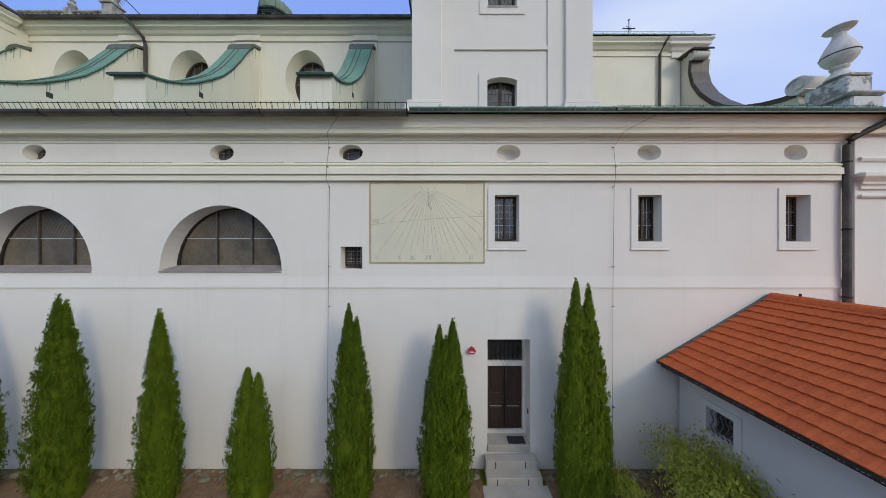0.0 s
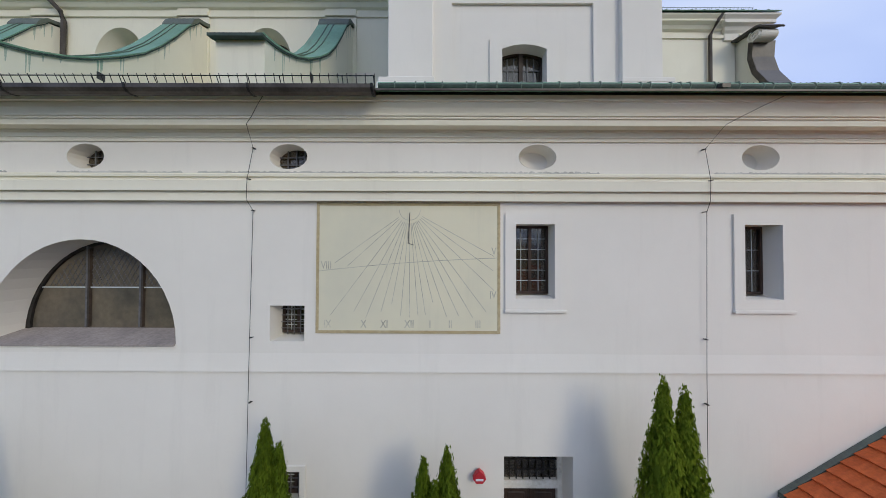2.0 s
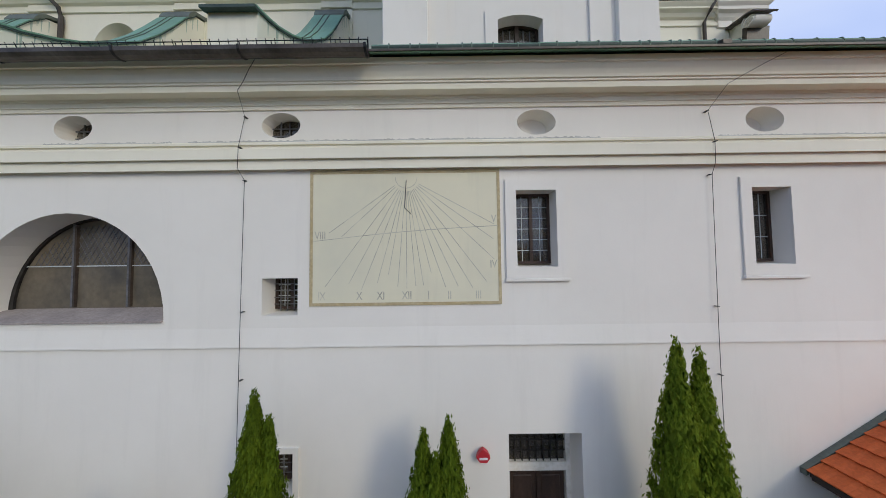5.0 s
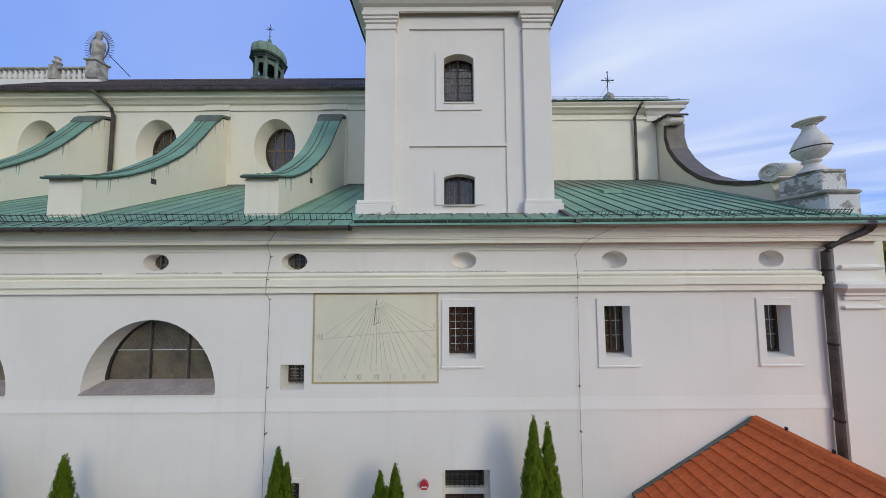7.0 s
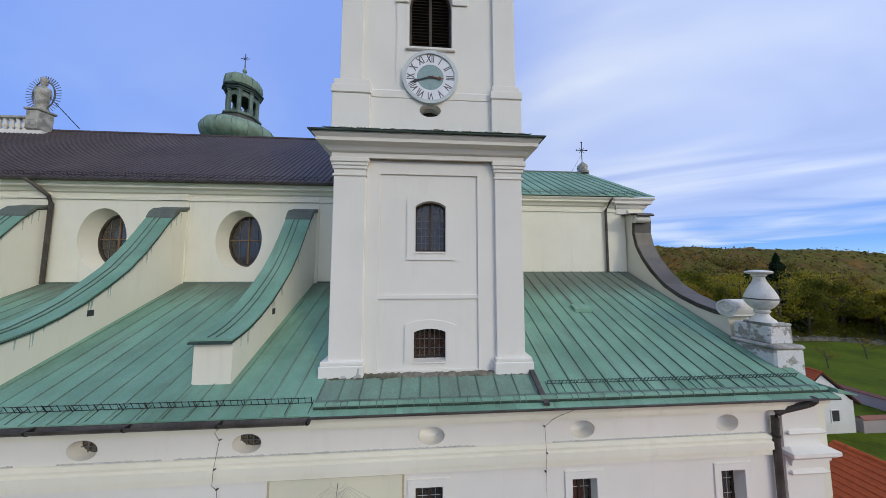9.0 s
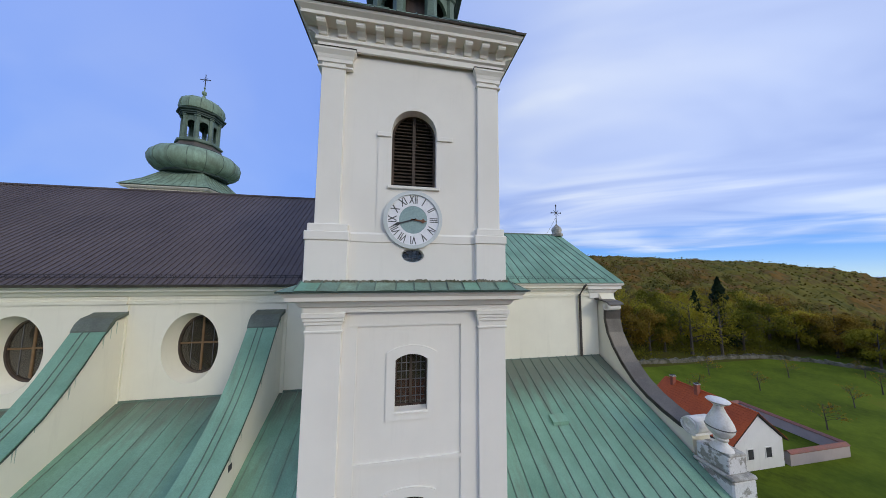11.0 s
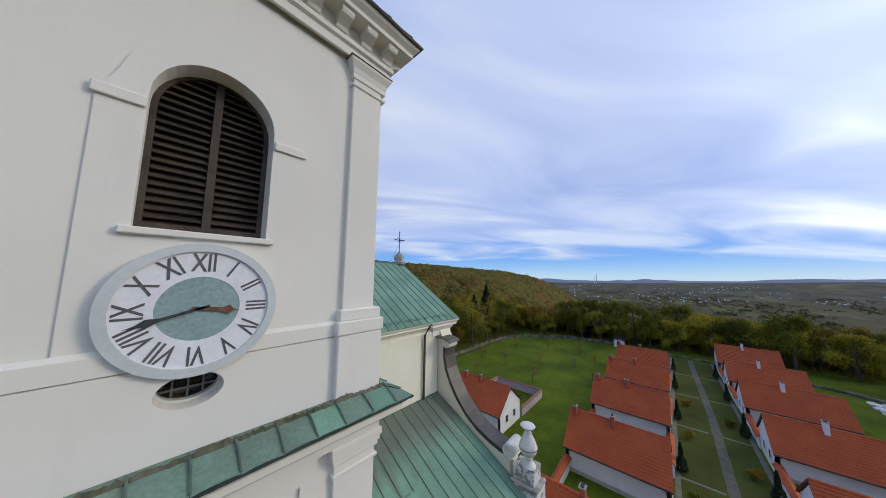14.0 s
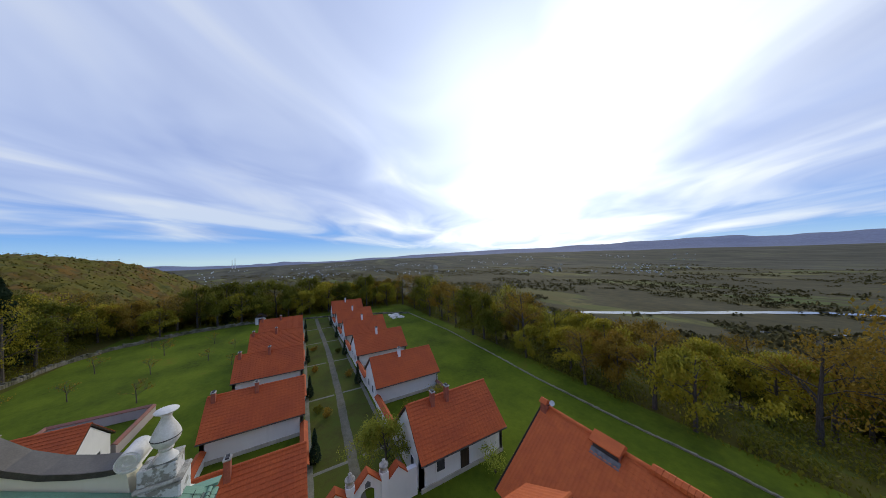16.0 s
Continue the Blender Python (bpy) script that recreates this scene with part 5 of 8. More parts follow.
for x0, x1 in ((TX0 - 0.10, 0.03), (3.84, TX1 + 0.10)):
    wl, wr = (0.12, 0.0) if x0 < 0 else (0.0, 0.12)
    part("pilaster_base", bx(x0 - wl, x1 + wr, TY0 - 0.12, 8.95, 10.72, 11.24, bevel=0.02), "plaster", tower, "chipped plaster pilaster base")
    part("pilaster_base", bx(x0 + 0.03 - wl, x1 - 0.03 + wr, TY0 - 0.09, 8.95, 11.24, 11.36, bevel=0.02), "plaster", tower)
    # capitals
    for z, o, h in ((16.80, 0.035, 0.07), (17.02, 0.04, 0.10), (17.12, 0.07, 0.10), (17.22, 0.10, 0.14)):
        part("capital", bx(x0 + 0.10 - o, x1 - 0.08 + o, TY0 - o, 8.95, z, z + h, bevel=0.015), "plaster", tower)
    x1 -= 0.0 if x0 < 0 else 0.12
    part("capital_ring", bx(x0 + 0.065, x1 - 0.045, TY0 - 0.035, 8.95, 24.64, 24.71, bevel=0.015), "plaster", tower)
    cap = bx(x0 + 0.07, x1 - 0.05, TY0 - 0.03, 8.95, 24.82, 24.94)
    for z0, z1, o0, o1 in ((24.94, 25.04, 0.035, 0.06), (25.04, 25.16, 0.06, 0.13), (25.16, 25.22, 0.13, 0.13)):
        q0, q1 = [[cap.verts.new((px_, py_, z)) for px_, py_ in ((x0 + 0.10 - o, TY0 - o), (x1 - 0.08 + o, TY0 - o), (x1 - 0.08 + o, 8.95), (x0 + 0.10 - o, 8.95))] for z, o in ((z0, o0), (z1, o1))]
        for i in range(4):
            cap.faces.new((q0[i], q0[(i + 1) % 4], q1[(i + 1) % 4], q1[i]))
        cap.faces.new(q0[::-1])
        cap.faces.new(q1)
    part("capital", cap, "plaster", tower, "flared plaster capital")
    part("capital_cover", bx(x0 - 0.05, x1 + 0.07, TY0 - 0.15, 8.95, 25.221, 25.236), "gutter", tower, "dark sheet cover")
    x1 += 0.0 if x0 < 0 else 0.12
    # plinth of the upper stage
    for z, o, h in ((18.05, 0.10, 1.34), (19.39, 0.13, 0.26), (19.65, 0.07, 0.22)):
        part("pilaster_base", bx(x0 + 0.10 - o, x1 - (0.08 if x0 < 0 else 0.19) + o, TY0 - o, 8.95, z, z + h, bevel=0.02), "plaster", tower)
for x0, sc in ((-0.92, 1.0), (-0.30, 0.8)):
    chip = [(0.0, 0.0), (0.30, -0.02), (0.52, 0.03), (0.60, 0.16), (0.44, 0.20), (0.47, 0.36), (0.36, 0.34), (0.30, 0.18), (0.12, 0.14), (0.02, 0.10)]
    part("chipped_patch", prism(bmesh.new(), [(x0 + px_ * sc * (0.6 if x0 > -0.5 else 1), 10.80 + pz_ * (1.1 if x0 > -0.5 else 0.55)) for px_, pz_ in chip], "y", TY0 - 0.124, TY0 - 0.119), "ledgedirt", tower, "bare grey patch of lost plaster")
BOX = (TX0, TX1, TY0, TY1)
TOP = (TX0 + 0.06, TX1 - 0.06, TY0, TY1)
part("cornice", band(bmesh.new(), BOX, [(0, 17.36), (0.06, 17.36), (0.06, 17.50), (0.14, 17.54), (0.22, 17.66), (0.40, 17.72), (0.40, 17.82), (0.48, 17.90), (0.48, 17.95), (0, 17.97)]), "plaster", tower, "moulded middle cornice")
IN = (TX0 + 0.1, TX1 - 0.1, REC - 0.02, TY1 - 0.1)
part("base_band", band(bmesh.new(), IN, [(0.02, 19.36), (0.06, 19.38), (0.06, 19.60), (0.02, 19.66), (0, 19.66)]), "plaster", tower)
part("base_course", holed(bmesh.new(), rect(TX0 + 0.15, TX1 - 0.15, 18.1, 19.36), [OVAL2], REC - 0.07, REC - 0.002), "plaster", tower)
part("architrave", band(bmesh.new(), BOX, [(0, 25.22), (0.04, 25.24), (0.04, 25.42), (0.10, 25.46), (0.10, 25.56), (0, 25.56)]), "plaster", tower)
part("cornice", band(bmesh.new(), BOX, [(0.03, 25.54), (0.03, 25.90), (0.42, 25.92), (0.42, 26.02), (0.52, 26.10), (0.55, 26.16), (0, 26.20)]), "plaster", tower, "projecting top cornice")
for i in range(11):
    x = TX0 - 0.02 + i * (TX1 - TX0 + 0.04 - 0.26) / 10
    sc = [(0.0, 25.61), (0.07, 25.61), (0.10, 25.68), (0.20, 25.75), (0.30, 25.78), (0.33, 25.83), (0.33, 25.915), (0.0, 25.915)]
    part("modillion", prism(bmesh.new(), [(TY0 - 0.03 - q, z) for q, z in sc], "x", x + 0.005, x + 0.255), "plaster", tower)
    y = TY0 - 0.02 + i * (TY1 - TY0 + 0.04 - 0.26) / 10
    part("modillion", prism(bmesh.new(), [(TX1 + 0.03 + q, z) for q, z in sc], "y", y + 0.005, y + 0.255), "plaster", tower)
    part("modillion", prism(bmesh.new(), [(TX0 - 0.03 - q, z) for q, z in sc], "y", y + 0.005, y + 0.255), "plaster", tower)
part("surround", frame_ring(bmesh.new(), W_MID, 0.26, REC + 0.012, REC + 0.05), "plaster", tower, "flat plaster window surround")
part("surround", holed(bmesh.new(), segment_head(1.17, 2.67, 11.245, 12.46, 0.15), [W_LOW], REC + 0.012, REC + 0.05), "plaster", tower, "flat plaster window surround")
b = holed(bmesh.new(), [(0.80, 19.62), (3.08, 19.62), (3.08, 22.75), (2.95, 22.95)] + arc(1.90, 22.90, 0.97, 1.02, 10, 170, 14) + [(0.90, 22.95), (0.80, 22.75)], [BELFRY], REC - 0.030, REC - 0.001)
part("surround", b, "plaster", tower, "plaster surround of the belfry opening")
for x0, x1 in ((0.76, 1.19), (2.61, 3.12)):
    part("impost", bx(x0, x1, REC - 0.075, REC - 0.036, 22.66, 22.80, bevel=0.012), "plaster", tower)
part("belfry_sill", bx(1.10, 2.70, REC - 0.11, REC + 0.05, 21.03, 21.12, bevel=0.012), "plaster", tower)

# windows of the tower
for i, (sh, nx, nz) in enumerate(((W_LOW, 6, 3), (W_MID, 6, 6))):
    x0, x1, z0, z1 = min(p[0] for p in sh), max(p[0] for p in sh), min(p[1] for p in sh), max(p[1] for p in sh)
    ob = thing("window_%d" % (30 + i), ((x0 + x1) / 2, REC + 0.3, z0), "flat-arched tower window with small leaded panes", "window", kind="structure")
    y = REC + 0.32
    p = part("pane", pane_slab(bmesh.new(), sh, y), "glass", ob)
    p.visible_shadow = False
    part("window_frame", holed(bmesh.new(), sh, [scaled_shape(sh, 0.90, 0.94)], y - 0.05, y + 0.02), "doorwood", ob)
    part("mullion", bx(TC - 0.04 + 0.02, TC + 0.06, y - 0.05, y - 0.002, z0, z1), "louvre", ob)
    part("glazing_bars", lattice(bmesh.new(), x0 + 0.03, x1 - 0.03, z0 + 0.03, z1 - 0.10, y - 0.012, nx, nz, 0.010), "lead", ob)
    part("window_sill", prism(bmesh.new(), [(REC - 0.02, z0 - 0.05), (REC + 0.35, z0 + 0.03), (REC + 0.35, z0 - 0.05)], "x", x0 - 0.02, x1 + 0.02), "plaster", ob)
ob = thing("window_32", (1.9, REC + 0.4, 18.8), "small oval barred opening under the clock", "window", kind="structure")
p = part("pane", pane_slab(bmesh.new(), OVAL2, REC + 0.40), "glass", ob)
p.visible_shadow = False
part("glazing_bars", lattice(bmesh.new(), 1.58, 2.22, 18.79, 19.21, REC + 0.34, 4, 3, 0.012), "lead", ob)
part("rim", holed(bmesh.new(), oval(1.90, 19.0, 0.36, 0.24), [oval(1.90, 19.0, 0.31, 0.19)], REC + 0.20, REC + 0.30), "rim", ob)

# louvred shutters of the belfry
ob = thing("belfry_shutters", (TC, REC + 0.2, 21.12), "arched brown wooden louvre shutters, closed", "shutters")
y = REC + 0.36
part("shutter_frame", holed(bmesh.new(), BELFRY, [scaled_shape(BELFRY, 0.90, 0.94)], y - 0.05, y + 0.05), "louvre", ob)
part("meeting_stile", bx(TC - 0.05, TC + 0.05, y - 0.06, y + 0.04, 21.12, 23.60), "louvre", ob)
part("back_board", prism(bmesh.new(), BELFRY, "y", y + 0.12, y + 0.16), "dark", ob)
for i in range(21):
    z = 21.20 + i * 0.115
    half = 0.66 if z < 22.9 else math.sqrt(max(0.03, 0.66 ** 2 - (z - 22.9) ** 2))
    if half < 0.15:
        continue
    for a, b in ((TC - half, TC - 0.05), (TC + 0.05, TC + half)):
        part("slat", prism(bmesh.new(), [(y - 0.05, z), (y - 0.04, z - 0.012), (y + 0.06, z + 0.075), (y + 0.05, z + 0.087)], "x", a, b), "louvre", ob)

# clock
ck = thing("tower_clock", (TC, REC, 20.08), "round white tower clock with roman numerals and grey-green centre", "clock")
face = Matrix.Translation((TC, REC - 0.10, 20.08)) @ stand


def disc(r0, r1, d0, d1, n=48):
    """A flat ring on the clock's face, from d0 to d1 in front of it."""
    bm = bmesh.new()
    prof = [(r0, d0), (r1, d0), (r1, d1), (r0, d1)]
    rings = [[bm.verts.new((r * math.cos(2 * math.pi * i / n), r * math.sin(2 * math.pi * i / n), z)) for i in range(n)] for r, z in prof]
    for k in range(4):
        a, b = rings[k], rings[(k + 1) % 4]
        for i in range(n):
            bm.faces.new((a[i], a[(i + 1) % n], b[(i + 1) % n], b[i]))
    bm.transform(face)
    return bm


part("rim", disc(0.775, 0.885, -0.12, 0.05), "rim", ck, "worn pale grey rim", smooth=True)
part("chapter_ring", disc(0.425, 0.78, -0.12, 0.012), "white", ck, "white chapter ring")
part("centre", disc(0.001, 0.43, -0.12, 0.004), "teal", ck, "grey-green centre disc")
for k, body in enumerate(("XII", "I", "II", "III", "IV", "V", "VI", "VII", "VIII", "IX", "X", "XI")):
    a = radians(-30 * k)
    curve_text("numeral", body, 0.35, face @ Matrix.Rotation(a, 4, "Z") @ Matrix.Translation((0, 0.610, 0.014)) @ Matrix.Diagonal((0.62, 1, 1, 1)), "numeral", ck, 0.003, bold=0.005)


def clock_hand(ang, length, w, back):
    bm = prism(bmesh.new(), [(-w * 0.5, -back), (w * 0.5, -back), (w * 0.5, 0), (w * 0.6, length * 0.55), (w * 1.6, length * 0.72), (w * 0.3, length * 0.86), (0, length), (-w * 0.3, length * 0.86), (-w * 1.6, length * 0.72), (-w * 0.6, length * 0.55), (-w * 0.5, 0)], "z", 0.03, 0.042)
    bm.transform(face @ Matrix.Rotation(radians(-ang), 4, "Z"))
    return bm


part("minute_pointer", clock_hand(253, 0.68, 0.032, 0.10), "dark", ck)
part("hour_pointer", clock_hand(97, 0.42, 0.042, 0.08), "rust", ck, "rusty brown pointer")

# copper skirts
sk = thing("tower_skirt_roof", (TC, 8, 17.96), "narrow green copper skirt roof round the tower, edges lifting", "roof", kind="structure")
bm = bmesh.new()
o = 0.56
for z0, z1, oo, ii in ((17.955, 18.22, o, 0.06),):
    band(bm, BOX, [(oo, z0), (oo, z0 + 0.03), (0.04, z1), (-0.05, z1), (-0.05, z0)])
part("skirt", bm, "copperstrip", sk)
sk_rng = random.Random(21)


def skirt_sheet(a, b, turn):
    """One buckled sheet between two seams: turn 0 faces the wall's front, 1 its east side."""
    mesh = bmesh.new()
    rows = []
    ph = sk_rng.uniform(0, 9)
    for j in range(6):
        f = j / 5
        row = []
        for i in range(7):
            q = a + (b - a) * i / 6
            lift = 0.012 + 0.016 * noise.noise(Vector((q * 2.3 + ph, f * 2.0, 0.5))) + 0.012 * math.sin(math.pi * i / 6) * (1 - f)
            out, z = 0.572 - 0.50 * f, 17.985 + 0.235 * f + lift
            row.append(mesh.verts.new((q, TY0 - out, z) if turn == 0 else (TX1 + out, q, z)))
        rows.append(row)
    for r0, r1 in zip(rows, rows[1:]):
        for i in range(6):
            mesh.faces.new((r0[i], r0[i + 1], r1[i + 1], r1[i]))
    part("copper_sheet", mesh, sk_rng.choice(("copperstrip", "copper", "copperstrip", "copperspire")), sk, smooth=True)


edges_ = [TX0 - 0.1 + 6.0 * k / 12 + sk_rng.uniform(-0.06, 0.06) for k in range(13)]
for a, b in zip(edges_, edges_[1:]):
    skirt_sheet(a + 0.004, b - 0.004, 0)
for x in edges_:
    part("seam", tube(bmesh.new(), [(x, TY0 - o, 18.02), (x + 0.01, TY0 - 0.3, 18.155), (x, TY0 - 0.07, 18.255)], 0.014, 5), "copperold", sk)
edges_ = [TY0 - 0.1 + 5.8 * k / 11 + sk_rng.uniform(-0.06, 0.06) for k in range(12)]
for a, b in zip(edges_, edges_[1:]):
    skirt_sheet(a + 0.004, b - 0.004, 1)
for y in edges_:
    part("seam", tube(bmesh.new(), [(TX1 + o, y, 18.02), (TX1 + 0.3, y + 0.01, 18.155), (TX1 + 0.07, y, 18.255)], 0.014, 5), "copperold", sk)
# torn flashing and broken plaster where the sheets meet the wall
for turn in (0, 1):
    lo_e, up_e, span = [], [], 5.9
    bm = bmesh.new()
    for k in range(150):
        q = (TX0 - 0.05 if turn == 0 else TY0 - 0.05) + span * k / 149
        h_ = 0.015 + 0.06 * max(0.0, noise.noise(Vector((q * 2.1, 7.0 + turn, 0)))) + sk_rng.uniform(0, 0.045)
        w_ = 0.115 + sk_rng.uniform(0, 0.03)
        for lst, z_, e_ in ((lo_e, 18.20, w_ + 0.02), (up_e, 18.225 + h_, w_)):
            lst.append(bm.verts.new((q, TY0 - e_, z_) if turn == 0 else (TX1 + e_ - 0.10, q, z_)))
    for k in range(149):
        bm.faces.new((lo_e[k], lo_e[k + 1], up_e[k + 1], up_e[k]))
    part("torn_flashing", bm, "oldwall", sk, "ragged dark flashing under broken plaster")
part("drip_edge", band(bmesh.new(), BOX, [(0.52, 17.945), (0.565, 17.945), (0.572, 17.982), (0.55, 17.99)]), "darkcopper", sk, "dark turned-down sheet edge")


def lantern_spire(cx, cy, z, name_label, skirt_half, bulb=True, big=1.0, bulge=1.0, lip=0.42):
    """Skirt roof, onion bulb, open eight-sided lantern, small cap and cross."""
    ob = thing("lantern_spire", (cx, cy, z), name_label, "spire", "lantern spires")
    bm = bmesh.new()
    k = skirt_half
    base = [bm.verts.new((cx + sx * k, cy + sy * k, z)) for sx, sy in ((-1, -1), (1, -1), (1, 1), (-1, 1))]
    mid = [bm.verts.new((cx + sx * k * 0.72, cy + sy * k * 0.72, z + lip * big)) for sx, sy in ((-1, -1), (1, -1), (1, 1), (-1, 1))]
    up = [bm.verts.new((cx + sx * k * 0.42, cy + sy * k * 0.42, z + 1.6 * big)) for sx, sy in ((-1, -1), (1, -1), (1, 1), (-1, 1))]
    for a, b in ((base, mid), (mid, up)):
        for i in range(4):
            bm.faces.new((a[i], a[(i + 1) % 4], b[(i + 1) % 4], b[i]))
    bm.faces.new(base[::-1])
    bm.faces.new(up)
    part("skirt", bm, "copperspire", ob)
    for j in range(-5, 6):
        t = j / 5.5
        for axis in (0, 1):
            p = [(t * k, -k, 0.02), (t * k * 0.72, -k * 0.72, (lip + 0.02) * big), (t * k * 0.42, -k * 0.42, 1.62 * big)]
            if axis:
                p = [(-q[1], q[0], q[2]) for q in p]
            part("seam", tube(bmesh.new(), [(cx + q[0], cy + q[1], z + q[2]) for q in p], 0.022, 4), "copperold", ob)
    h = z + 1.45 * big
    R = k * 0.42
    if bulb:
        prof = [(R * 1.60, 0.0), (R * 1.66, 0.05), (R * 2.05, 0.20), (R * 2.32, 0.52), (R * 2.36, 0.88), (R * 2.24, 1.24), (R * 1.98, 1.50), (R * 1.62, 1.66), (R * 1.45, 1.70)]
        prof = [(r, q * bulge) for r, q in prof]
        part("base_ring", lathe(bmesh.new(), [(R * 1.62, 0.0), (R * 1.70, 0.04), (R * 1.70, 0.16), (R * 1.58, 0.22)], 32, (cx, cy, h - 0.12)), "darkcopper", ob, "dark moulded ring")
        part("neck_ring", lathe(bmesh.new(), [(R * 1.45, 0.0), (R * 1.54, 0.05), (R * 1.54, 0.16), (R * 1.42, 0.20)], 8, (cx, cy, h + 1.66 * bulge), radians(22.5)), "darkcopper", ob, "dark moulded ring")
        part("neck", lathe(bmesh.new(), [(R * 1.42, 0.0), (R * 1.20, 0.34 * bulge), (R * 1.12, 0.52 * bulge)], 8, (cx, cy, h + 1.70 * bulge), radians(22.5)), "leadcap", ob, "brown eight-sided neck")
        part("bulb", lathe(bmesh.new(), prof, 32, (cx, cy, h), radians(22.5)), "copperspire", ob, "bulging green copper onion", smooth=True)
        for i in range(16):
            a = 2 * math.pi * i / 16
            part("rib", tube(bmesh.new(), [(cx + (r + 0.02) * math.cos(a), cy + (r + 0.02) * math.sin(a), h + q) for r, q in prof], 0.035, 5), "copperold", ob)
        h += 2.22 * bulge
    else:
        h = z + 0.35
        R = 1.72
        part("drum", lathe(bmesh.new(), [(R * 1.12, 0.0), (R * 1.12, 0.35), (R * 1.02, 0.40), (R * 1.02, 0.55)], 8, (cx, cy, h), radians(22.5)), "copperspire", ob)
        h += 0.55
        part("inner_boarding", lathe(bmesh.new(), [(0.02, 0.0), (R * 0.70, 0.0), (R * 0.70, 3.1), (0.02, 3.1)], 8, (cx, cy, h + 0.1), radians(22.5)), "doorwood", ob, "dark inner boarding")
    # open lantern
    H = 3.0
    part("base_ring", lathe(bmesh.new(), [(R * 1.12, -0.1), (R * 1.26, 0.0), (R * 1.28, 0.14), (R * 1.12, 0.2), (R * 1.12, 0.42), (R * 0.95, 0.46)], 8, (cx, cy, h), radians(22.5)), "copperold", ob)
    for i in range(8):
        a = radians(22.5 + 45 * i)
        x, y = cx + R * 0.92 * math.cos(a), cy + R * 0.92 * math.sin(a)
        bmp = lathe(bmesh.new(), [(R * 0.19, 0.0), (R * 0.19, 0.18), (R * 0.14, 0.24), (R * 0.14, H - 0.3), (R * 0.19, H - 0.24), (R * 0.19, H)], 6, (x, y, h + 0.2), a)
        part("post", bmp, "copperold", ob)
        # arched head between two posts
        a2 = radians(22.5 + 45 * (i + 1))
        p0, p1 = Vector((R * 0.92 * math.cos(a), R * 0.92 * math.sin(a), 0)), Vector((R * 0.92 * math.cos(a2), R * 0.92 * math.sin(a2), 0))
        w = (p1 - p0).length
        half = w / 2
        head = [(-half, H + 0.2), (-half, H - half - 0.35)] + [(half * 0.72 * math.cos(radians(180 - q)), H - half - 0.35 + half * 0.72 * math.sin(radians(q))) for q in range(0, 181, 20)] + [(half, H - half - 0.35), (half, H + 0.2)]
        bmh = prism(bmesh.new(), head, "y", -0.06, 0.06)
        d = (p1 - p0).normalized()
        bmh.transform(Matrix.Translation(Vector((cx, cy, h)) + (p0 + p1) / 2) @ Matrix.Rotation(math.atan2(d.y, d.x), 4, "Z"))
        part("arch", bmh, "copperold", ob)
        rail = tube(bmesh.new(), [Vector((cx, cy, h + 0.75)) + p0, Vector((cx, cy, h + 0.75)) + p1], 0.035, 5)
        for q in (0.25, 0.5, 0.75):
            p = p0.lerp(p1, q)
            tube(rail, [Vector((cx, cy, h + 0.2)) + p, Vector((cx, cy, h + 0.75)) + p], 0.025, 5)
        part("railing", rail, "copperold", ob)
    h += H + 0.2
    part("cornice", lathe(bmesh.new(), [(R * 0.95, -0.15), (R * 1.14, -0.1), (R * 1.14, 0.02), (R * 1.20, 0.08), (R * 1.20, 0.20), (R * 1.32, 0.30), (R * 1.34, 0.42), (R * 1.0, 0.5)], 8, (cx, cy, h), radians(22.5)), "darkcopper", ob, "dark moulded lantern cornice")
    h += 0.48
    prof = [(R * 1.00, 0.0), (R * 1.16, 0.12), (R * 1.22, 0.42), (R * 1.17, 0.78), (R * 0.92, 1.06), (R * 0.45, 1.24), (R * 0.15, 1.40), (0.07, 1.8)]
    part("cap", lathe(bmesh.new(), [(r, q * big) for r, q in prof], 24, (cx, cy, h)), "copperspire", ob, smooth=True)
    for i in range(12):
        a = 2 * math.pi * i / 12
        part("rib", tube(bmesh.new(), [(cx + (r + 0.015) * math.cos(a), cy + (r + 0.015) * math.sin(a), h + q * big) for r, q in prof[:-1]], 0.028, 4), "copperold", ob)
    h += 1.4 * big
    part("finial", lathe(bmesh.new(), [(0.06, 0), (0.07, 0.5), (0.20, 0.62), (0.24, 0.78), (0.18, 0.95), (0.05, 1.05), (0.05, 1.3), (0.13, 1.4), (0.05, 1.5)], 12, (cx, cy, h)), "copperspire", ob, smooth=True)
    b = tube(bmesh.new(), [(cx, cy, h + 1.4), (cx, cy, h + 3.1)], 0.04, 6)
    tube(b, [(cx - 0.55, cy, h + 2.45), (cx + 0.55, cy, h + 2.45)], 0.04, 6)
    for a in (45, 135, 225, 315):
        tube(b, [(cx, cy, h + 2.45), (cx + 0.33 * math.cos(radians(a)), cy, h + 2.45 + 0.33 * math.sin(radians(a)))], 0.02, 5)
    part("cross", b, "iron", ob)
    return ob


lantern_spire(TC, (TY0 + TY1) / 2, 26.21, "green copper lantern on the bell tower", 3.46, False, lip=1.1)
part("roof_edge", band(bmesh.new(), BOX, [(0.50, 26.165), (0.60, 26.17), (0.62, 26.21), (0.50, 26.23)]), "gutter", tower, "dark metal roof edge")

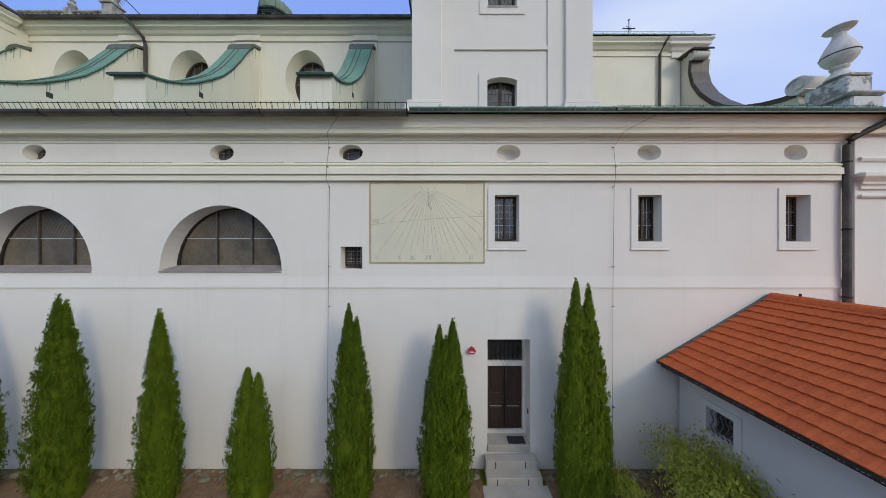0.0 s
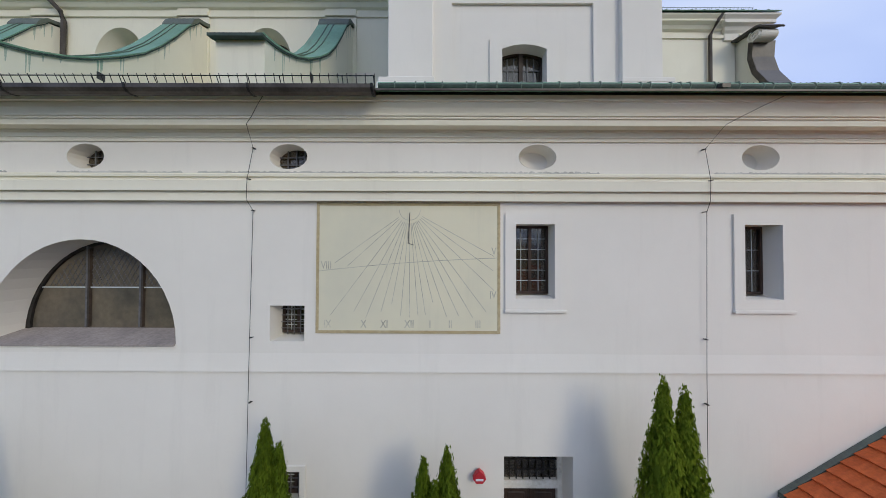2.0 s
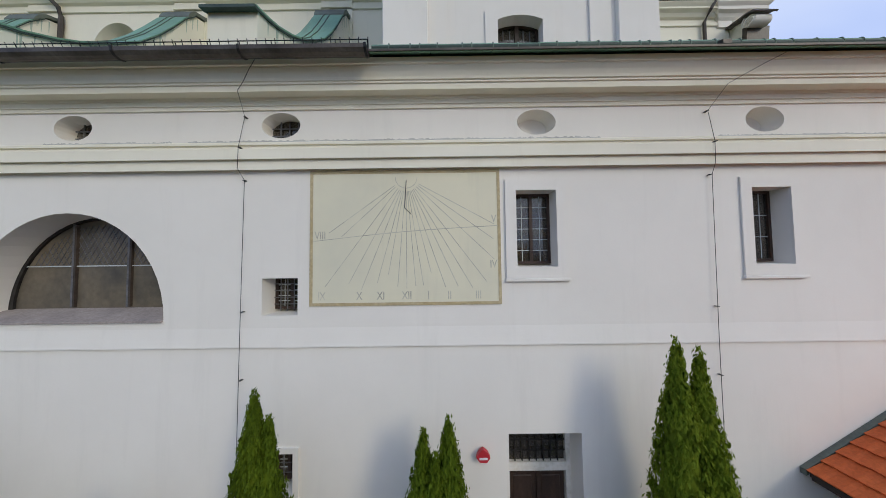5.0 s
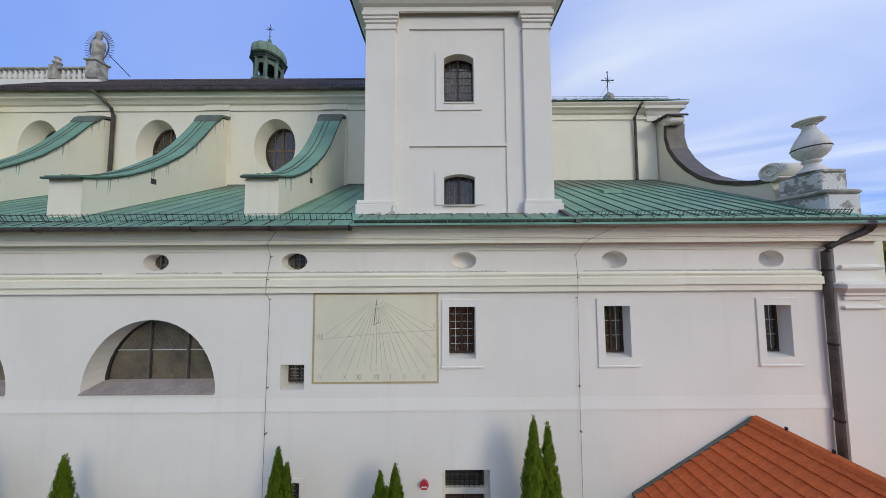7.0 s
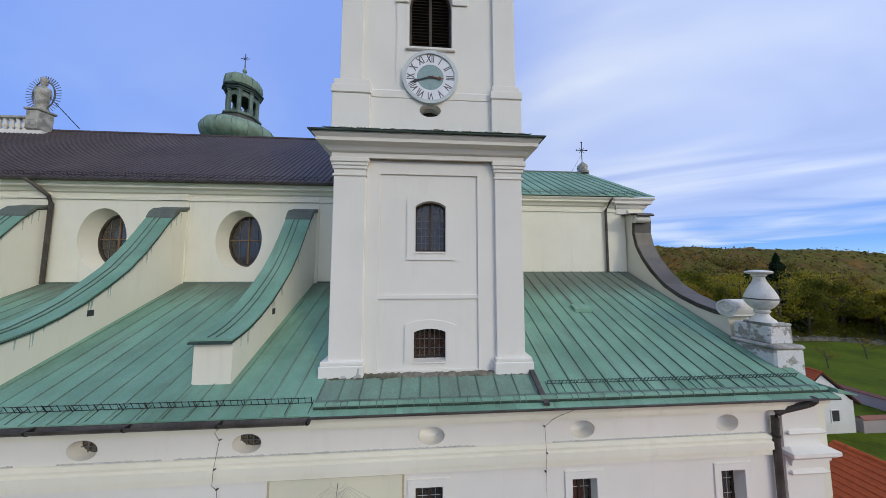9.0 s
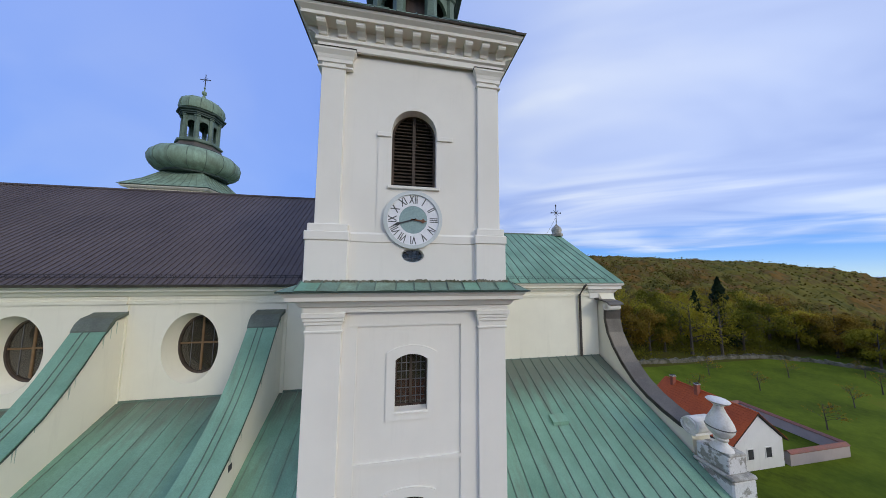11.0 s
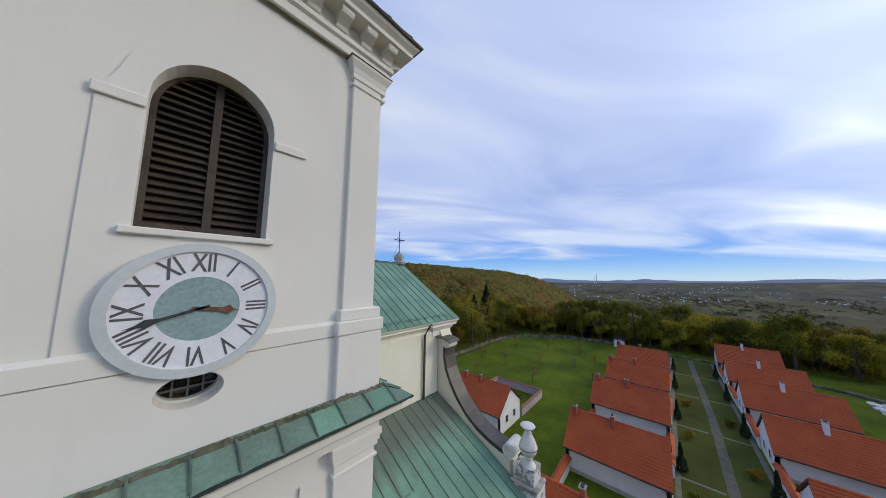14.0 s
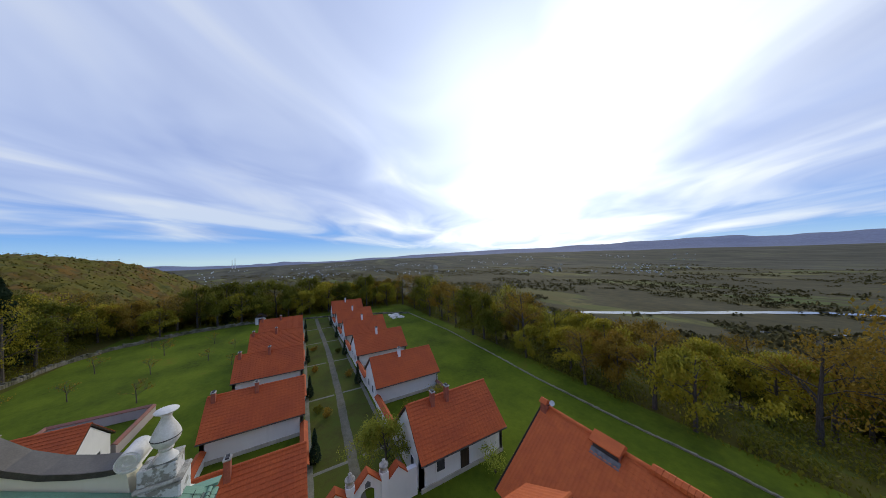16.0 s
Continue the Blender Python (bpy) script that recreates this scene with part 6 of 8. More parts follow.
# second tower beyond the nave
FX, FY = -21.4, 32.3
ft = thing("far_tower", (FX, FY, 10), "cream-white square tower with a dentilled cornice behind the nave roof", "tower")
part("shaft", bx(FX - 3.1, FX + 3.1, FY - 3.1, FY + 3.1, -0.4, 26.1), "creamplaster", ft)
FB = (FX - 3.1, FX + 3.1, FY - 3.1, FY + 3.1)
part("cornice", band(bmesh.new(), FB, [(0, 25.86), (0.06, 25.88), (0.06, 25.98), (0.12, 26.02), (0.12, 26.34), (0.46, 26.40), (0.60, 26.52), (0.64, 26.62), (0, 26.66)]), "creamplaster", ft, "projecting cornice")
for i in range(23):
    t = -3.15 + 6.1 * i / 22
    part("dentil", bx(FX + t, FX + t + 0.15, FY - 3.46, FY - 3.23, 26.14, 26.36), "creamplaster", ft)
    part("dentil", bx(FX + 3.23, FX + 3.46, FY + t, FY + t + 0.15, 26.14, 26.36), "creamplaster", ft)
for sx in (-1, 1):
    part("corner_capital", bx(FX + sx * 2.55 - 0.6, FX + sx * 2.55 + 0.6, FY - 3.34, FY - 3.0, 24.98, 25.50, bevel=0.08), "capitalstone", ft, "weathered stone capital")
part("corner_capital", bx(FX + 3.0, FX + 3.3, FY - 2.99, FY - 1.9, 24.98, 25.50, bevel=0.08), "capitalstone", ft)
lantern_spire(FX, FY, 26.68, "green copper onion spire with an open lantern", 3.85, True, 1.5, 1.58, 0.64)

# west front parapet with balustrade and statue
WX, WY = -24.45, 18.6
bal = thing("parapet_balustrade", (WX - 3, WY, 23.0), "pale stone balustrade on the west front", "balustrade")
part("base_course", bx(WX - 9, WX + 0.6, WY - 0.3, WY + 0.3, 22.4, 23.12), "plaster", bal)
part("handrail", bx(WX - 9, WX - 0.5, WY - 0.22, WY + 0.22, 24.0, 24.16, bevel=0.03), "stone", bal)
for i in range(20):
    x = WX - 0.85 - i * 0.40
    if abs(x - (WX - 3.0)) > 0.42:
        part("baluster", lathe(bmesh.new(), [(0.12, 0), (0.12, 0.1), (0.07, 0.16), (0.15, 0.34), (0.08, 0.58), (0.12, 0.72), (0.12, 0.82)], 10, (x, WY, 23.19)), "stonewhite", bal, smooth=True)
part("pier", bx(WX - 3.25, WX - 2.75, WY - 0.3, WY + 0.3, 23.2, 24.3, bevel=0.04), "stone", bal)
part("pier_vase", lathe(bmesh.new(), [(0.2, 0), (0.14, 0.10), (0.24, 0.28), (0.20, 0.42), (0.10, 0.54), (0.18, 0.68), (0.06, 0.78)], 14, (WX - 3.0, WY, 24.3)), "stone", bal, smooth=True)
pd = thing("statue_pedestal", (WX, WY, 23.2), "pale stone pedestal of the statue", "pedestal")
part("block", bx(WX - 0.38, WX + 0.38, WY - 0.38, WY + 0.38, 23.2, 24.5, bevel=0.05), "stone", pd)
part("cap", bx(WX - 0.46, WX + 0.46, WY - 0.46, WY + 0.46, 24.5, 24.66, bevel=0.04), "stone", pd)
bm = lathe(bmesh.new(), [(0.34, 0), (0.33, 0.15), (0.30, 0.55), (0.36, 0.95), (0.40, 1.25), (0.36, 1.55), (0.16, 1.72), (0.12, 1.78), (0.19, 1.92), (0.18, 2.10), (0.20, 2.16), (0.14, 2.34), (0.05, 2.40)], 14, (WX, WY, 24.66), flat=0.8)
solid("statue", bm, "stone", "pale stone statue standing on the parapet", "statue", smooth=True)
halo = thing("halo", (WX, WY, 25.2), "iron halo of thin rays round the statue", "halo")
b = bmesh.new()
for i in range(40):
    a = 2 * math.pi * i / 40
    tube(b, [(WX + 0.66 * math.cos(a), WY + 0.04, 25.80 + 0.95 * math.sin(a)), (WX + 1.12 * math.cos(a), WY + 0.04, 25.80 + 1.36 * math.sin(a))], 0.022, 4)
for q in (0.66, 0.72):
    tube(b, [(WX + q * math.cos(2 * math.pi * i / 32), WY + 0.04, 25.80 + (q + 0.29) * math.sin(2 * math.pi * i / 32)) for i in range(33)], 0.025, 4)
part("sunburst", b, "lead", halo)
part("stay_wire", tube(bmesh.new(), [(WX + 0.1, WY + 0.1, 25.9), (WX + 2.5, WY, 23.5)], 0.03, 4), "iron", halo)

# ---- ground ----
def smooth01(t):
    t = min(1.0, max(0.0, t))
    return t * t * (3 - 2 * t)


PLAIN = -78.0


def ground_z(x, y):
    """Hill terrace, wooded slopes, rising wood to the north-east, valley plain and far hills."""
    dx, dy = max(0.0, -70 - x, x - 100), max(0.0, -33 - y)
    dn = max(0.0, y - 46)
    out = math.hypot(dx, dy)
    fall = max(-78.0, -88.0 * (1 - math.exp(-((out / 165) ** 1.35)))) if out else 0.0
    rim = smooth01(math.hypot(dx, dy, dn) / 60)
    hill = rim * 30.0 * math.exp(-(((x - 300) / 260) ** 2 + ((y - 420) / 230) ** 2))
    ridge = 16.0 * smooth01(dn / 160) * math.exp(-((x - 120) / 260) ** 2)
    hill += rim * 4.0 * math.exp(-(((x - 410) / 150) ** 2 + ((y - 230) / 120) ** 2))
    hill += rim * 9.0 * math.exp(-(((x - 470) / 190) ** 2 + ((y - 190) / 110) ** 2))
    lee = smooth01((y - 10) / 160)
    z = fall * (1 - 0.92 * lee * math.exp(-(max(0.0, x - 360) / 240) ** 2)) + hill + ridge
    r = math.hypot(x, y)
    if r > 600:
        a = math.degrees(math.atan2(x, y)) % 360
        far = smooth01((r - 3500) / 900)
        # a low upland rising behind the plain, and the far haze-blue range behind it
        upland = -50 + 78 * smooth01((a - 72) / 58) * smooth01((250 - a) / 60) + 16 * noise.noise(Vector((a / 11, 3.1, 0)))
        crest = -18 + 92 * smooth01((a - 80) / 60) + 72 * smooth01((a - 112) / 50) + 34 * noise.noise(Vector((a / 7, 1.7, 0))) + 15 * noise.noise(Vector((a / 2.2, 4.7, 0)))
        crest = max(upland + 4, crest * smooth01((330 - a) / 90))
        z = z * (1 - smooth01((r - 600) / 500)) + PLAIN * smooth01((r - 600) / 500)
        z += smooth01((r - 1900) / 1600) * (upland - PLAIN) + far * (crest - upland)
    return z


def make_ground():
    def ticks(fine):
        s = [0.0]
        step = 4.0
        while s[-1] < 4800:
            s.append(s[-1] + step)
            if s[-1] > fine:
                step *= 1.09
        return s
    px, nx_, py_, ny = ticks(140), ticks(100), ticks(90), ticks(70)
    xs = [-v for v in reversed(nx_[1:])] + px
    ys = [-v for v in reversed(ny[1:])] + py_
    verts = [(x, y, ground_z(x, y)) for y in ys for x in xs]
    w = len(xs)
    faces, mats = [], []
    for j in range(len(ys) - 1):
        for i in range(w - 1):
            faces.append((j * w + i, j * w + i + 1, (j + 1) * w + i + 1, (j + 1) * w + i))
            cx, cy = (xs[i] + xs[i + 1]) / 2, (ys[j] + ys[j + 1]) / 2
            r = math.hypot(cx, cy)
            z = ground_z(cx, cy)
            if -70 < cx < 100 and -32 < cy < 46:
                k = 0
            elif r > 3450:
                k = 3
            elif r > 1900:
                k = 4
            elif z > -60 and r < 1500:
                k = 1
            else:
                k = 2
            mats.append(k)
    me = bpy.data.meshes.new("ground")
    me.from_pydata(verts, [], faces)
    me.polygons.foreach_set("material_index", mats)
    me.polygons.foreach_set("use_smooth", [True] * len(faces))
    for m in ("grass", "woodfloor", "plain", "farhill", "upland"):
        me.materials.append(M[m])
    tagged(new("ground", me), "grassy hilltop falling to a wide wooded valley plain", "ground", "", "structure")


make_ground()
bm = bmesh.new()
RIV = [(560, -60), (380, -240), (300, -328), (208, -434), (138, -528), (52, -645), (-140, -770), (-400, -850)]
up_, lo_ = [], []
for (xa, ya), (xb, yb) in zip(RIV, RIV[1:]):
    n_ = Vector((ya - yb, xb - xa)).normalized()
    for k in range(14):
        x, y = xa + (xb - xa) * k / 14, ya + (yb - ya) * k / 14
        for side, lst in ((1, up_), (-1, lo_)):
            w = side * (8.0 + 4.5 * noise.noise(Vector((x / 22, y / 22, 3 * side)))) + 5.0 * noise.noise(Vector((x / 60, y / 60, 9)))
            lst.append(bm.verts.new((x + n_.x * w, y + n_.y * w, PLAIN + 0.6)))
for i in range(len(up_) - 1):
    bm.faces.new((up_[i], up_[i + 1], lo_[i + 1], lo_[i]))
solid("water", bm, "water", "pale river bending through the valley", "river", "structure")
bm = bmesh.new()
POND = [(104, -424), (88, -436), (66, -462), (44, -478), (22, -505)]
ring = [bm.verts.new((x + 5, y + 3 + 2 * (i % 2), PLAIN + 0.5)) for i, (x, y) in enumerate(POND)] + [bm.verts.new((x - 5, y - 3, PLAIN + 0.5)) for x, y in reversed(POND)]
bm.faces.new(ring)
solid("water", bm, "water", "narrow backwater in the river meadows", "river", "structure")


def strip(name, pts, width, thick, mat, seed, parent=None, step=0.8):
    """A trodden path along a line of points, with uneven edges."""
    g = random.Random(seed)
    mesh = bmesh.new()
    rows = []
    for (xa, ya), (xb, yb) in zip(pts, pts[1:]):
        d = Vector((xb - xa, yb - ya))
        side = Vector((-d.y, d.x)).normalized()
        k = max(1, int(d.length / step))
        for i in range(k + (1 if (xb, yb) == tuple(pts[-1]) else 0)):
            p = Vector((xa, ya)) + d * (i / k)
            l, r = (p + side * (width / 2 * g.uniform(0.9, 1.1)), p - side * (width / 2 * g.uniform(0.9, 1.1)))
            rows.append([mesh.verts.new((q.x, q.y, z)) for q, z in ((l, -0.05), (l, thick - 0.012), (p, thick), (r, thick - 0.012), (r, -0.05))])
    for a, b in zip(rows, rows[1:]):
        for j in range(4):
            mesh.faces.new((a[j], a[j + 1], b[j + 1], b[j]))
    if parent is None:
        return mesh
    return part(name, mesh, mat, parent)


# paths and beds
solid("path", strip("path", [(21.0, 0.15), (31, -0.13), (39, -0.42), (49, -0.55), (59, -0.62), (72, -0.35), (83, -0.1), (92, 0.0)], 0.90, 0.034, "gravelpath", 4), "gravelpath", "straight grey gravel garden path", "path", "structure")
ob = thing("garden_walks", (50, 0, 0), "narrow pale garden walks along the house plots", "path", kind="structure")
for y0, y1 in ((3.35, 3.85), (-3.95, -3.5)):
    strip("walk", [(21, (y0 + y1) / 2), (92, (y0 + y1) / 2)], y1 - y0, 0.028, "earthpath", int(y0 * 10), ob)
for x in (26.0, 39.3, 52.0, 65.0, 78.0):
    strip("walk", [(x, -3.5), (x + 0.1, -0.9)], 0.36, 0.024, "earthpath", int(x), ob)
    strip("walk", [(x, 0.2), (x, 3.35)], 0.36, 0.024, "earthpath", int(x) + 1, ob)
ob = thing("garden_plots", (50, 0, 0), "worn garden plots of tired grass", "lawn", kind="structure")
for a, b in zip((22, 26.2, 39.5, 52.2, 65.2, 78.2), (25.8, 39.1, 51.8, 64.8, 77.8, 91)):
    for y0, y1 in ((-3.5, -0.40), (-0.39, 3.35)):
        part("plot", bx(a, b, y0, y1, -0.1, 0.014), "plot", ob)
bed = bx(-27, 1.095, 4.6, 7.50, -0.1, 0.03)
solid("planting_bed", bed, "soil", "bare soil bed along the church wall", "bed", "structure")
solid("planting_bed", bx(2.905, 7.0, 4.6, 7.50, -0.1, 0.03), "soil", "bare soil bed beside the entrance", "bed", "structure")
solid("pavement", bx(1.10, 2.90, 1.0, 6.985, -0.1, 0.04), "paving", "pale stone path to the church door", "path", "structure")
solid("pavement", bx(-27, 6.6, -3, 4.58, -0.1, 0.02), "gravel", "gravel forecourt below the church wall", "pavement", "structure")

# ---- gatehouse wing beside the entrance ----
wing = thing("gatehouse_wing", (9.1, 3.0, 0), "low white wing with a red clay tile roof against the church", "house")
WY0, WY1 = -9.0, 7.46
WE, WR, WZ0, WZ1 = 6.46, 9.76, 3.25, 5.18      # eave and ridge, as x and z
win = (6.05, 6.68, 1.78, 2.46)
bm = holed(bmesh.new(), rect(WY0, WY1, -0.3, 3.33), [rect(*win)], 7.02, 7.50, axis="x")
part("wall", bm, "wingwall", wing, "smooth white plaster wall")
part("wall", bx(12.02, 12.5, WY0, WY1 - 0.15, -0.3, 3.3), "house", wing)
part("wall", prism(bmesh.new(), [(7.50, -0.3), (12.02, -0.3), (12.02, 3.4), (WR, 4.9), (7.50, 3.4)], "y", WY0, WY0 + 0.4), "house", wing)
part("surround", holed(bmesh.new(), grown(rect(*win), 0.16), [rect(*win)], 6.995, 7.018, axis="x"), "wingwall", wing, "raised plaster window surround")
p = part("pane", bx(7.28, 7.29, win[0], win[1], win[2], win[3]), "glass", wing)
p.visible_shadow = False
b = bmesh.new()
for i in range(5):
    y = win[0] + 0.09 + i * 0.115
    tube(b, [(7.12, y, win[2]), (7.06, y + 0.03, win[2] + 0.18), (7.10, y - 0.02, win[2] + 0.36), (7.06, y + 0.03, win[2] + 0.54), (7.12, y, win[3])], 0.012, 5)
part("grille", b, "lead", wing, "curled iron window grille")
part("soffit", bx(6.58, 7.02, WY0 - 0.3, WY1, 3.22, 3.28), "louvre", wing)
part("eave_board", bx(6.49, 6.60, WY0 - 0.3, WY1, 3.13, 3.28), "doorwood", wing, "dark eave board")
# raised pale marks stand in for the light gaps along the eave
gap_marks = bmesh.new()
gap_rng = random.Random(31)
y = WY1 - 0.7
while y > WY0:
    for k in range(3):
        box(gap_marks, 6.466, 6.494, y - 0.022, y, 3.18 + gap_rng.uniform(-0.006, 0.006), 3.215 + gap_rng.uniform(-0.01, 0.006))
        y -= 0.052
    y -= gap_rng.uniform(0.07, 0.10)
part("eave_comb", gap_marks, "stonewhite", wing, "pale marks standing for light gaps under the tiles")
part("roof_deck", prism(bmesh.new(), [(WE, WZ0), (WR, WZ1), (2 * WR - WE, WZ0), (2 * WR - WE, WZ0 - 0.06), (WR, WZ1 - 0.12), (WE, WZ0 - 0.06)], "y", WY0 - 0.3, WY1), "louvre", wing)
part("verge_flashing", prism(bmesh.new(), [(WE - 0.05, WZ0 + 0.05), (WR, WZ1 + 0.09), (2 * WR - WE + 0.05, WZ0 + 0.05), (2 * WR - WE + 0.05, WZ0 - 0.05), (WR, WZ1 - 0.01), (WE - 0.05, WZ0 - 0.05)], "y", WY1 + 0.004, WY1 + 0.085), "copperhead", wing, "dull green verge flashing")
part("ridge_tiles", prism(bmesh.new(), [(WR - 0.16, WZ1), (WR - 0.10, WZ1 + 0.11), (WR, WZ1 + 0.15), (WR + 0.10, WZ1 + 0.11), (WR + 0.16, WZ1)], "y", WY0 - 0.3, WY1), "tile", wing)
for i in range(20):
    y = WY1 - 0.6 - i * 0.75
    part("ridge_hook", bx(WR - 0.02, WR + 0.02, y - 0.02, y + 0.02, WZ1 + 0.13, WZ1 + 0.22), "iron", wing)
ROWS_N, slope_len = 13, math.hypot(WR - WE, WZ1 - WZ0)
ang = math.atan2(WZ1 - WZ0, WR - WE)


def tile_mesh(width, depth, relief=1.0):
    """One flat interlocking tile with a raised roll on one side."""
    bm = bmesh.new()
    prof = [(0, 0.004), (0.14 * width, 0.014), (0.28 * width, 0.018), (0.45 * width, 0.012), (0.72 * width, 0.003), (width, 0.004), (width, -0.02), (0, -0.02)]
    prof = [(p, q * relief if q > 0 else q) for p, q in prof]
    for y0, y1, lift0, lift1 in ((0, depth, 0.042, 0.0),):
        a = [bm.verts.new((y0, p[0], p[1] + lift0)) for p in prof]
        c = [bm.verts.new((y1, p[0], p[1] + lift1)) for p in prof]
        k = len(prof)
        for i in range(k):
            bm.faces.new((a[i], a[(i + 1) % k], c[(i + 1) % k], c[i]))
        bm.faces.new(a[::-1])
        bm.faces.new(c)
    bmesh.ops.recalc_face_normals(bm, faces=bm.faces[:])
    return bm


def lay_tiles(name, parent, x0, z0, ang, y_from, y_to, width, rows, length, mat, joined=False, mirror=1):
    depth = length / rows
    n = int((y_to - y_from) / width)
    src = tile_mesh(width, depth * 1.12, 0.4 if mat == "tilefar" else 1.0)
    me = bpy.data.meshes.new(name)
    src.to_mesh(me)
    me.materials.append(M[mat])
    rng = random.Random(7)
    if joined:
        vs = np.array([v.co for v in me.vertices])
        fs = [tuple(p.vertices) for p in me.polygons]
        V, F = [], []
        for r in range(rows):
            for i in range(n):
                m = Matrix.Translation((x0 + mirror * math.cos(ang) * depth * r, y_from + i * width, z0 + math.sin(ang) * depth * r + rng.uniform(0, 0.003))) @ Matrix.Rotation(-ang * mirror, 4, "Y") @ Matrix.Diagonal((mirror, 1, 1, 1))
                mm = np.array(m)
                off = sum(len(v) for v in V)
                V.append(vs @ mm[:3, :3].T + mm[:3, 3])
                F += [tuple(k + off for k in f) for f in fs]
        src.free()
        out = bpy.data.meshes.new(name)
        out.from_pydata(np.concatenate(V) - np.array(ORIGIN[parent]), [], F)
        out.materials.append(M[mat])
        ob = new(name, out)
        ob.parent = parent
        ORIGIN[ob] = ORIGIN[parent]
        return tagged(ob, kind="stuff")
    src.free()
    for r in range(rows):
        for i in range(n):
            ob = new(name, me)
            ob.parent = parent
            ob.matrix_basis = Matrix.Translation(-ORIGIN[parent]) @ Matrix.Translation((x0 + math.cos(ang) * depth * r, y_from + i * width, z0 + math.sin(ang) * depth * r + rng.uniform(0, 0.002))) @ Matrix.Rotation(-ang, 4, "Y")


# ---- hermitage houses ----
def house(x_eave, y0, y1, half=3.40, eave=2.4, ridge=5.1, label="", chimneys=((0.45, 1.0),), chim_mat="brickcap", tiles=14, windows=True):
    """White cottage with its ridge along y and clay tile slopes facing east and west."""
    xr = x_eave + half
    ob = thing("house", (xr, (y0 + y1) / 2, 0), label or "small white hermitage house with a red clay tile roof", "house", "hermitage houses")
    w0, w1 = x_eave + 0.5, x_eave + 2 * half - 0.5
    ym0, ym1 = y0 + 0.15, y1 - 0.15
    zi = eave + 0.15
    gable = lambda z: [(w0, -0.3), (w1, -0.3), (w1, zi), (xr, ridge - 0.18), (w0, zi)]
    part("wall", bx(w0, w0 + 0.4, ym0, ym1, -0.3, zi + 0.1), "house", ob)
    part("wall", bx(w1 - 0.4, w1, ym0, ym1, -0.3, zi + 0.1), "house", ob)
    for y in (ym0, ym1 - 0.35):
        part("gable_wall", prism(bmesh.new(), gable(0), "y", y - 0.003 if y == ym0 else y + 0.003, y + 0.35), "house", ob)
    part("plinth", bx(w0 - 0.12, w0 - 0.002, ym0, ym1, -0.3, 0.35), "paving", ob, "grey stone plinth")
    sl = math.atan2(ridge - eave, half)
    ln = math.hypot(ridge - eave, half)
    part("roof_deck", prism(bmesh.new(), [(x_eave, eave), (xr, ridge), (x_eave + 2 * half, eave), (x_eave + 2 * half, eave - 0.10), (xr, ridge - 0.12), (x_eave, eave - 0.10)], "y", y0, y1), "doorwood", ob)
    wdt = (y1 - y0) / round((y1 - y0) / 0.36)
    lay_tiles("roof_tiles", ob, x_eave - 0.05, eave + 0.02, sl, y0, y1 + 0.01, wdt, tiles, ln, "tilefar", True)
    lay_tiles("roof_tiles", ob, x_eave + 2 * half + 0.05, eave + 0.02, sl, y0, y1 + 0.01, wdt, tiles, ln, "tilefar", True, -1)
    rb = bmesh.new()
    for k in range(int((y1 - y0) / 0.40)):
        ya = y0 + k * 0.40
        prism(rb, [(xr - 0.15, ridge + 0.0), (xr - 0.10, ridge + 0.10), (xr, ridge + 0.14 + 0.01 * (k % 2)), (xr + 0.10, ridge + 0.10), (xr + 0.15, ridge)], "y", ya, ya + 0.39)
    part("ridge_tiles", rb, "tilefar", ob)
    part("gutter", tube(bmesh.new(), [(x_eave - 0.08, y0, eave - 0.04), (x_eave - 0.08, y1, eave - 0.04)], 0.06, 6), "gutter", ob)
    part("downpipe", tube(bmesh.new(), [(x_eave - 0.06, y0 + 0.3, eave - 0.05), (w0 - 0.08, y0 + 0.3, eave - 0.4), (w0 - 0.08, y0 + 0.3, 0)], 0.045, 6), "gutter", ob)
    for frac, h in chimneys:
        cy = y0 + (y1 - y0) * frac
        cx = xr - 0.45
        ch = part("chimney", bx(cx - 0.24, cx + 0.24, cy - 0.18, cy + 0.18, ridge - 0.9, ridge + 0.25 + h * 0.5, bevel=0.02), chim_mat, ob)
        part("chimney_cap", bx(cx - 0.29, cx + 0.29, cy - 0.23, cy + 0.23, ridge + 0.25 + h * 0.5, ridge + 0.35 + h * 0.5, bevel=0.02), "stone", ch)
        for q in (-0.12, 0.12):
            part("flue", bx(cx + q - 0.09, cx + q + 0.09, cy - 0.1, cy + 0.1, ridge + 0.35 + h * 0.5, ridge + 0.45 + h * 0.5), "dark", ch)
    if windows:
        for k, fx in enumerate((0.30, 0.68)):
            x = w0 + (w1 - w0) * fx
            for y, s in ((ym0, -1), (ym1, 1)):
                wn = part("window", frame_ring(bmesh.new(), rect(x - 0.35, x + 0.35, 1.0, 1.9), 0.08, y + s * 0.01, y + s * 0.05), "house", ob)
                part("pane", bx(x - 0.36, x + 0.36, y + s * 0.008, y + s * 0.02, 0.99, 1.91), "dark", wn, "dark window pane")
    return ob


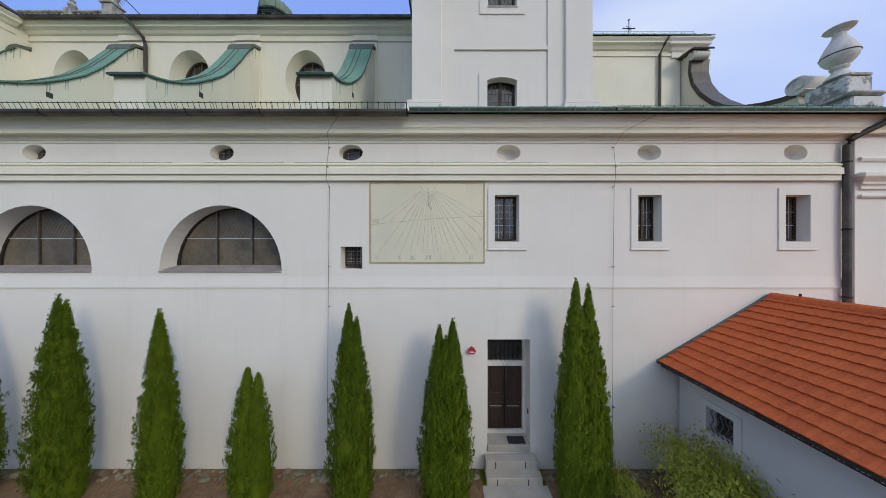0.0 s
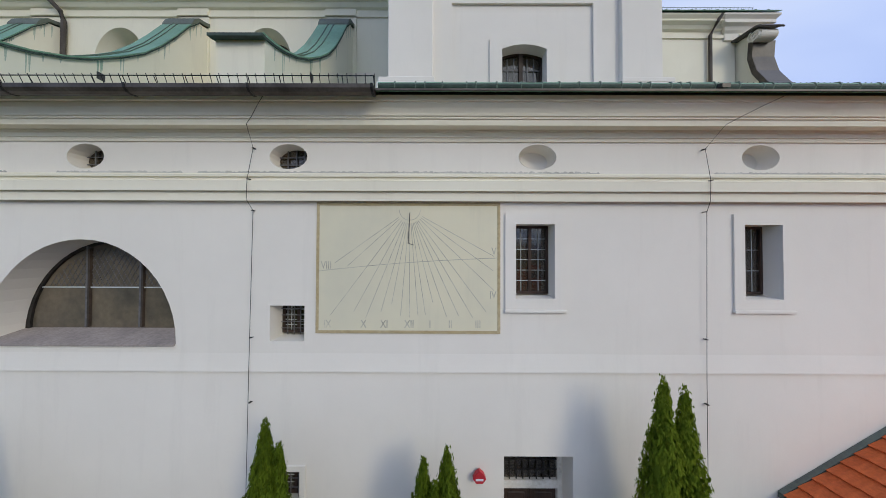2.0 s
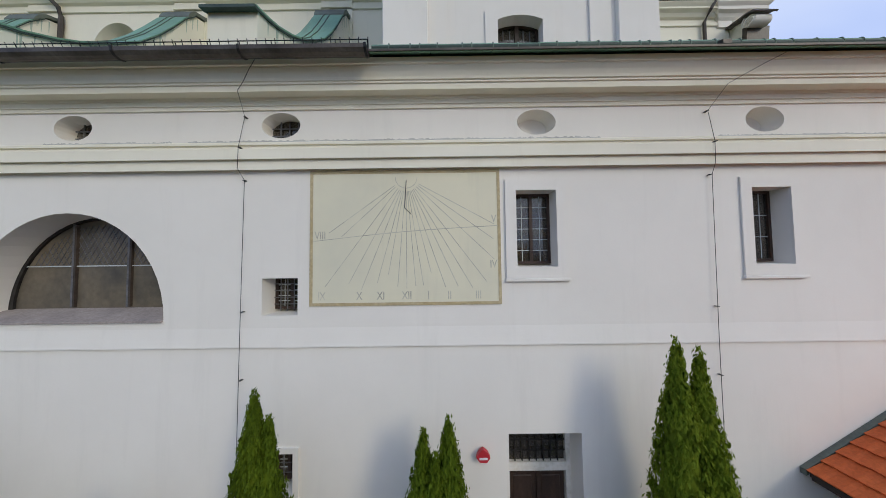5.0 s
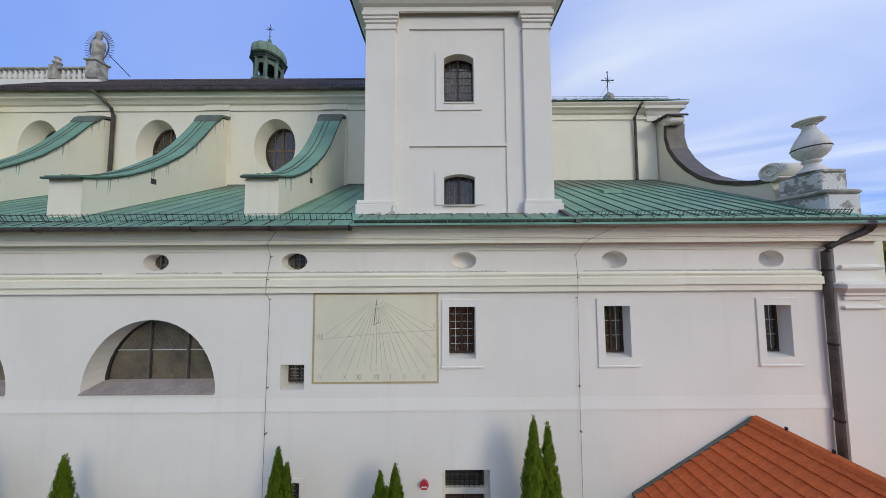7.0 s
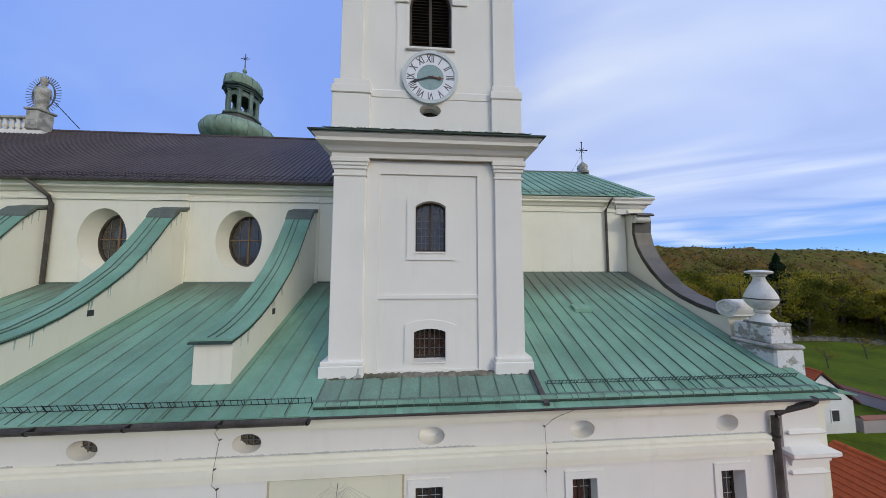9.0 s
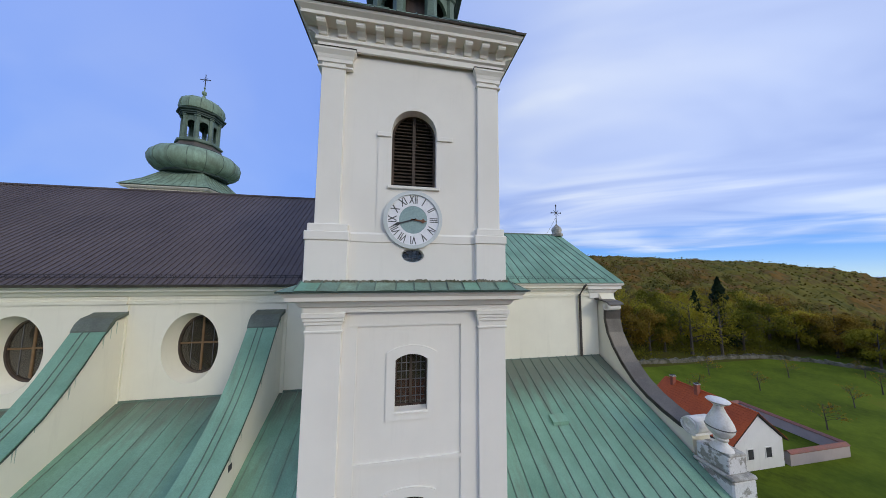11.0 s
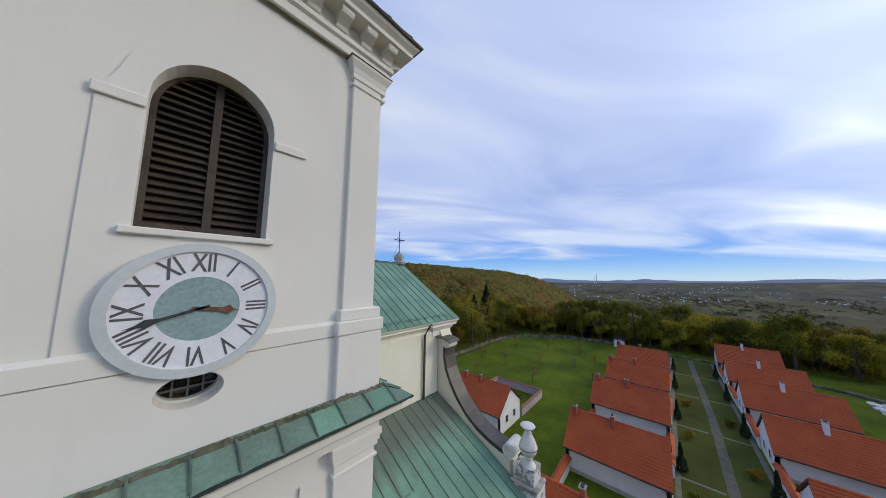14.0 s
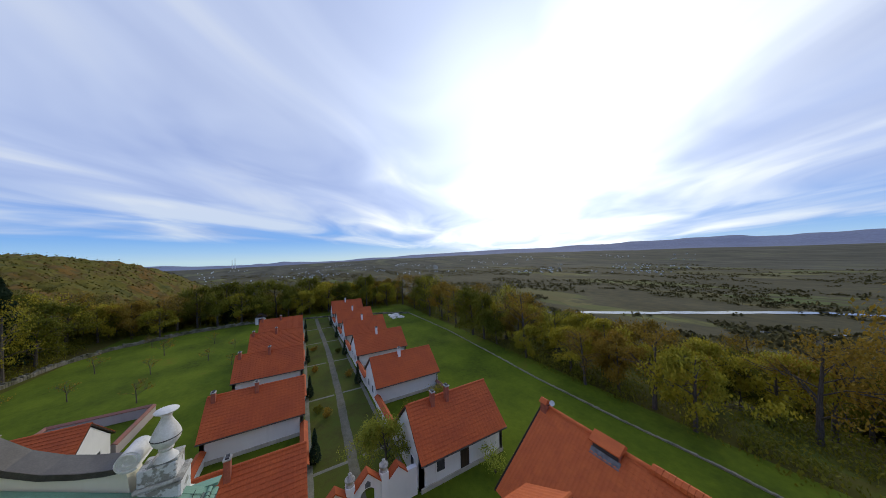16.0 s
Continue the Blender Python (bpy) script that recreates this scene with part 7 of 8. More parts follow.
LX = [19.35, 32.1, 45.0, 57.55, 70.3]
for i, x in enumerate(LX):
    house(x, 3.85, 12.7, chimneys=((0.52, 0.9), (0.93, 0.6)) if i else ((0.52, 1.4),))
RX = [32.9, 45.6, 58.6, 71.0, 84.0]
for i, x in enumerate(RX):
    house(x, -13.3, -4.05, chimneys=((0.55, 1.0),), chim_mat="house", ridge=5.15 + (0.5 if i == 4 else 0))
hh = house(19.0, -13.0, -4.0, 3.3, 2.5, 5.6, "white house with a brown door beside the garden gate", ((0.55, 1.3), (0.72, 1.0)))
part("door", bx(19.46, 19.49, -8.9, -8.0, 0.3, 2.2), "doorwood", hh, "brown plank door")
wn = part("window", holed(bmesh.new(), rect(-6.5, -5.5, 0.95, 2.15), [rect(-6.38, -5.62, 1.05, 2.05)], 19.44, 19.495, axis="x"), "house", hh)
part("pane", bx(19.47, 19.492, -6.4, -5.6, 1.03, 2.07), "dark", wn, "dark barred window pane")
house(32.2, 20.4, 29.0, chimneys=((0.55, 0.9), (0.85, 0.7)))

# south range, seen from above at the end
south = thing("south_range", (12, -14.3, 0), "long white range with a red clay tile roof and box chimneys", "house")
SR = (-0.6, 15.75)
SY, SZ, SE, SH = -14.3, 5.88, 1.0, 5.57       # ridge line, ridge and eave heights, half width
part("wall", bx(SR[0], SR[1] - 0.4, SY - SH + 0.5, SY + SH - 0.5, -0.3, SE + 0.2), "house", south)
part("gable_wall", prism(bmesh.new(), [(SY - SH + 0.5, SE + 0.15), (SY + SH - 0.5, SE + 0.15), (SY, SZ - 0.25)], "x", SR[1] - 0.8, SR[1] - 0.4), "house", south)
sang = math.atan2(SZ - SE, SH)
for s in (1, -1):
    e = bmesh.new()
    prism(e, [(SY, SZ - 0.02), (SY + s * SH, SE - 0.02), (SY + s * SH, SE - 0.12), (SY, SZ - 0.12)], "x", SR[0], SR[1])
    part("roof_deck", e, "doorwood", south)
def turned_tiles(parent, m, count, rows, length, slope, width):
    """A tiled slope laid along x and then turned into place by m."""
    pivot = thing("pivot", (0, 0, 0))
    ob = lay_tiles("roof_tiles", pivot, 0, 0, slope, 0, count * width + 0.01, width, rows, length, "tile", True)
    bpy.data.objects.remove(pivot)
    ob.data.transform(Matrix.Translation(-ORIGIN[parent]) @ m)
    ob.parent = parent
    return ob


# the slope rises along local x: turned to rise towards the ridge from the north and from the south
turned_tiles(south, Matrix.Translation((SR[0] + 0.02, SY + SH + 0.05, SE)) @ Matrix.Rotation(radians(-90), 4, "Z"), 54, 26, math.hypot(SZ - SE, SH) + 0.05, sang, 0.30)
turned_tiles(south, Matrix.Translation((SR[1] - 0.02, SY - SH - 0.05, SE)) @ Matrix.Rotation(radians(90), 4, "Z"), 54, 26, math.hypot(SZ - SE, SH) + 0.05, sang, 0.30)
rb = bmesh.new()
for k in range(40):
    xa = SR[0] + k * 0.40
    prism(rb, [(SY - 0.18, SZ), (SY - 0.10, SZ + 0.11), (SY, SZ + 0.15 + 0.015 * (k % 2)), (SY + 0.10, SZ + 0.11), (SY + 0.18, SZ)], "x", xa, xa + 0.39)
part("ridge_tiles", rb, "tile", south)
part("verge_board", prism(bmesh.new(), [(SY, SZ + 0.06), (SY + SH + 0.05, SE + 0.03), (SY + SH + 0.05, SE - 0.16), (SY, SZ - 0.16)], "x", SR[1] + 0.002, SR[1] + 0.05), "doorwood", south)
ch = part("chimney", bx(15.0, 15.55, SY + 0.05, SY + 0.55, SZ - 0.8, SZ + 0.42, bevel=0.02), "brickcap", south)
part("cap", prism(bmesh.new(), [(SY - 0.04, SZ + 0.42), (SY + 0.04, SZ + 0.58), (SY + 0.30, SZ + 0.72), (SY + 0.64, SZ + 0.42)], "x", 14.93, 15.62), "tile", ch)
ch = part("chimney", bx(9.25, 11.0, SY - 0.02, SY + 0.62, SZ - 1.0, SZ + 0.16, bevel=0.02), "brickcap", south)
part("cap", prism(bmesh.new(), [(SY - 0.16, SZ + 0.30), (SY + 0.06, SZ + 0.52), (SY + 0.86, SZ + 0.10), (SY + 0.86, SZ + 0.02), (SY - 0.16, SZ + 0.22)], "x", 9.12, 11.12), "tile", ch)
part("grate", bx(9.30, 10.95, SY + 0.622, SY + 0.64, SZ - 0.62, SZ - 0.02), "dark", ch, "dark flue grate")
part("flashing", prism(bmesh.new(), [(SY + 0.62, SZ - 0.50), (SY + 0.95, SZ - 0.78), (SY + 0.95, SZ - 0.74), (SY + 0.62, SZ - 0.40)], "x", 9.15, 11.05), "lead", ch, "grey zinc flashing")
for k in range(9):
    rb = prism(bmesh.new(), [(SY - 0.24, SZ + 0.05), (SY - 0.20, SZ + 0.30), (SY, SZ + 0.36 + 0.02 * (k % 2)), (SY + 0.30, SZ + 0.22), (SY + 0.34, SZ + 0.02)], "x", 5.2 + k * 0.28, 5.2 + k * 0.28 + 0.262)
    part("ridge_tile", rb, "tile", south)

south.rotation_euler = (0, 0, radians(-1.2))

# garden gate between the first houses
gate = thing("garden_gate", (19.8, 0, 0), "whitewashed gate wall with red tile gables and stone vases", "gate")
garch = [(-0.55, 0.0), (0.55, 0.0)] + arc(0, 1.75, 0.55, 0.55, 0, 180, 10)
outer = [(-3.9, -0.2), (3.8, -0.2), (3.8, 2.2), (2.9, 2.2), (2.2, 2.9), (1.5, 2.3), (0.85, 2.5), (0.0, 3.35), (-0.85, 2.5), (-1.6, 2.3), (-2.3, 2.9), (-3.0, 2.2), (-3.9, 2.2)]
part("wall", holed(bmesh.new(), outer, [garch], 19.6, 20.0, axis="x"), "house", gate)
for a, b in (((-0.98, 2.42), (0, 3.42)), ((0.98, 2.42), (0, 3.42)), ((-3.05, 2.2), (-2.3, 2.97)), ((-1.55, 2.3), (-2.3, 2.97)), ((2.95, 2.2), (2.2, 2.97)), ((1.45, 2.3), (2.2, 2.97))):
    part("gable_tiles", prism(bmesh.new(), [(a[0], a[1]), (b[0], b[1]), (b[0], b[1] + 0.12), (a[0], a[1] + 0.12)], "x", 19.45, 20.15), "tilefar", gate)
for y in (-1.25, 1.20):
    part("pier", bx(19.5, 20.1, y - 0.3, y + 0.3, -0.2, 2.9, bevel=0.03), "house", gate)
    part("vase", lathe(bmesh.new(), [(0.3, 0), (0.18, 0.1), (0.34, 0.3), (0.36, 0.45), (0.2, 0.6), (0.1, 0.72), (0.14, 0.8), (0.02, 0.9)], 12, (19.8, y, 2.9)), "stone", gate, smooth=True)
part("niche", prism(bmesh.new(), [(-0.2, 2.35), (0.2, 2.35), (0.2, 2.65), (0, 2.82), (-0.2, 2.65)], "x", 19.585, 19.598), "lead", gate)


# low courtyard walls with tiled copings
def court_wall(x0, y0, x1, y1, h=1.3, mat="house", label="low white garden wall with a red tile coping"):
    ob = thing("garden_wall", ((x0 + x1) / 2, (y0 + y1) / 2, 0), label, "wall", "garden walls")
    d = Vector((x1 - x0, y1 - y0, 0))
    ln = d.length
    m = Matrix.Translation((x0, y0, 0)) @ Matrix.Rotation(math.atan2(d.y, d.x), 4, "Z")
    b = bx(0, ln, -0.2, 0.2, -0.3, h)
    b.transform(m)
    part("body", b, mat, ob)
    q = 0.38 if mat == "house" else 0.27
    b = prism(bmesh.new(), [(-q, h - 0.02), (0, h + 0.7 * q), (q, h - 0.02), (q, h - 0.08), (0, h + 0.7 * q - 0.08), (-q, h - 0.08)], "x", 0, ln)
    b.transform(m)
    part("coping", b, "tilefar" if mat == "house" else "coping", ob)
    return ob


for a, b in zip(LX[1:], LX[:-1]):
    court_wall(b + 6.4, 4.0, a + 0.45, 4.0)
    court_wall(b + 6.4, 12.4, a + 0.45, 12.4)
for a, b in zip(RX, [19.0] + RX[:-1]):
    court_wall(b + 6.4, -4.3, a + 0.45, -4.3)
    court_wall(b + 6.4, -13.0, a + 0.45, -13.0, 1.0, "rubble", "low rubble garden wall")
court_wall(39.0, 20.6, 47.0, 20.6, 1.15, "pinkwall", "worn pinkish garden wall with a red coping")
court_wall(47.0, 20.6, 47.0, 29.0, 1.15, "pinkwall", "worn pinkish garden wall with a red coping")
court_wall(39.0, 29.0, 47.0, 29.0, 1.15, "pinkwall", "worn pinkish garden wall with a red coping")
LAWNW = [(-20, -27.4), (5, -27.4), (9, -27.5), (16, -27.15), (27.4, -27.1), (40, -27.9), (56, -28.6), (70, -28.3), (81, -27.8)]


wall_rng = random.Random(3)


def long_wall(name, pts, h, w, mat, label):
    ob = thing(name, (*pts[len(pts) // 2], 0), label, "wall")
    for (xa, ya), (xb, yb) in zip(pts, pts[1:]):
        d = Vector((xb - xa, yb - ya, 0))
        b = bmesh.new()
        k = 0.0
        while k < d.length:
            step = wall_rng.uniform(0.22, 0.55)
            hh_ = h * wall_rng.uniform(0.60, 1.12)
            box(b, k, min(k + step, d.length) + 0.04, -w * wall_rng.uniform(0.85, 1.15), w * wall_rng.uniform(0.85, 1.15), -0.6, hh_, bevel=min(0.06, h * 0.25))
            k += step
        b.transform(Matrix.Translation((xa, ya, 0)) @ Matrix.Rotation(math.atan2(d.y, d.x), 4, "Z"))
        part("stretch", b, mat, ob)
    return ob


long_wall("boundary_wall", LAWNW, 0.22, 0.11, "rubble", "low rubble boundary wall at the lawn's edge")
long_wall("boundary_wall", [(30, 45), (45, 46), (60, 45.2), (70, 45.6), (79, 44.9), (87, 41.2), (94, 31), (97, 18)], 0.85, 0.3, "oldwall", "old rubble wall below the wood")
long_wall("boundary_wall", [(97, 18), (94, 6), (91.5, -8), (86, -20), (81, -27.8)], 0.5, 0.25, "oldwall", "rubble wall at the garden's end")

# ---- plants ----
def thuja(x, y, spires, seed, label):
    """A clipped-looking columnar thuja: one or more flame-shaped leaders in a common skirt."""
    g = np.random.default_rng(seed)
    ob = thing("thuja", (x, y, 0), label, "thuja", "thujas along the church wall")
    pts, nrm = [], []
    core = bmesh.new()
    for dx, dy, h, r in spires:
        # flat upright sprays in clumps, each clump a small flame of its own
        n = int(330 * h * r)
        per = 34
        t = g.uniform(0, 1, n) ** 0.85
        a = g.uniform(0, 2 * math.pi, n)
        prof = np.where(t < 0.18, 0.82 + t * 1.0, (1 - (np.maximum(t - 0.18, 0) / 0.82) ** 1.9) ** 1.0)
        lob = 0.95 + 0.06 * np.sin(a * 5 + t * 4 + seed) + 0.06 * np.sin(a * 9 - t * 7) + g.normal(0, 0.065, n)
        rad = r * np.maximum(prof, 0.03) * lob
        base = np.stack([x + dx + rad * np.cos(a), y + dy + rad * np.sin(a), t * h * 0.97], 1)
        i = np.repeat(np.arange(n), per)
        f = g.uniform(0, 1, n * per)
        big_ = (g.uniform(0.7, 1.4, n) * (1.1 - 0.45 * t))[i]
        out = np.stack([np.cos(a), np.sin(a), np.zeros(n)], 1)[i]
        p = base[i] + out * (0.075 * f * big_ - 0.03)[:, None] + g.normal(0, 1, (n * per, 3)) * np.array([0.034, 0.034, 0.030]) * (1.15 - 0.90 * f)[:, None]
        p[:, 2] += 0.20 * f * big_
        p[:, 2] = np.maximum(p[:, 2], 0.03)
        pts.append(p)
        nrm.append(out + np.array([0, 0, 0.25]))
        lathe(core, [(r * 0.72, 0.02), (r * 0.86, 0.18 * h), (r * 0.70, 0.45 * h), (r * 0.42, 0.70 * h), (r * 0.18, 0.88 * h), (0.01, 0.97 * h)], 10, (x + dx, y + dy, 0))
    part("trunk", tube(bmesh.new(), [(x, y, -0.1), (x, y, 0.6)], 0.08), "bark", ob)
    part("inner_foliage", core, "thuja", ob, smooth=True)
    P, N = np.concatenate(pts), np.concatenate(nrm)
    upv = np.tile([0.0, 0.0, 1.0], (len(P), 1))
    tips = np.concatenate([np.stack([x + dx + g.normal(0, 0.022, 160), y + dy + g.normal(0, 0.022, 160), h * (0.93 + 0.09 * g.random(160))], 1) for dx, dy, h, r in spires])
    P, N = np.concatenate([P, tips]), np.concatenate([N, g.normal(size=(len(tips), 3))])
    upv = np.concatenate([upv, np.tile([0.0, 0.0, 1.0], (len(tips), 1))])
    leaves("foliage", P, N, upv, 0.034, 0.36, "thuja", ob, 0.50, seed)


thuja(-10.05, 6.55, [(0, 0, 5.35, 0.47), (0.15, 0.05, 5.2, 0.42)], 11, "tall columnar green thuja at the church wall")
thuja(-7.45, 6.6, [(0, 0, 4.95, 0.42), (0.13, -0.1, 4.2, 0.38)], 12, "columnar green thuja at the church wall")
thuja(-5.10, 6.65, [(-0.08, 0, 3.42, 0.42), (0.20, 0, 3.28, 0.36)], 13, "short columnar green thuja at the church wall")
thuja(-2.45, 6.6, [(-0.03, 0, 5.1, 0.48), (0.18, 0, 4.75, 0.42)], 14, "slender columnar green thuja beside the wall cable")
thuja(0.05, 6.6, [(-0.15, 0, 4.55, 0.5), (0.2, 0.0, 4.72, 0.5), (0.02, -0.1, 4.3, 0.4)], 15, "three-stemmed green thuja beside the door")
thuja(3.65, 6.6, [(-0.16, 0, 5.75, 0.52), (0.18, 0.02, 5.6, 0.48), (0.15, -0.2, 4.4, 0.42)], 16, "tall double-topped dark green thuja beside the door")
thuja(-12.6, 6.55, [(0, 0, 5.2, 0.6)], 17, "columnar green thuja at the church wall")


def bush(x, y, r, h, n, mat, seed, label, size=0.10, name="bush", z=0.0):
    g = np.random.default_rng(seed)
    ob = thing(name, (x, y, z), label, name)
    st = bmesh.new()
    tips = []
    for i in range(9):
        a, k = g.uniform(0, 2 * math.pi), g.uniform(0.3, 1.0)
        tip = Vector((x + r * k * math.cos(a), y + r * k * math.sin(a), z + h * g.uniform(0.6, 1.0)))
        mid = Vector((x, y, z)).lerp(tip, 0.5) + Vector((0, 0, 0.15 * h))
        tube(st, [(x, y, z), mid, tip], 0.012, 4, 0.003)
        tips += [tip, mid]
    part("stems", st, "bark", ob)
    T = np.array(tips)
    c = T[g.integers(0, len(T), n)] + g.normal(0, 1, (n, 3)) * np.array([r * 0.26, r * 0.26, h * 0.16])
    c[:, 2] = np.maximum(c[:, 2], z + 0.03)
    nrm = c - np.array([x, y, z + h * 0.4])
    nrm /= np.linalg.norm(nrm, axis=1, keepdims=True)
    leaves("foliage", c, nrm, np.tile([0.0, 0.0, 1.0], (n, 1)), size, 0.5, mat, ob, 0.8, seed)
    return ob


bush(6.25, 5.85, 1.2, 1.45, 17000, "leaf_bush", 21, "loose light green shrub in front of the wing", 0.042)
bush(4.8, 6.6, 0.5, 0.7, 2500, "leaf_bush", 22, "small light green shrub by the wall", 0.038)


def tree_mesh(seed, h, spread, n_leaf, mat, leaf, droop=0.0, lo=0.16):
    """A tapered trunk with limbs and twigs, and a crown of loose leaf clumps."""
    g = np.random.default_rng(seed)
    ob = thing("tree", (0, 0, 0), "", "tree")
    bm = bmesh.new()
    tips = []
    lean = Vector((g.uniform(-0.3, 0.3), g.uniform(-0.3, 0.3), 0))
    top = Vector((0, 0, h * 0.80)) + lean * 2
    tr = h * 0.024
    tube(bm, [(0, 0, -0.3), Vector((0, 0, h * 0.35)) + lean * 0.6, top], tr, 7, tr * 0.2)
    for i in range(13):
        t = lo + (0.95 - lo) * i / 12
        p = Vector((0, 0, 0)).lerp(top, t)
        a = g.uniform(0, 2 * math.pi)
        ln = spread * (1.05 - 0.6 * abs(t - 0.45) / 0.5) * g.uniform(0.7, 1.15)
        d = Vector((math.cos(a), math.sin(a), g.uniform(0.25, 0.95)))
        e = p + d.normalized() * ln
        m = p.lerp(e, 0.5) + Vector((0, 0, ln * 0.08))
        tube(bm, [p, m, e], tr * 0.45 * (1.1 - t), 5, tr * 0.06)
        for k in range(4):
            q = p.lerp(e, g.uniform(0.4, 1.0))
            d2 = (d + Vector(g.normal(0, 0.6, 3))).normalized()
            e2 = q + d2 * ln * g.uniform(0.3, 0.55) - Vector((0, 0, droop * ln))
            tube(bm, [q, e2], tr * 0.16, 4, tr * 0.03)
            tips.append(e2)
        tips += [e, m]
    part("trunk", bm, "bark", ob)
    T = np.array(tips)
    T = T[g.random(len(T)) < 0.8]
    wt = g.uniform(0.2, 1.0, len(T)) ** 2
    pick = g.choice(len(T), n_leaf, p=wt / wt.sum())
    c = T[pick] + g.normal(0, 1, (n_leaf, 3)) * np.array([spread * 0.125, spread * 0.125, h * 0.038])
    nrm = c - np.array([0, 0, h * 0.45])
    nrm /= np.linalg.norm(nrm, axis=1, keepdims=True) + 1e-6
    leaves("crown", c, nrm, np.tile([0.0, 0.0, 1.0], (n_leaf, 1)), leaf, 0.6, mat, ob, 0.9, seed)
    return ob


def conifer_mesh(seed, h, r, n, mat="leaf_dark", size=0.35):
    g = np.random.default_rng(seed)
    ob = thing("conifer", (0, 0, 0), "", "conifer")
    part("trunk", tube(bmesh.new(), [(0, 0, -0.3), (0, 0, h * 0.97)], h * 0.016, 6, 0.02), "bark", ob)
    t = g.uniform(0.08, 1, n)
    layer = np.abs(np.sin(t * h * 1.6))
    a = g.uniform(0, 2 * math.pi, n)
    rad = r * (1 - t) ** 0.8 * (0.55 + 0.45 * layer) * g.uniform(0.3, 1.0, n) ** 0.5
    p = np.stack([rad * np.cos(a), rad * np.sin(a), t * h - rad * 0.15], 1)
    nrm = np.stack([np.cos(a) * 0.6, np.sin(a) * 0.6, np.full(n, 0.8)], 1)
    leaves("crown", p, nrm, np.tile([0.0, 0.0, 1.0], (n, 1)), size, 0.5, mat, ob, 0.5, seed)
    return ob


KINDS = []
for s, h, sp, n, mat, leaf in ((31, 13, 4.4, 4600, "leaf_green", 0.21), (32, 11, 4.0, 5000, "leaf_yellow", 0.20), (33, 12, 4.2, 4200, "leaf_rust", 0.20), (34, 14.5, 4.8, 1800, "leaf_rust", 0.17), (35, 14, 4.2, 1700, "leaf_yellow", 0.17), (36, 10, 3.7, 4600, "leaf_green", 0.20)):
    KINDS.append(tree_mesh(s, h, sp, n, mat, leaf, 0.0, 0.26))
TREE_LABELS = ["green-leaved broad tree on the slope", "yellow-green autumn tree on the slope", "rust-brown autumn tree on the slope", "thinning brown tree with bare limbs showing", "nearly bare tree with a few green leaves", "dense green tree on the slope"]
CON = conifer_mesh(41, 15, 4.6, 5200)
tagged(CON, "dark tall spruce at the wood's edge", "conifer", "conifers")
for ob, lab in zip(KINDS, TREE_LABELS):
    tagged(ob, lab, "tree", "trees round the garden")
PLACED = 0


def plant(kind, x, y, s, turn):
    """Moves the first of a kind to its place, copies it for the rest."""
    ob = kind
    m = Matrix.Translation((x, y, ground_z(x, y) - 0.2)) @ Matrix.Rotation(turn, 4, "Z") @ Matrix.Diagonal((s, s, s, 1))
    c = copy_thing(ob, m)
    c.matrix_basis = m
    return c


rng = random.Random(5)
spots = []


def scatter(n, area, kinds, smin, smax, gap):
    tries = 0
    made = 0
    while made < n and tries < n * 30:
        tries += 1
        x, y = area(rng.random(), rng.random())
        if any((x - a) ** 2 + (y - b) ** 2 < gap * gap for a, b in spots):
            continue
        spots.append((x, y))
        plant(rng.choice(kinds), x, y, rng.uniform(smin, smax), rng.uniform(0, 6.28))
        made += 1


K = KINDS
# belt below the boundary wall
scatter(96, lambda u, v: (10 + 95 * u, -31.5 - 50 * v ** 1.75), [K[0], K[1], K[1], K[2], K[5], K[3], K[4], K[2]], 0.6, 1.1, 3.7)
scatter(44, lambda u, v: (-34 + 46 * u, -44 - 50 * v), [K[0], K[2], K[3], K[5], K[4], K[3], K[1]], 0.9, 1.4, 4.6)
for x, y, s in ((24, -40, 0.95), (15, -45, 0.95), (33, -40, 0.8), (8, -49, 1.0), (45, -38, 0.75)):
    spots.append((x, y))
    plant(K[1], x, y, s, x)
# the garden's far end
scatter(48, lambda u, v: (98 + 24 * v, -32 + 64 * u), [K[0], K[5], K[0], K[2], K[1]], 0.8, 1.2, 4.0)
# behind the northern wall
scatter(70, lambda u, v: (28 + 78 * u, 47.5 + 24 * v), [K[2], K[3], K[0], K[4], K[1]], 0.7, 1.1, 4.2)
scatter(46, lambda u, v: (94 + 22 * u, 34 + 40 * v), [K[2], K[0], K[3], K[1]], 0.7, 1.05, 3.6)
for x, y, s in ((83.5, 54, 1.15), (80, 57, 0.9), (104, 40, 0.6), (103, 24, 0.55)):
    plant(CON, x, y, s, rng.uniform(0, 6))
for ob in KINDS + [CON]:
    for o in list(ob.children_recursive) + [ob]:
        bpy.data.objects.remove(o)

# cypresses along the garden walks
cy = conifer_mesh(51, 3.2, 0.55, 1500, "leaf_dark", 0.09)
tagged(cy, "small dark columnar cypress beside the garden walk", "cypress", "cypresses along the walks")
cy.name = "cypress"
for x, y, s in ((27.4, 3.15, 1.0), (40.3, 3.2, 0.95), (53.7, 3.2, 0.9), (67.5, 3.2, 0.9), (80, 3.2, 0.85), (40.8, -3.3, 0.95), (54.1, -3.3, 0.95), (67.0, -3.3, 0.9), (80, -3.3, 0.9)):
    copy_thing(cy, Matrix.Translation((x, y, 0)) @ Matrix.Diagonal((s, s, s, 1))).matrix_basis = Matrix.Translation((x, y, 0)) @ Matrix.Diagonal((s * 1.3, s * 1.3, s, 1))
for o in list(cy.children_recursive) + [cy]:
    bpy.data.objects.remove(o)
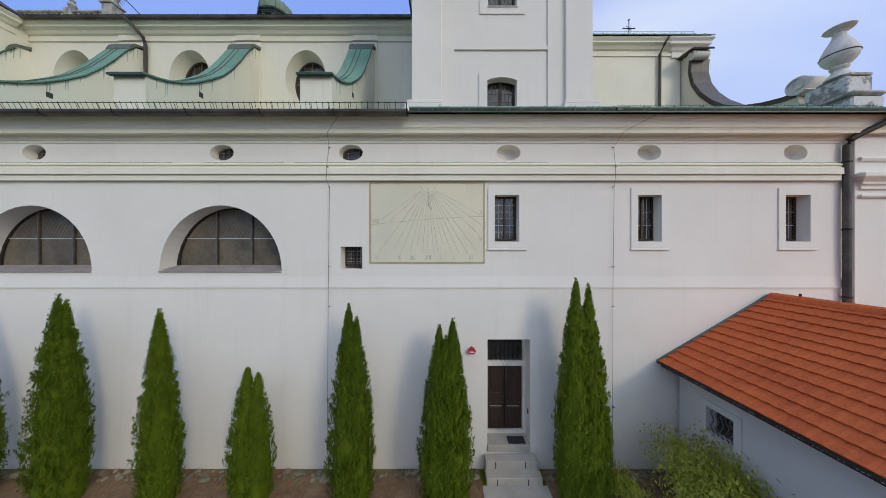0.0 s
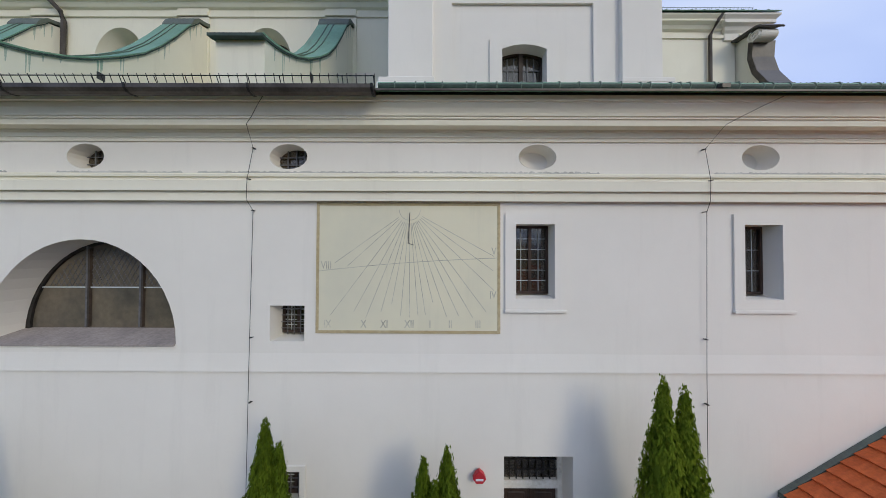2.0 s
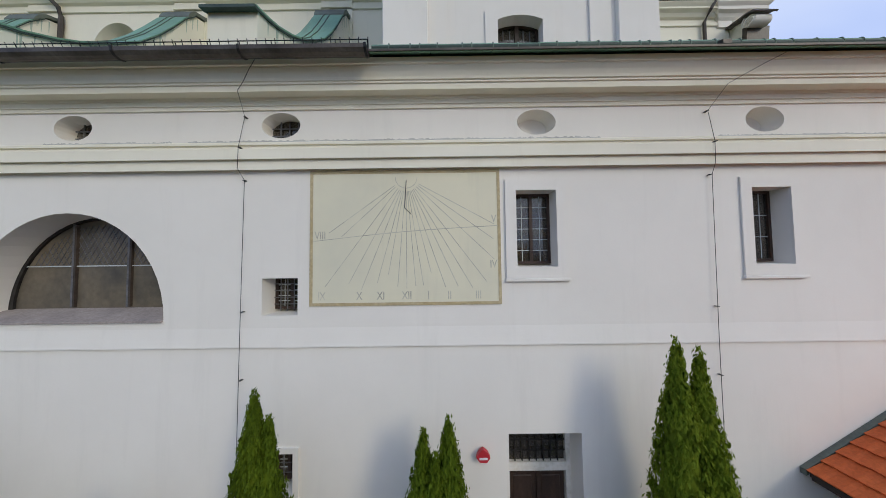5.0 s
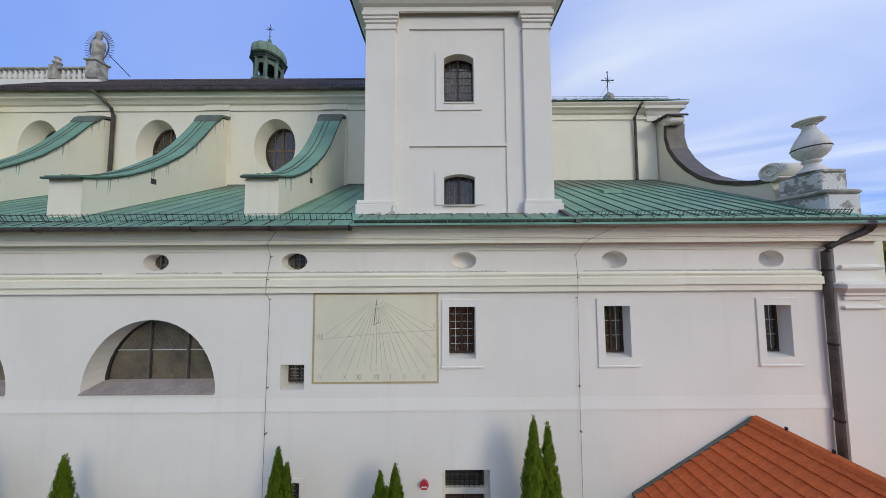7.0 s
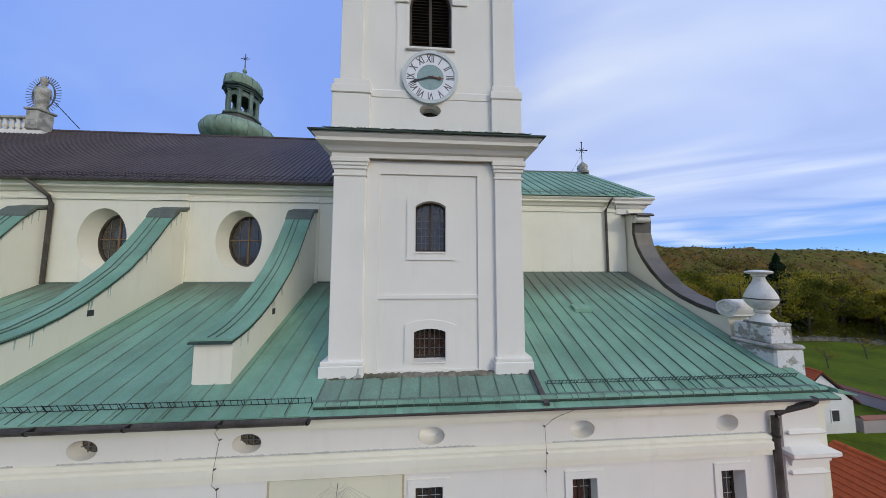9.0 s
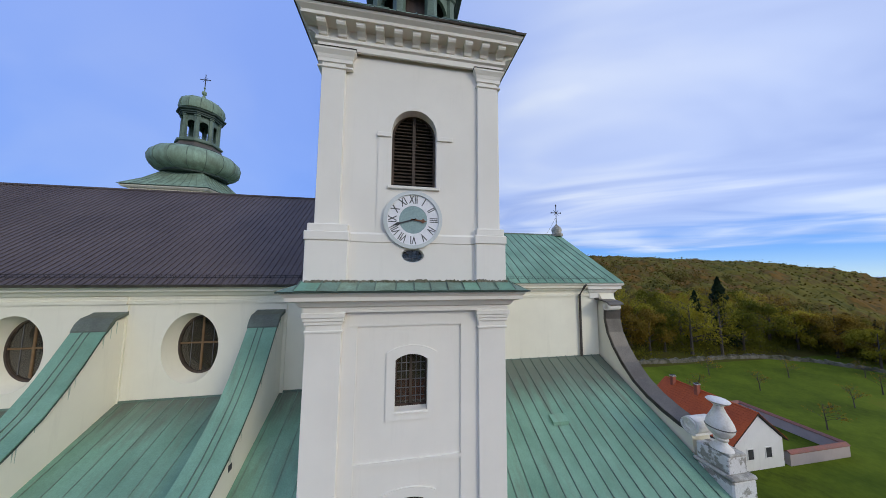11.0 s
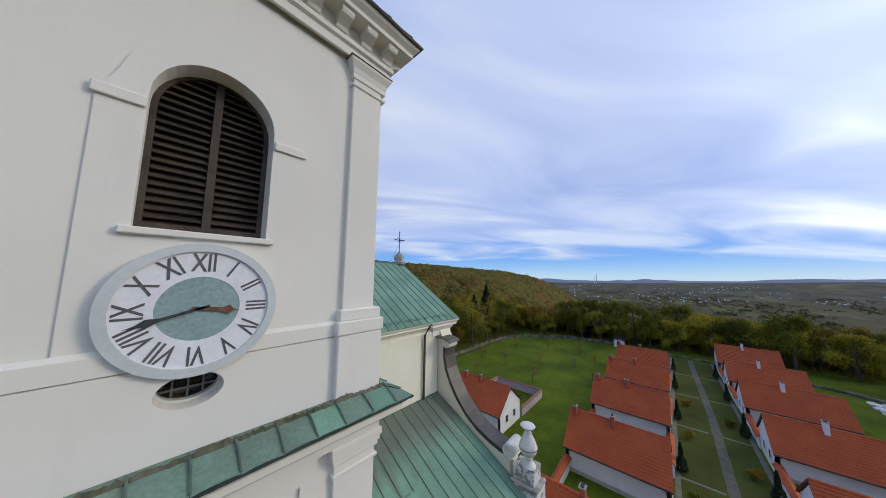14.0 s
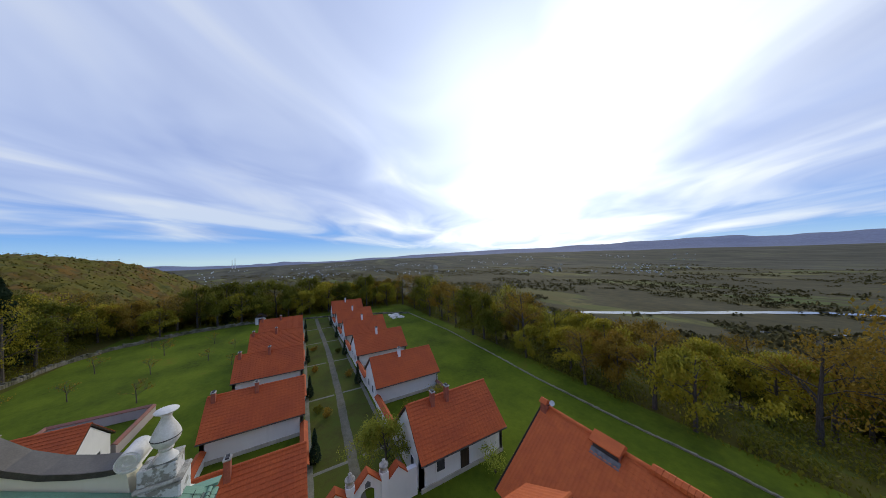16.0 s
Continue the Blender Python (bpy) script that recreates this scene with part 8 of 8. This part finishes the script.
# willow-like tree at the gate and bare orchard trees on the lawn
w = tree_mesh(61, 5.6, 2.6, 10000, "leaf_willow", 0.085, 0.5, 0.25)
tagged(w, "drooping light green willow tree beside the gate", "tree")
w.location = (23.0, -2.4, 0)
o1 = tree_mesh(62, 3.4, 1.7, 160, "leaf_rust", 0.10, 0.0, 0.35)
tagged(o1, "small bare orchard tree on the lawn", "tree", "orchard trees on the lawn")
o1.location = (52, 24, 0)
for x, y, s in ((58, 33, 0.9), (64, 27, 0.9), (70, 36, 1.0), (75, 29, 1.1), (79, 22, 0.9), (66, 20, 0.8), (57, 39, 1.0), (84, 34, 0.9), (49, 35, 0.8), (61, 15.5, 0.7), (45, 33, 0.8), (72, 17, 0.7)):
    copy_thing(o1, Matrix.Translation((x, y, 0)) @ Matrix.Rotation(x, 4, "Z") @ Matrix.Diagonal((s, s, s, 1))).matrix_basis = Matrix.Translation((x, y, 0)) @ Matrix.Rotation(x, 4, "Z") @ Matrix.Diagonal((s, s, s, 1))
for k, (x, y, r, h, mt) in enumerate(((27.8, -6.2, 1.0, 1.5, "leaf_yellow"), (29.6, -7.6, 1.0, 1.4, "leaf_green"), (31.0, -12.0, 1.2, 1.3, "leaf_yellow"), (36.0, 2.4, 0.5, 0.7, "leaf_green"), (48.6, 2.3, 0.5, 0.8, "leaf_rust"), (34.0, 1.6, 0.5, 0.9, "leaf_rust"), (44, -2.4, 0.6, 0.9, "leaf_rust"), (56, -2.3, 0.6, 0.9, "leaf_green"), (60, 2.0, 0.6, 0.8, "leaf_rust"), (17.8, -10.5, 1.1, 1.8, "leaf_bush"))):
    bush(x, y, r, h, 900, mt, 70 + k, "garden shrub with autumn leaves", 0.09)


# far woods: a closed, uneven canopy over the hills, loose leaf clumps over it, and single crowns along its near edge
def in_garden(x, y):
    return -75 < x < (122 if y < 34 else 108) and -96 < y < 72


def canopy(name, cx, cy, a0, a1):
    angles = np.radians(np.arange(a0, a1, 0.36))
    radii = [66.0]
    while radii[-1] < 900:
        radii.append(radii[-1] * 1.0095)
    verts, ok = [], []
    for r in radii:
        for a in angles:
            x, y = cx + r * math.sin(a), cy + r * math.cos(a)
            z = ground_z(x, y)
            ok.append(not in_garden(x, y) and not (x < -60 and y > -40) and z > -64)
            top = 5.4 + 2.4 * noise.noise(Vector((x / 24, y / 24, 3.0))) + 3.2 * noise.noise(Vector((x / 8.5, y / 8.5, 1.0))) + 1.9 * noise.noise(Vector((x / 3.6, y / 3.6, 5.0))) + 0.8 * noise.noise(Vector((x / 1.4, y / 1.4, 8.0)))
            verts.append((x, y, z + max(0.6, top)))
    w = len(angles)
    faces = []
    for j in range(len(radii) - 1):
        for i in range(w - 1):
            q = (j * w + i, j * w + i + 1, (j + 1) * w + i + 1, (j + 1) * w + i)
            if all(ok[k] for k in q):
                faces.append(q)
    me = bpy.data.meshes.new(name)
    me.from_pydata(verts, [], faces)
    me.polygons.foreach_set("use_smooth", [True] * len(faces))
    me.materials.append(M["forest"])
    tagged(new(name, me), "closed uneven canopy of the autumn woodland", "woodland", "", "stuff")
    # leaf clumps standing out of the canopy
    g = np.random.default_rng(9)
    P = np.array(verts)[np.array(ok)]
    P = P[g.random(len(P)) < 0.85]
    r = np.hypot(P[:, 0] - cx, P[:, 1] - cy)
    k = len(P)
    P = P + g.normal(0, 1, (k, 3)) * np.array([1, 1, 0.5]) * (0.004 * r)[:, None]
    N = g.normal(0, 0.6, (k, 3)) + np.array([0, 0, 1.1])
    ob = leaves(name, P, N, np.tile([0.0, 0.0, 1.0], (k, 1)) + g.normal(0, 0.3, (k, 3)), 0.30 + 0.0021 * r, 0.8, "forest", None, 0.5, 3)
    tagged(ob, "dense autumn leaves on the hills and slopes", "woodland", "", "stuff")


def edge_crowns():
    g = np.random.default_rng(10)
    centres = []
    while len(centres) < 900:
        r, a = 60 + 170 * g.random(), radians(g.uniform(5, 205))
        x, y = 40 + r * math.sin(a), 10 + r * math.cos(a)
        z = ground_z(x, y)
        if in_garden(x, y) or (x < -60 and y > -40) or z < -64:
            continue
        centres.append((x, y, z))
    C = np.array(centres)
    n = len(C)
    size = g.uniform(0.75, 1.25, n)
    idx = np.repeat(np.arange(n), 150)
    k = len(idx)
    # several lobes to a crown
    lobe = g.normal(0, 1, (n, 5, 3)) * np.array([1.5, 1.5, 1.3])
    u = g.normal(size=(k, 3))
    u /= np.linalg.norm(u, axis=1, keepdims=True)
    mid = lobe[idx, g.integers(0, 5, k)]
    P = C[idx] + np.array([0, 0, 5.2]) + (mid + u * g.uniform(0.9, 1.9, (k, 1))) * size[idx][:, None]
    ob = leaves("woodland", P, u + np.array([0, 0, 0.3]), np.tile([0.0, 0.0, 1.0], (k, 1)) + g.normal(0, 0.2, (k, 3)), 0.40, 0.7, "forest", None, 0.6, 4)
    tagged(ob, "leafy crowns along the near edge of the woods", "woodland", "", "stuff")


canopy("woodland", 40, 10, 5, 205)
edge_crowns()


def undergrowth():
    """Low scrub under the trees of the slopes."""
    g = np.random.default_rng(19)
    spots_ = []
    while len(spots_) < 1500:
        side = g.random()
        if side < 0.52:
            x, y = g.uniform(-40, 110), -32 - 62 * g.random() ** 1.7
        elif side < 0.70:
            x, y = 97 + 30 * g.random(), g.uniform(-34, 62)
        else:
            x, y = g.uniform(25, 107), 46.8 + 26 * g.random()
        spots_.append((x, y, ground_z(x, y)))
    C = np.array(spots_)
    idx = np.repeat(np.arange(len(C)), 75)
    k = len(idx)
    u = g.normal(size=(k, 3))
    u /= np.linalg.norm(u, axis=1, keepdims=True)
    u[:, 2] = np.abs(u[:, 2])
    s = g.uniform(0.6, 1.5, len(C))[idx][:, None]
    P = C[idx] + u * np.array([1.7, 1.7, 1.6]) * s * g.uniform(0.6, 1.1, (k, 1))
    ob = leaves("undergrowth", P, u, np.tile([0.0, 0.0, 1.0], (k, 1)), 0.17, 0.6, "leaf_green", None, 0.5, 5)
    tagged(ob, "low green and brown scrub under the trees", "undergrowth", "", "stuff")


undergrowth()


def valley_trees():
    """Tree lines and copses on the valley plain."""
    g = np.random.default_rng(29)
    spots_ = []
    while len(spots_) < 10000:
        r, a = 330 + 1900 * g.random() ** 1.5, radians(g.uniform(62, 215))
        x, y = r * math.sin(a), r * math.cos(a)
        z = ground_z(x, y)
        if z > -70:
            continue
        near_river = min(abs((x - qx) + (y - qy)) + abs((x - qx) - (y - qy)) for qx, qy in RIV) < 14
        if near_river or noise.noise(Vector((x / 420, y / 150, 8.2))) + 0.5 * noise.noise(Vector((x / 90, y / 60, 2.2))) < 0.04:
            continue
        spots_.append((x, y, z))
    for (xa, ya), (xb, yb) in zip(RIV[1:5], RIV[2:6]):
        for _k in range(5):
            q = g.random()
            off = g.uniform(15, 21)
            spots_.append((xa + (xb - xa) * q - off * 0.80, ya + (yb - ya) * q + off * 0.60, PLAIN + g.uniform(-1.5, 0.5)))
    C = np.array(spots_)
    idx = np.repeat(np.arange(len(C)), 8)
    k = len(idx)
    s = g.uniform(0.6, 1.4, len(C))[idx]
    P = C[idx] + g.normal(0, 1, (k, 3)) * np.array([2.2, 2.2, 1.0]) * s[:, None] + np.array([0, 0, 1.6])
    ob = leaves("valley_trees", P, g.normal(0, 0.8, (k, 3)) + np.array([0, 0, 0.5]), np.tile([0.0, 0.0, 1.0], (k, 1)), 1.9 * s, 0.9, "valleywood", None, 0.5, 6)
    tagged(ob, "dark tree lines and copses on the valley plain", "trees", "", "stuff")


valley_trees()


def stones():
    """Rubble strip at the foot of the church wall."""
    g = np.random.default_rng(33)
    bm = bmesh.new()
    for i in range(420):
        x = g.uniform(-16, 7)
        if 1.0 < x < 3.0:
            continue
        y = g.uniform(7.12, 7.46)
        s = g.uniform(0.03, 0.085)
        geo = bmesh.ops.create_icosphere(bm, subdivisions=1, radius=s, matrix=Matrix.Translation((x, y, 0.03 + s * 0.3)) @ Matrix.Rotation(g.uniform(0, 6), 4, "Z") @ Matrix.Diagonal((1.3, 1.0, 0.7, 1)))
    solid("stone_strip", bm, "rubble", "strip of rough stones at the foot of the church wall", "stones", "stuff")


stones()


# villages and houses in the valley
def villages():
    g = np.random.default_rng(12)
    bm = bmesh.new()
    for _ in range(1100):
        a, r = radians(g.uniform(75, 165)), 1300 + 1500 * g.random()
        x, y = r * math.sin(a), r * math.cos(a)
        cl = noise.noise(Vector((x / 260, y / 260, 3.3)))
        if cl < 0.16:
            continue
        z = ground_z(x, y)
        w, d, h = g.uniform(5, 8), g.uniform(4, 7), g.uniform(2, 3.5)
        b = prism(bm, [(x - w / 2, z - 1), (x + w / 2, z - 1), (x + w / 2, z + h), (x, z + h + 2), (x - w / 2, z + h)], "y", y - d / 2, y + d / 2)
    solid("village", bm, "rim", "scattered pale village houses far in the valley", "village", "stuff")


villages()


# small things far off
def far_things():
    for k, (x, y, h) in enumerate(((3041, 547, 62), (3075, 575, 40))):
        z = ground_z(x, y)
        h = h - z
        ob = thing("chimney_stack", (x, y, z), "tall thin pale chimney stack on the horizon", "chimney stack", "stacks on the horizon")
        part("shaft", lathe(bmesh.new(), [(3.6, 0), (2.4, h * 0.6), (1.9, h)], 10, (x, y, z - 3)), "rim", ob, smooth=True)
    hut = thing("garden_hut", (95.5, 15.0, 0), "small white hut with a dark pitched roof at the garden's end", "hut")
    part("body", bx(94.2, 96.8, 13.8, 16.2, -0.2, 2.0), "house", hut)
    part("roof", prism(bmesh.new(), [(13.5, 1.95), (15.0, 3.1), (16.5, 1.95), (16.5, 1.85), (15.0, 2.95), (13.5, 1.85)], "x", 93.9, 97.1), "louvre", hut)
    part("door", bx(94.17, 94.197, 14.6, 15.4, 0.0, 1.75), "doorwood", hut)
    g = np.random.default_rng(77)
    bm = bmesh.new()
    for i in range(90):
        x, y = 80 + g.uniform(-3.5, 3.0), -22.5 + g.uniform(-1.8, 1.8)
        s = g.uniform(0.15, 0.4)
        box(bm, x - s, x + s, y - s * 0.7, y + s * 0.7, -0.05, s * 0.8, bevel=0.05)
    solid("stone_heap", bm, "stonewhite", "heap of pale building stones on the lawn", "stones", "stuff")
    dish = thing("satellite_dish", (14.9, -14.2, 6.2), "small grey satellite dish on the roof end chimney", "satellite dish")
    b = lathe(bmesh.new(), [(0.02, 0.0), (0.11, 0.015), (0.21, 0.055), (0.22, 0.07), (0.10, 0.035), (0.02, 0.02)], 16)
    b.transform(Matrix.Translation((14.62, -14.2, 6.45)) @ Euler((radians(-65), 0, radians(20))).to_matrix().to_4x4())
    part("reflector", b, "rim", dish, smooth=True)
    part("mast", tube(bmesh.new(), [(14.98, -14.0, 6.1), (14.66, -14.2, 6.40)], 0.025, 6), "iron", dish)


far_things()

# ---- roof tiles of the wing, last ----
lay_tiles("tile", wing, WE - 0.04, WZ0 + 0.02, ang, 1.57, WY1 + 0.02, 0.218, ROWS_N, slope_len + 0.06, "tile")
lay_tiles("roof_tiles", wing, WE - 0.04, WZ0 + 0.02, ang, 1.57 - 48 * 0.218, 1.575, 0.218, ROWS_N, slope_len + 0.06, "tile", True)
lay_tiles("roof_tiles", wing, 2 * WR - WE + 0.04, WZ0 + 0.02, ang, WY0 - 0.3, WY1, 0.30, ROWS_N, slope_len + 0.06, "tile", True, -1)
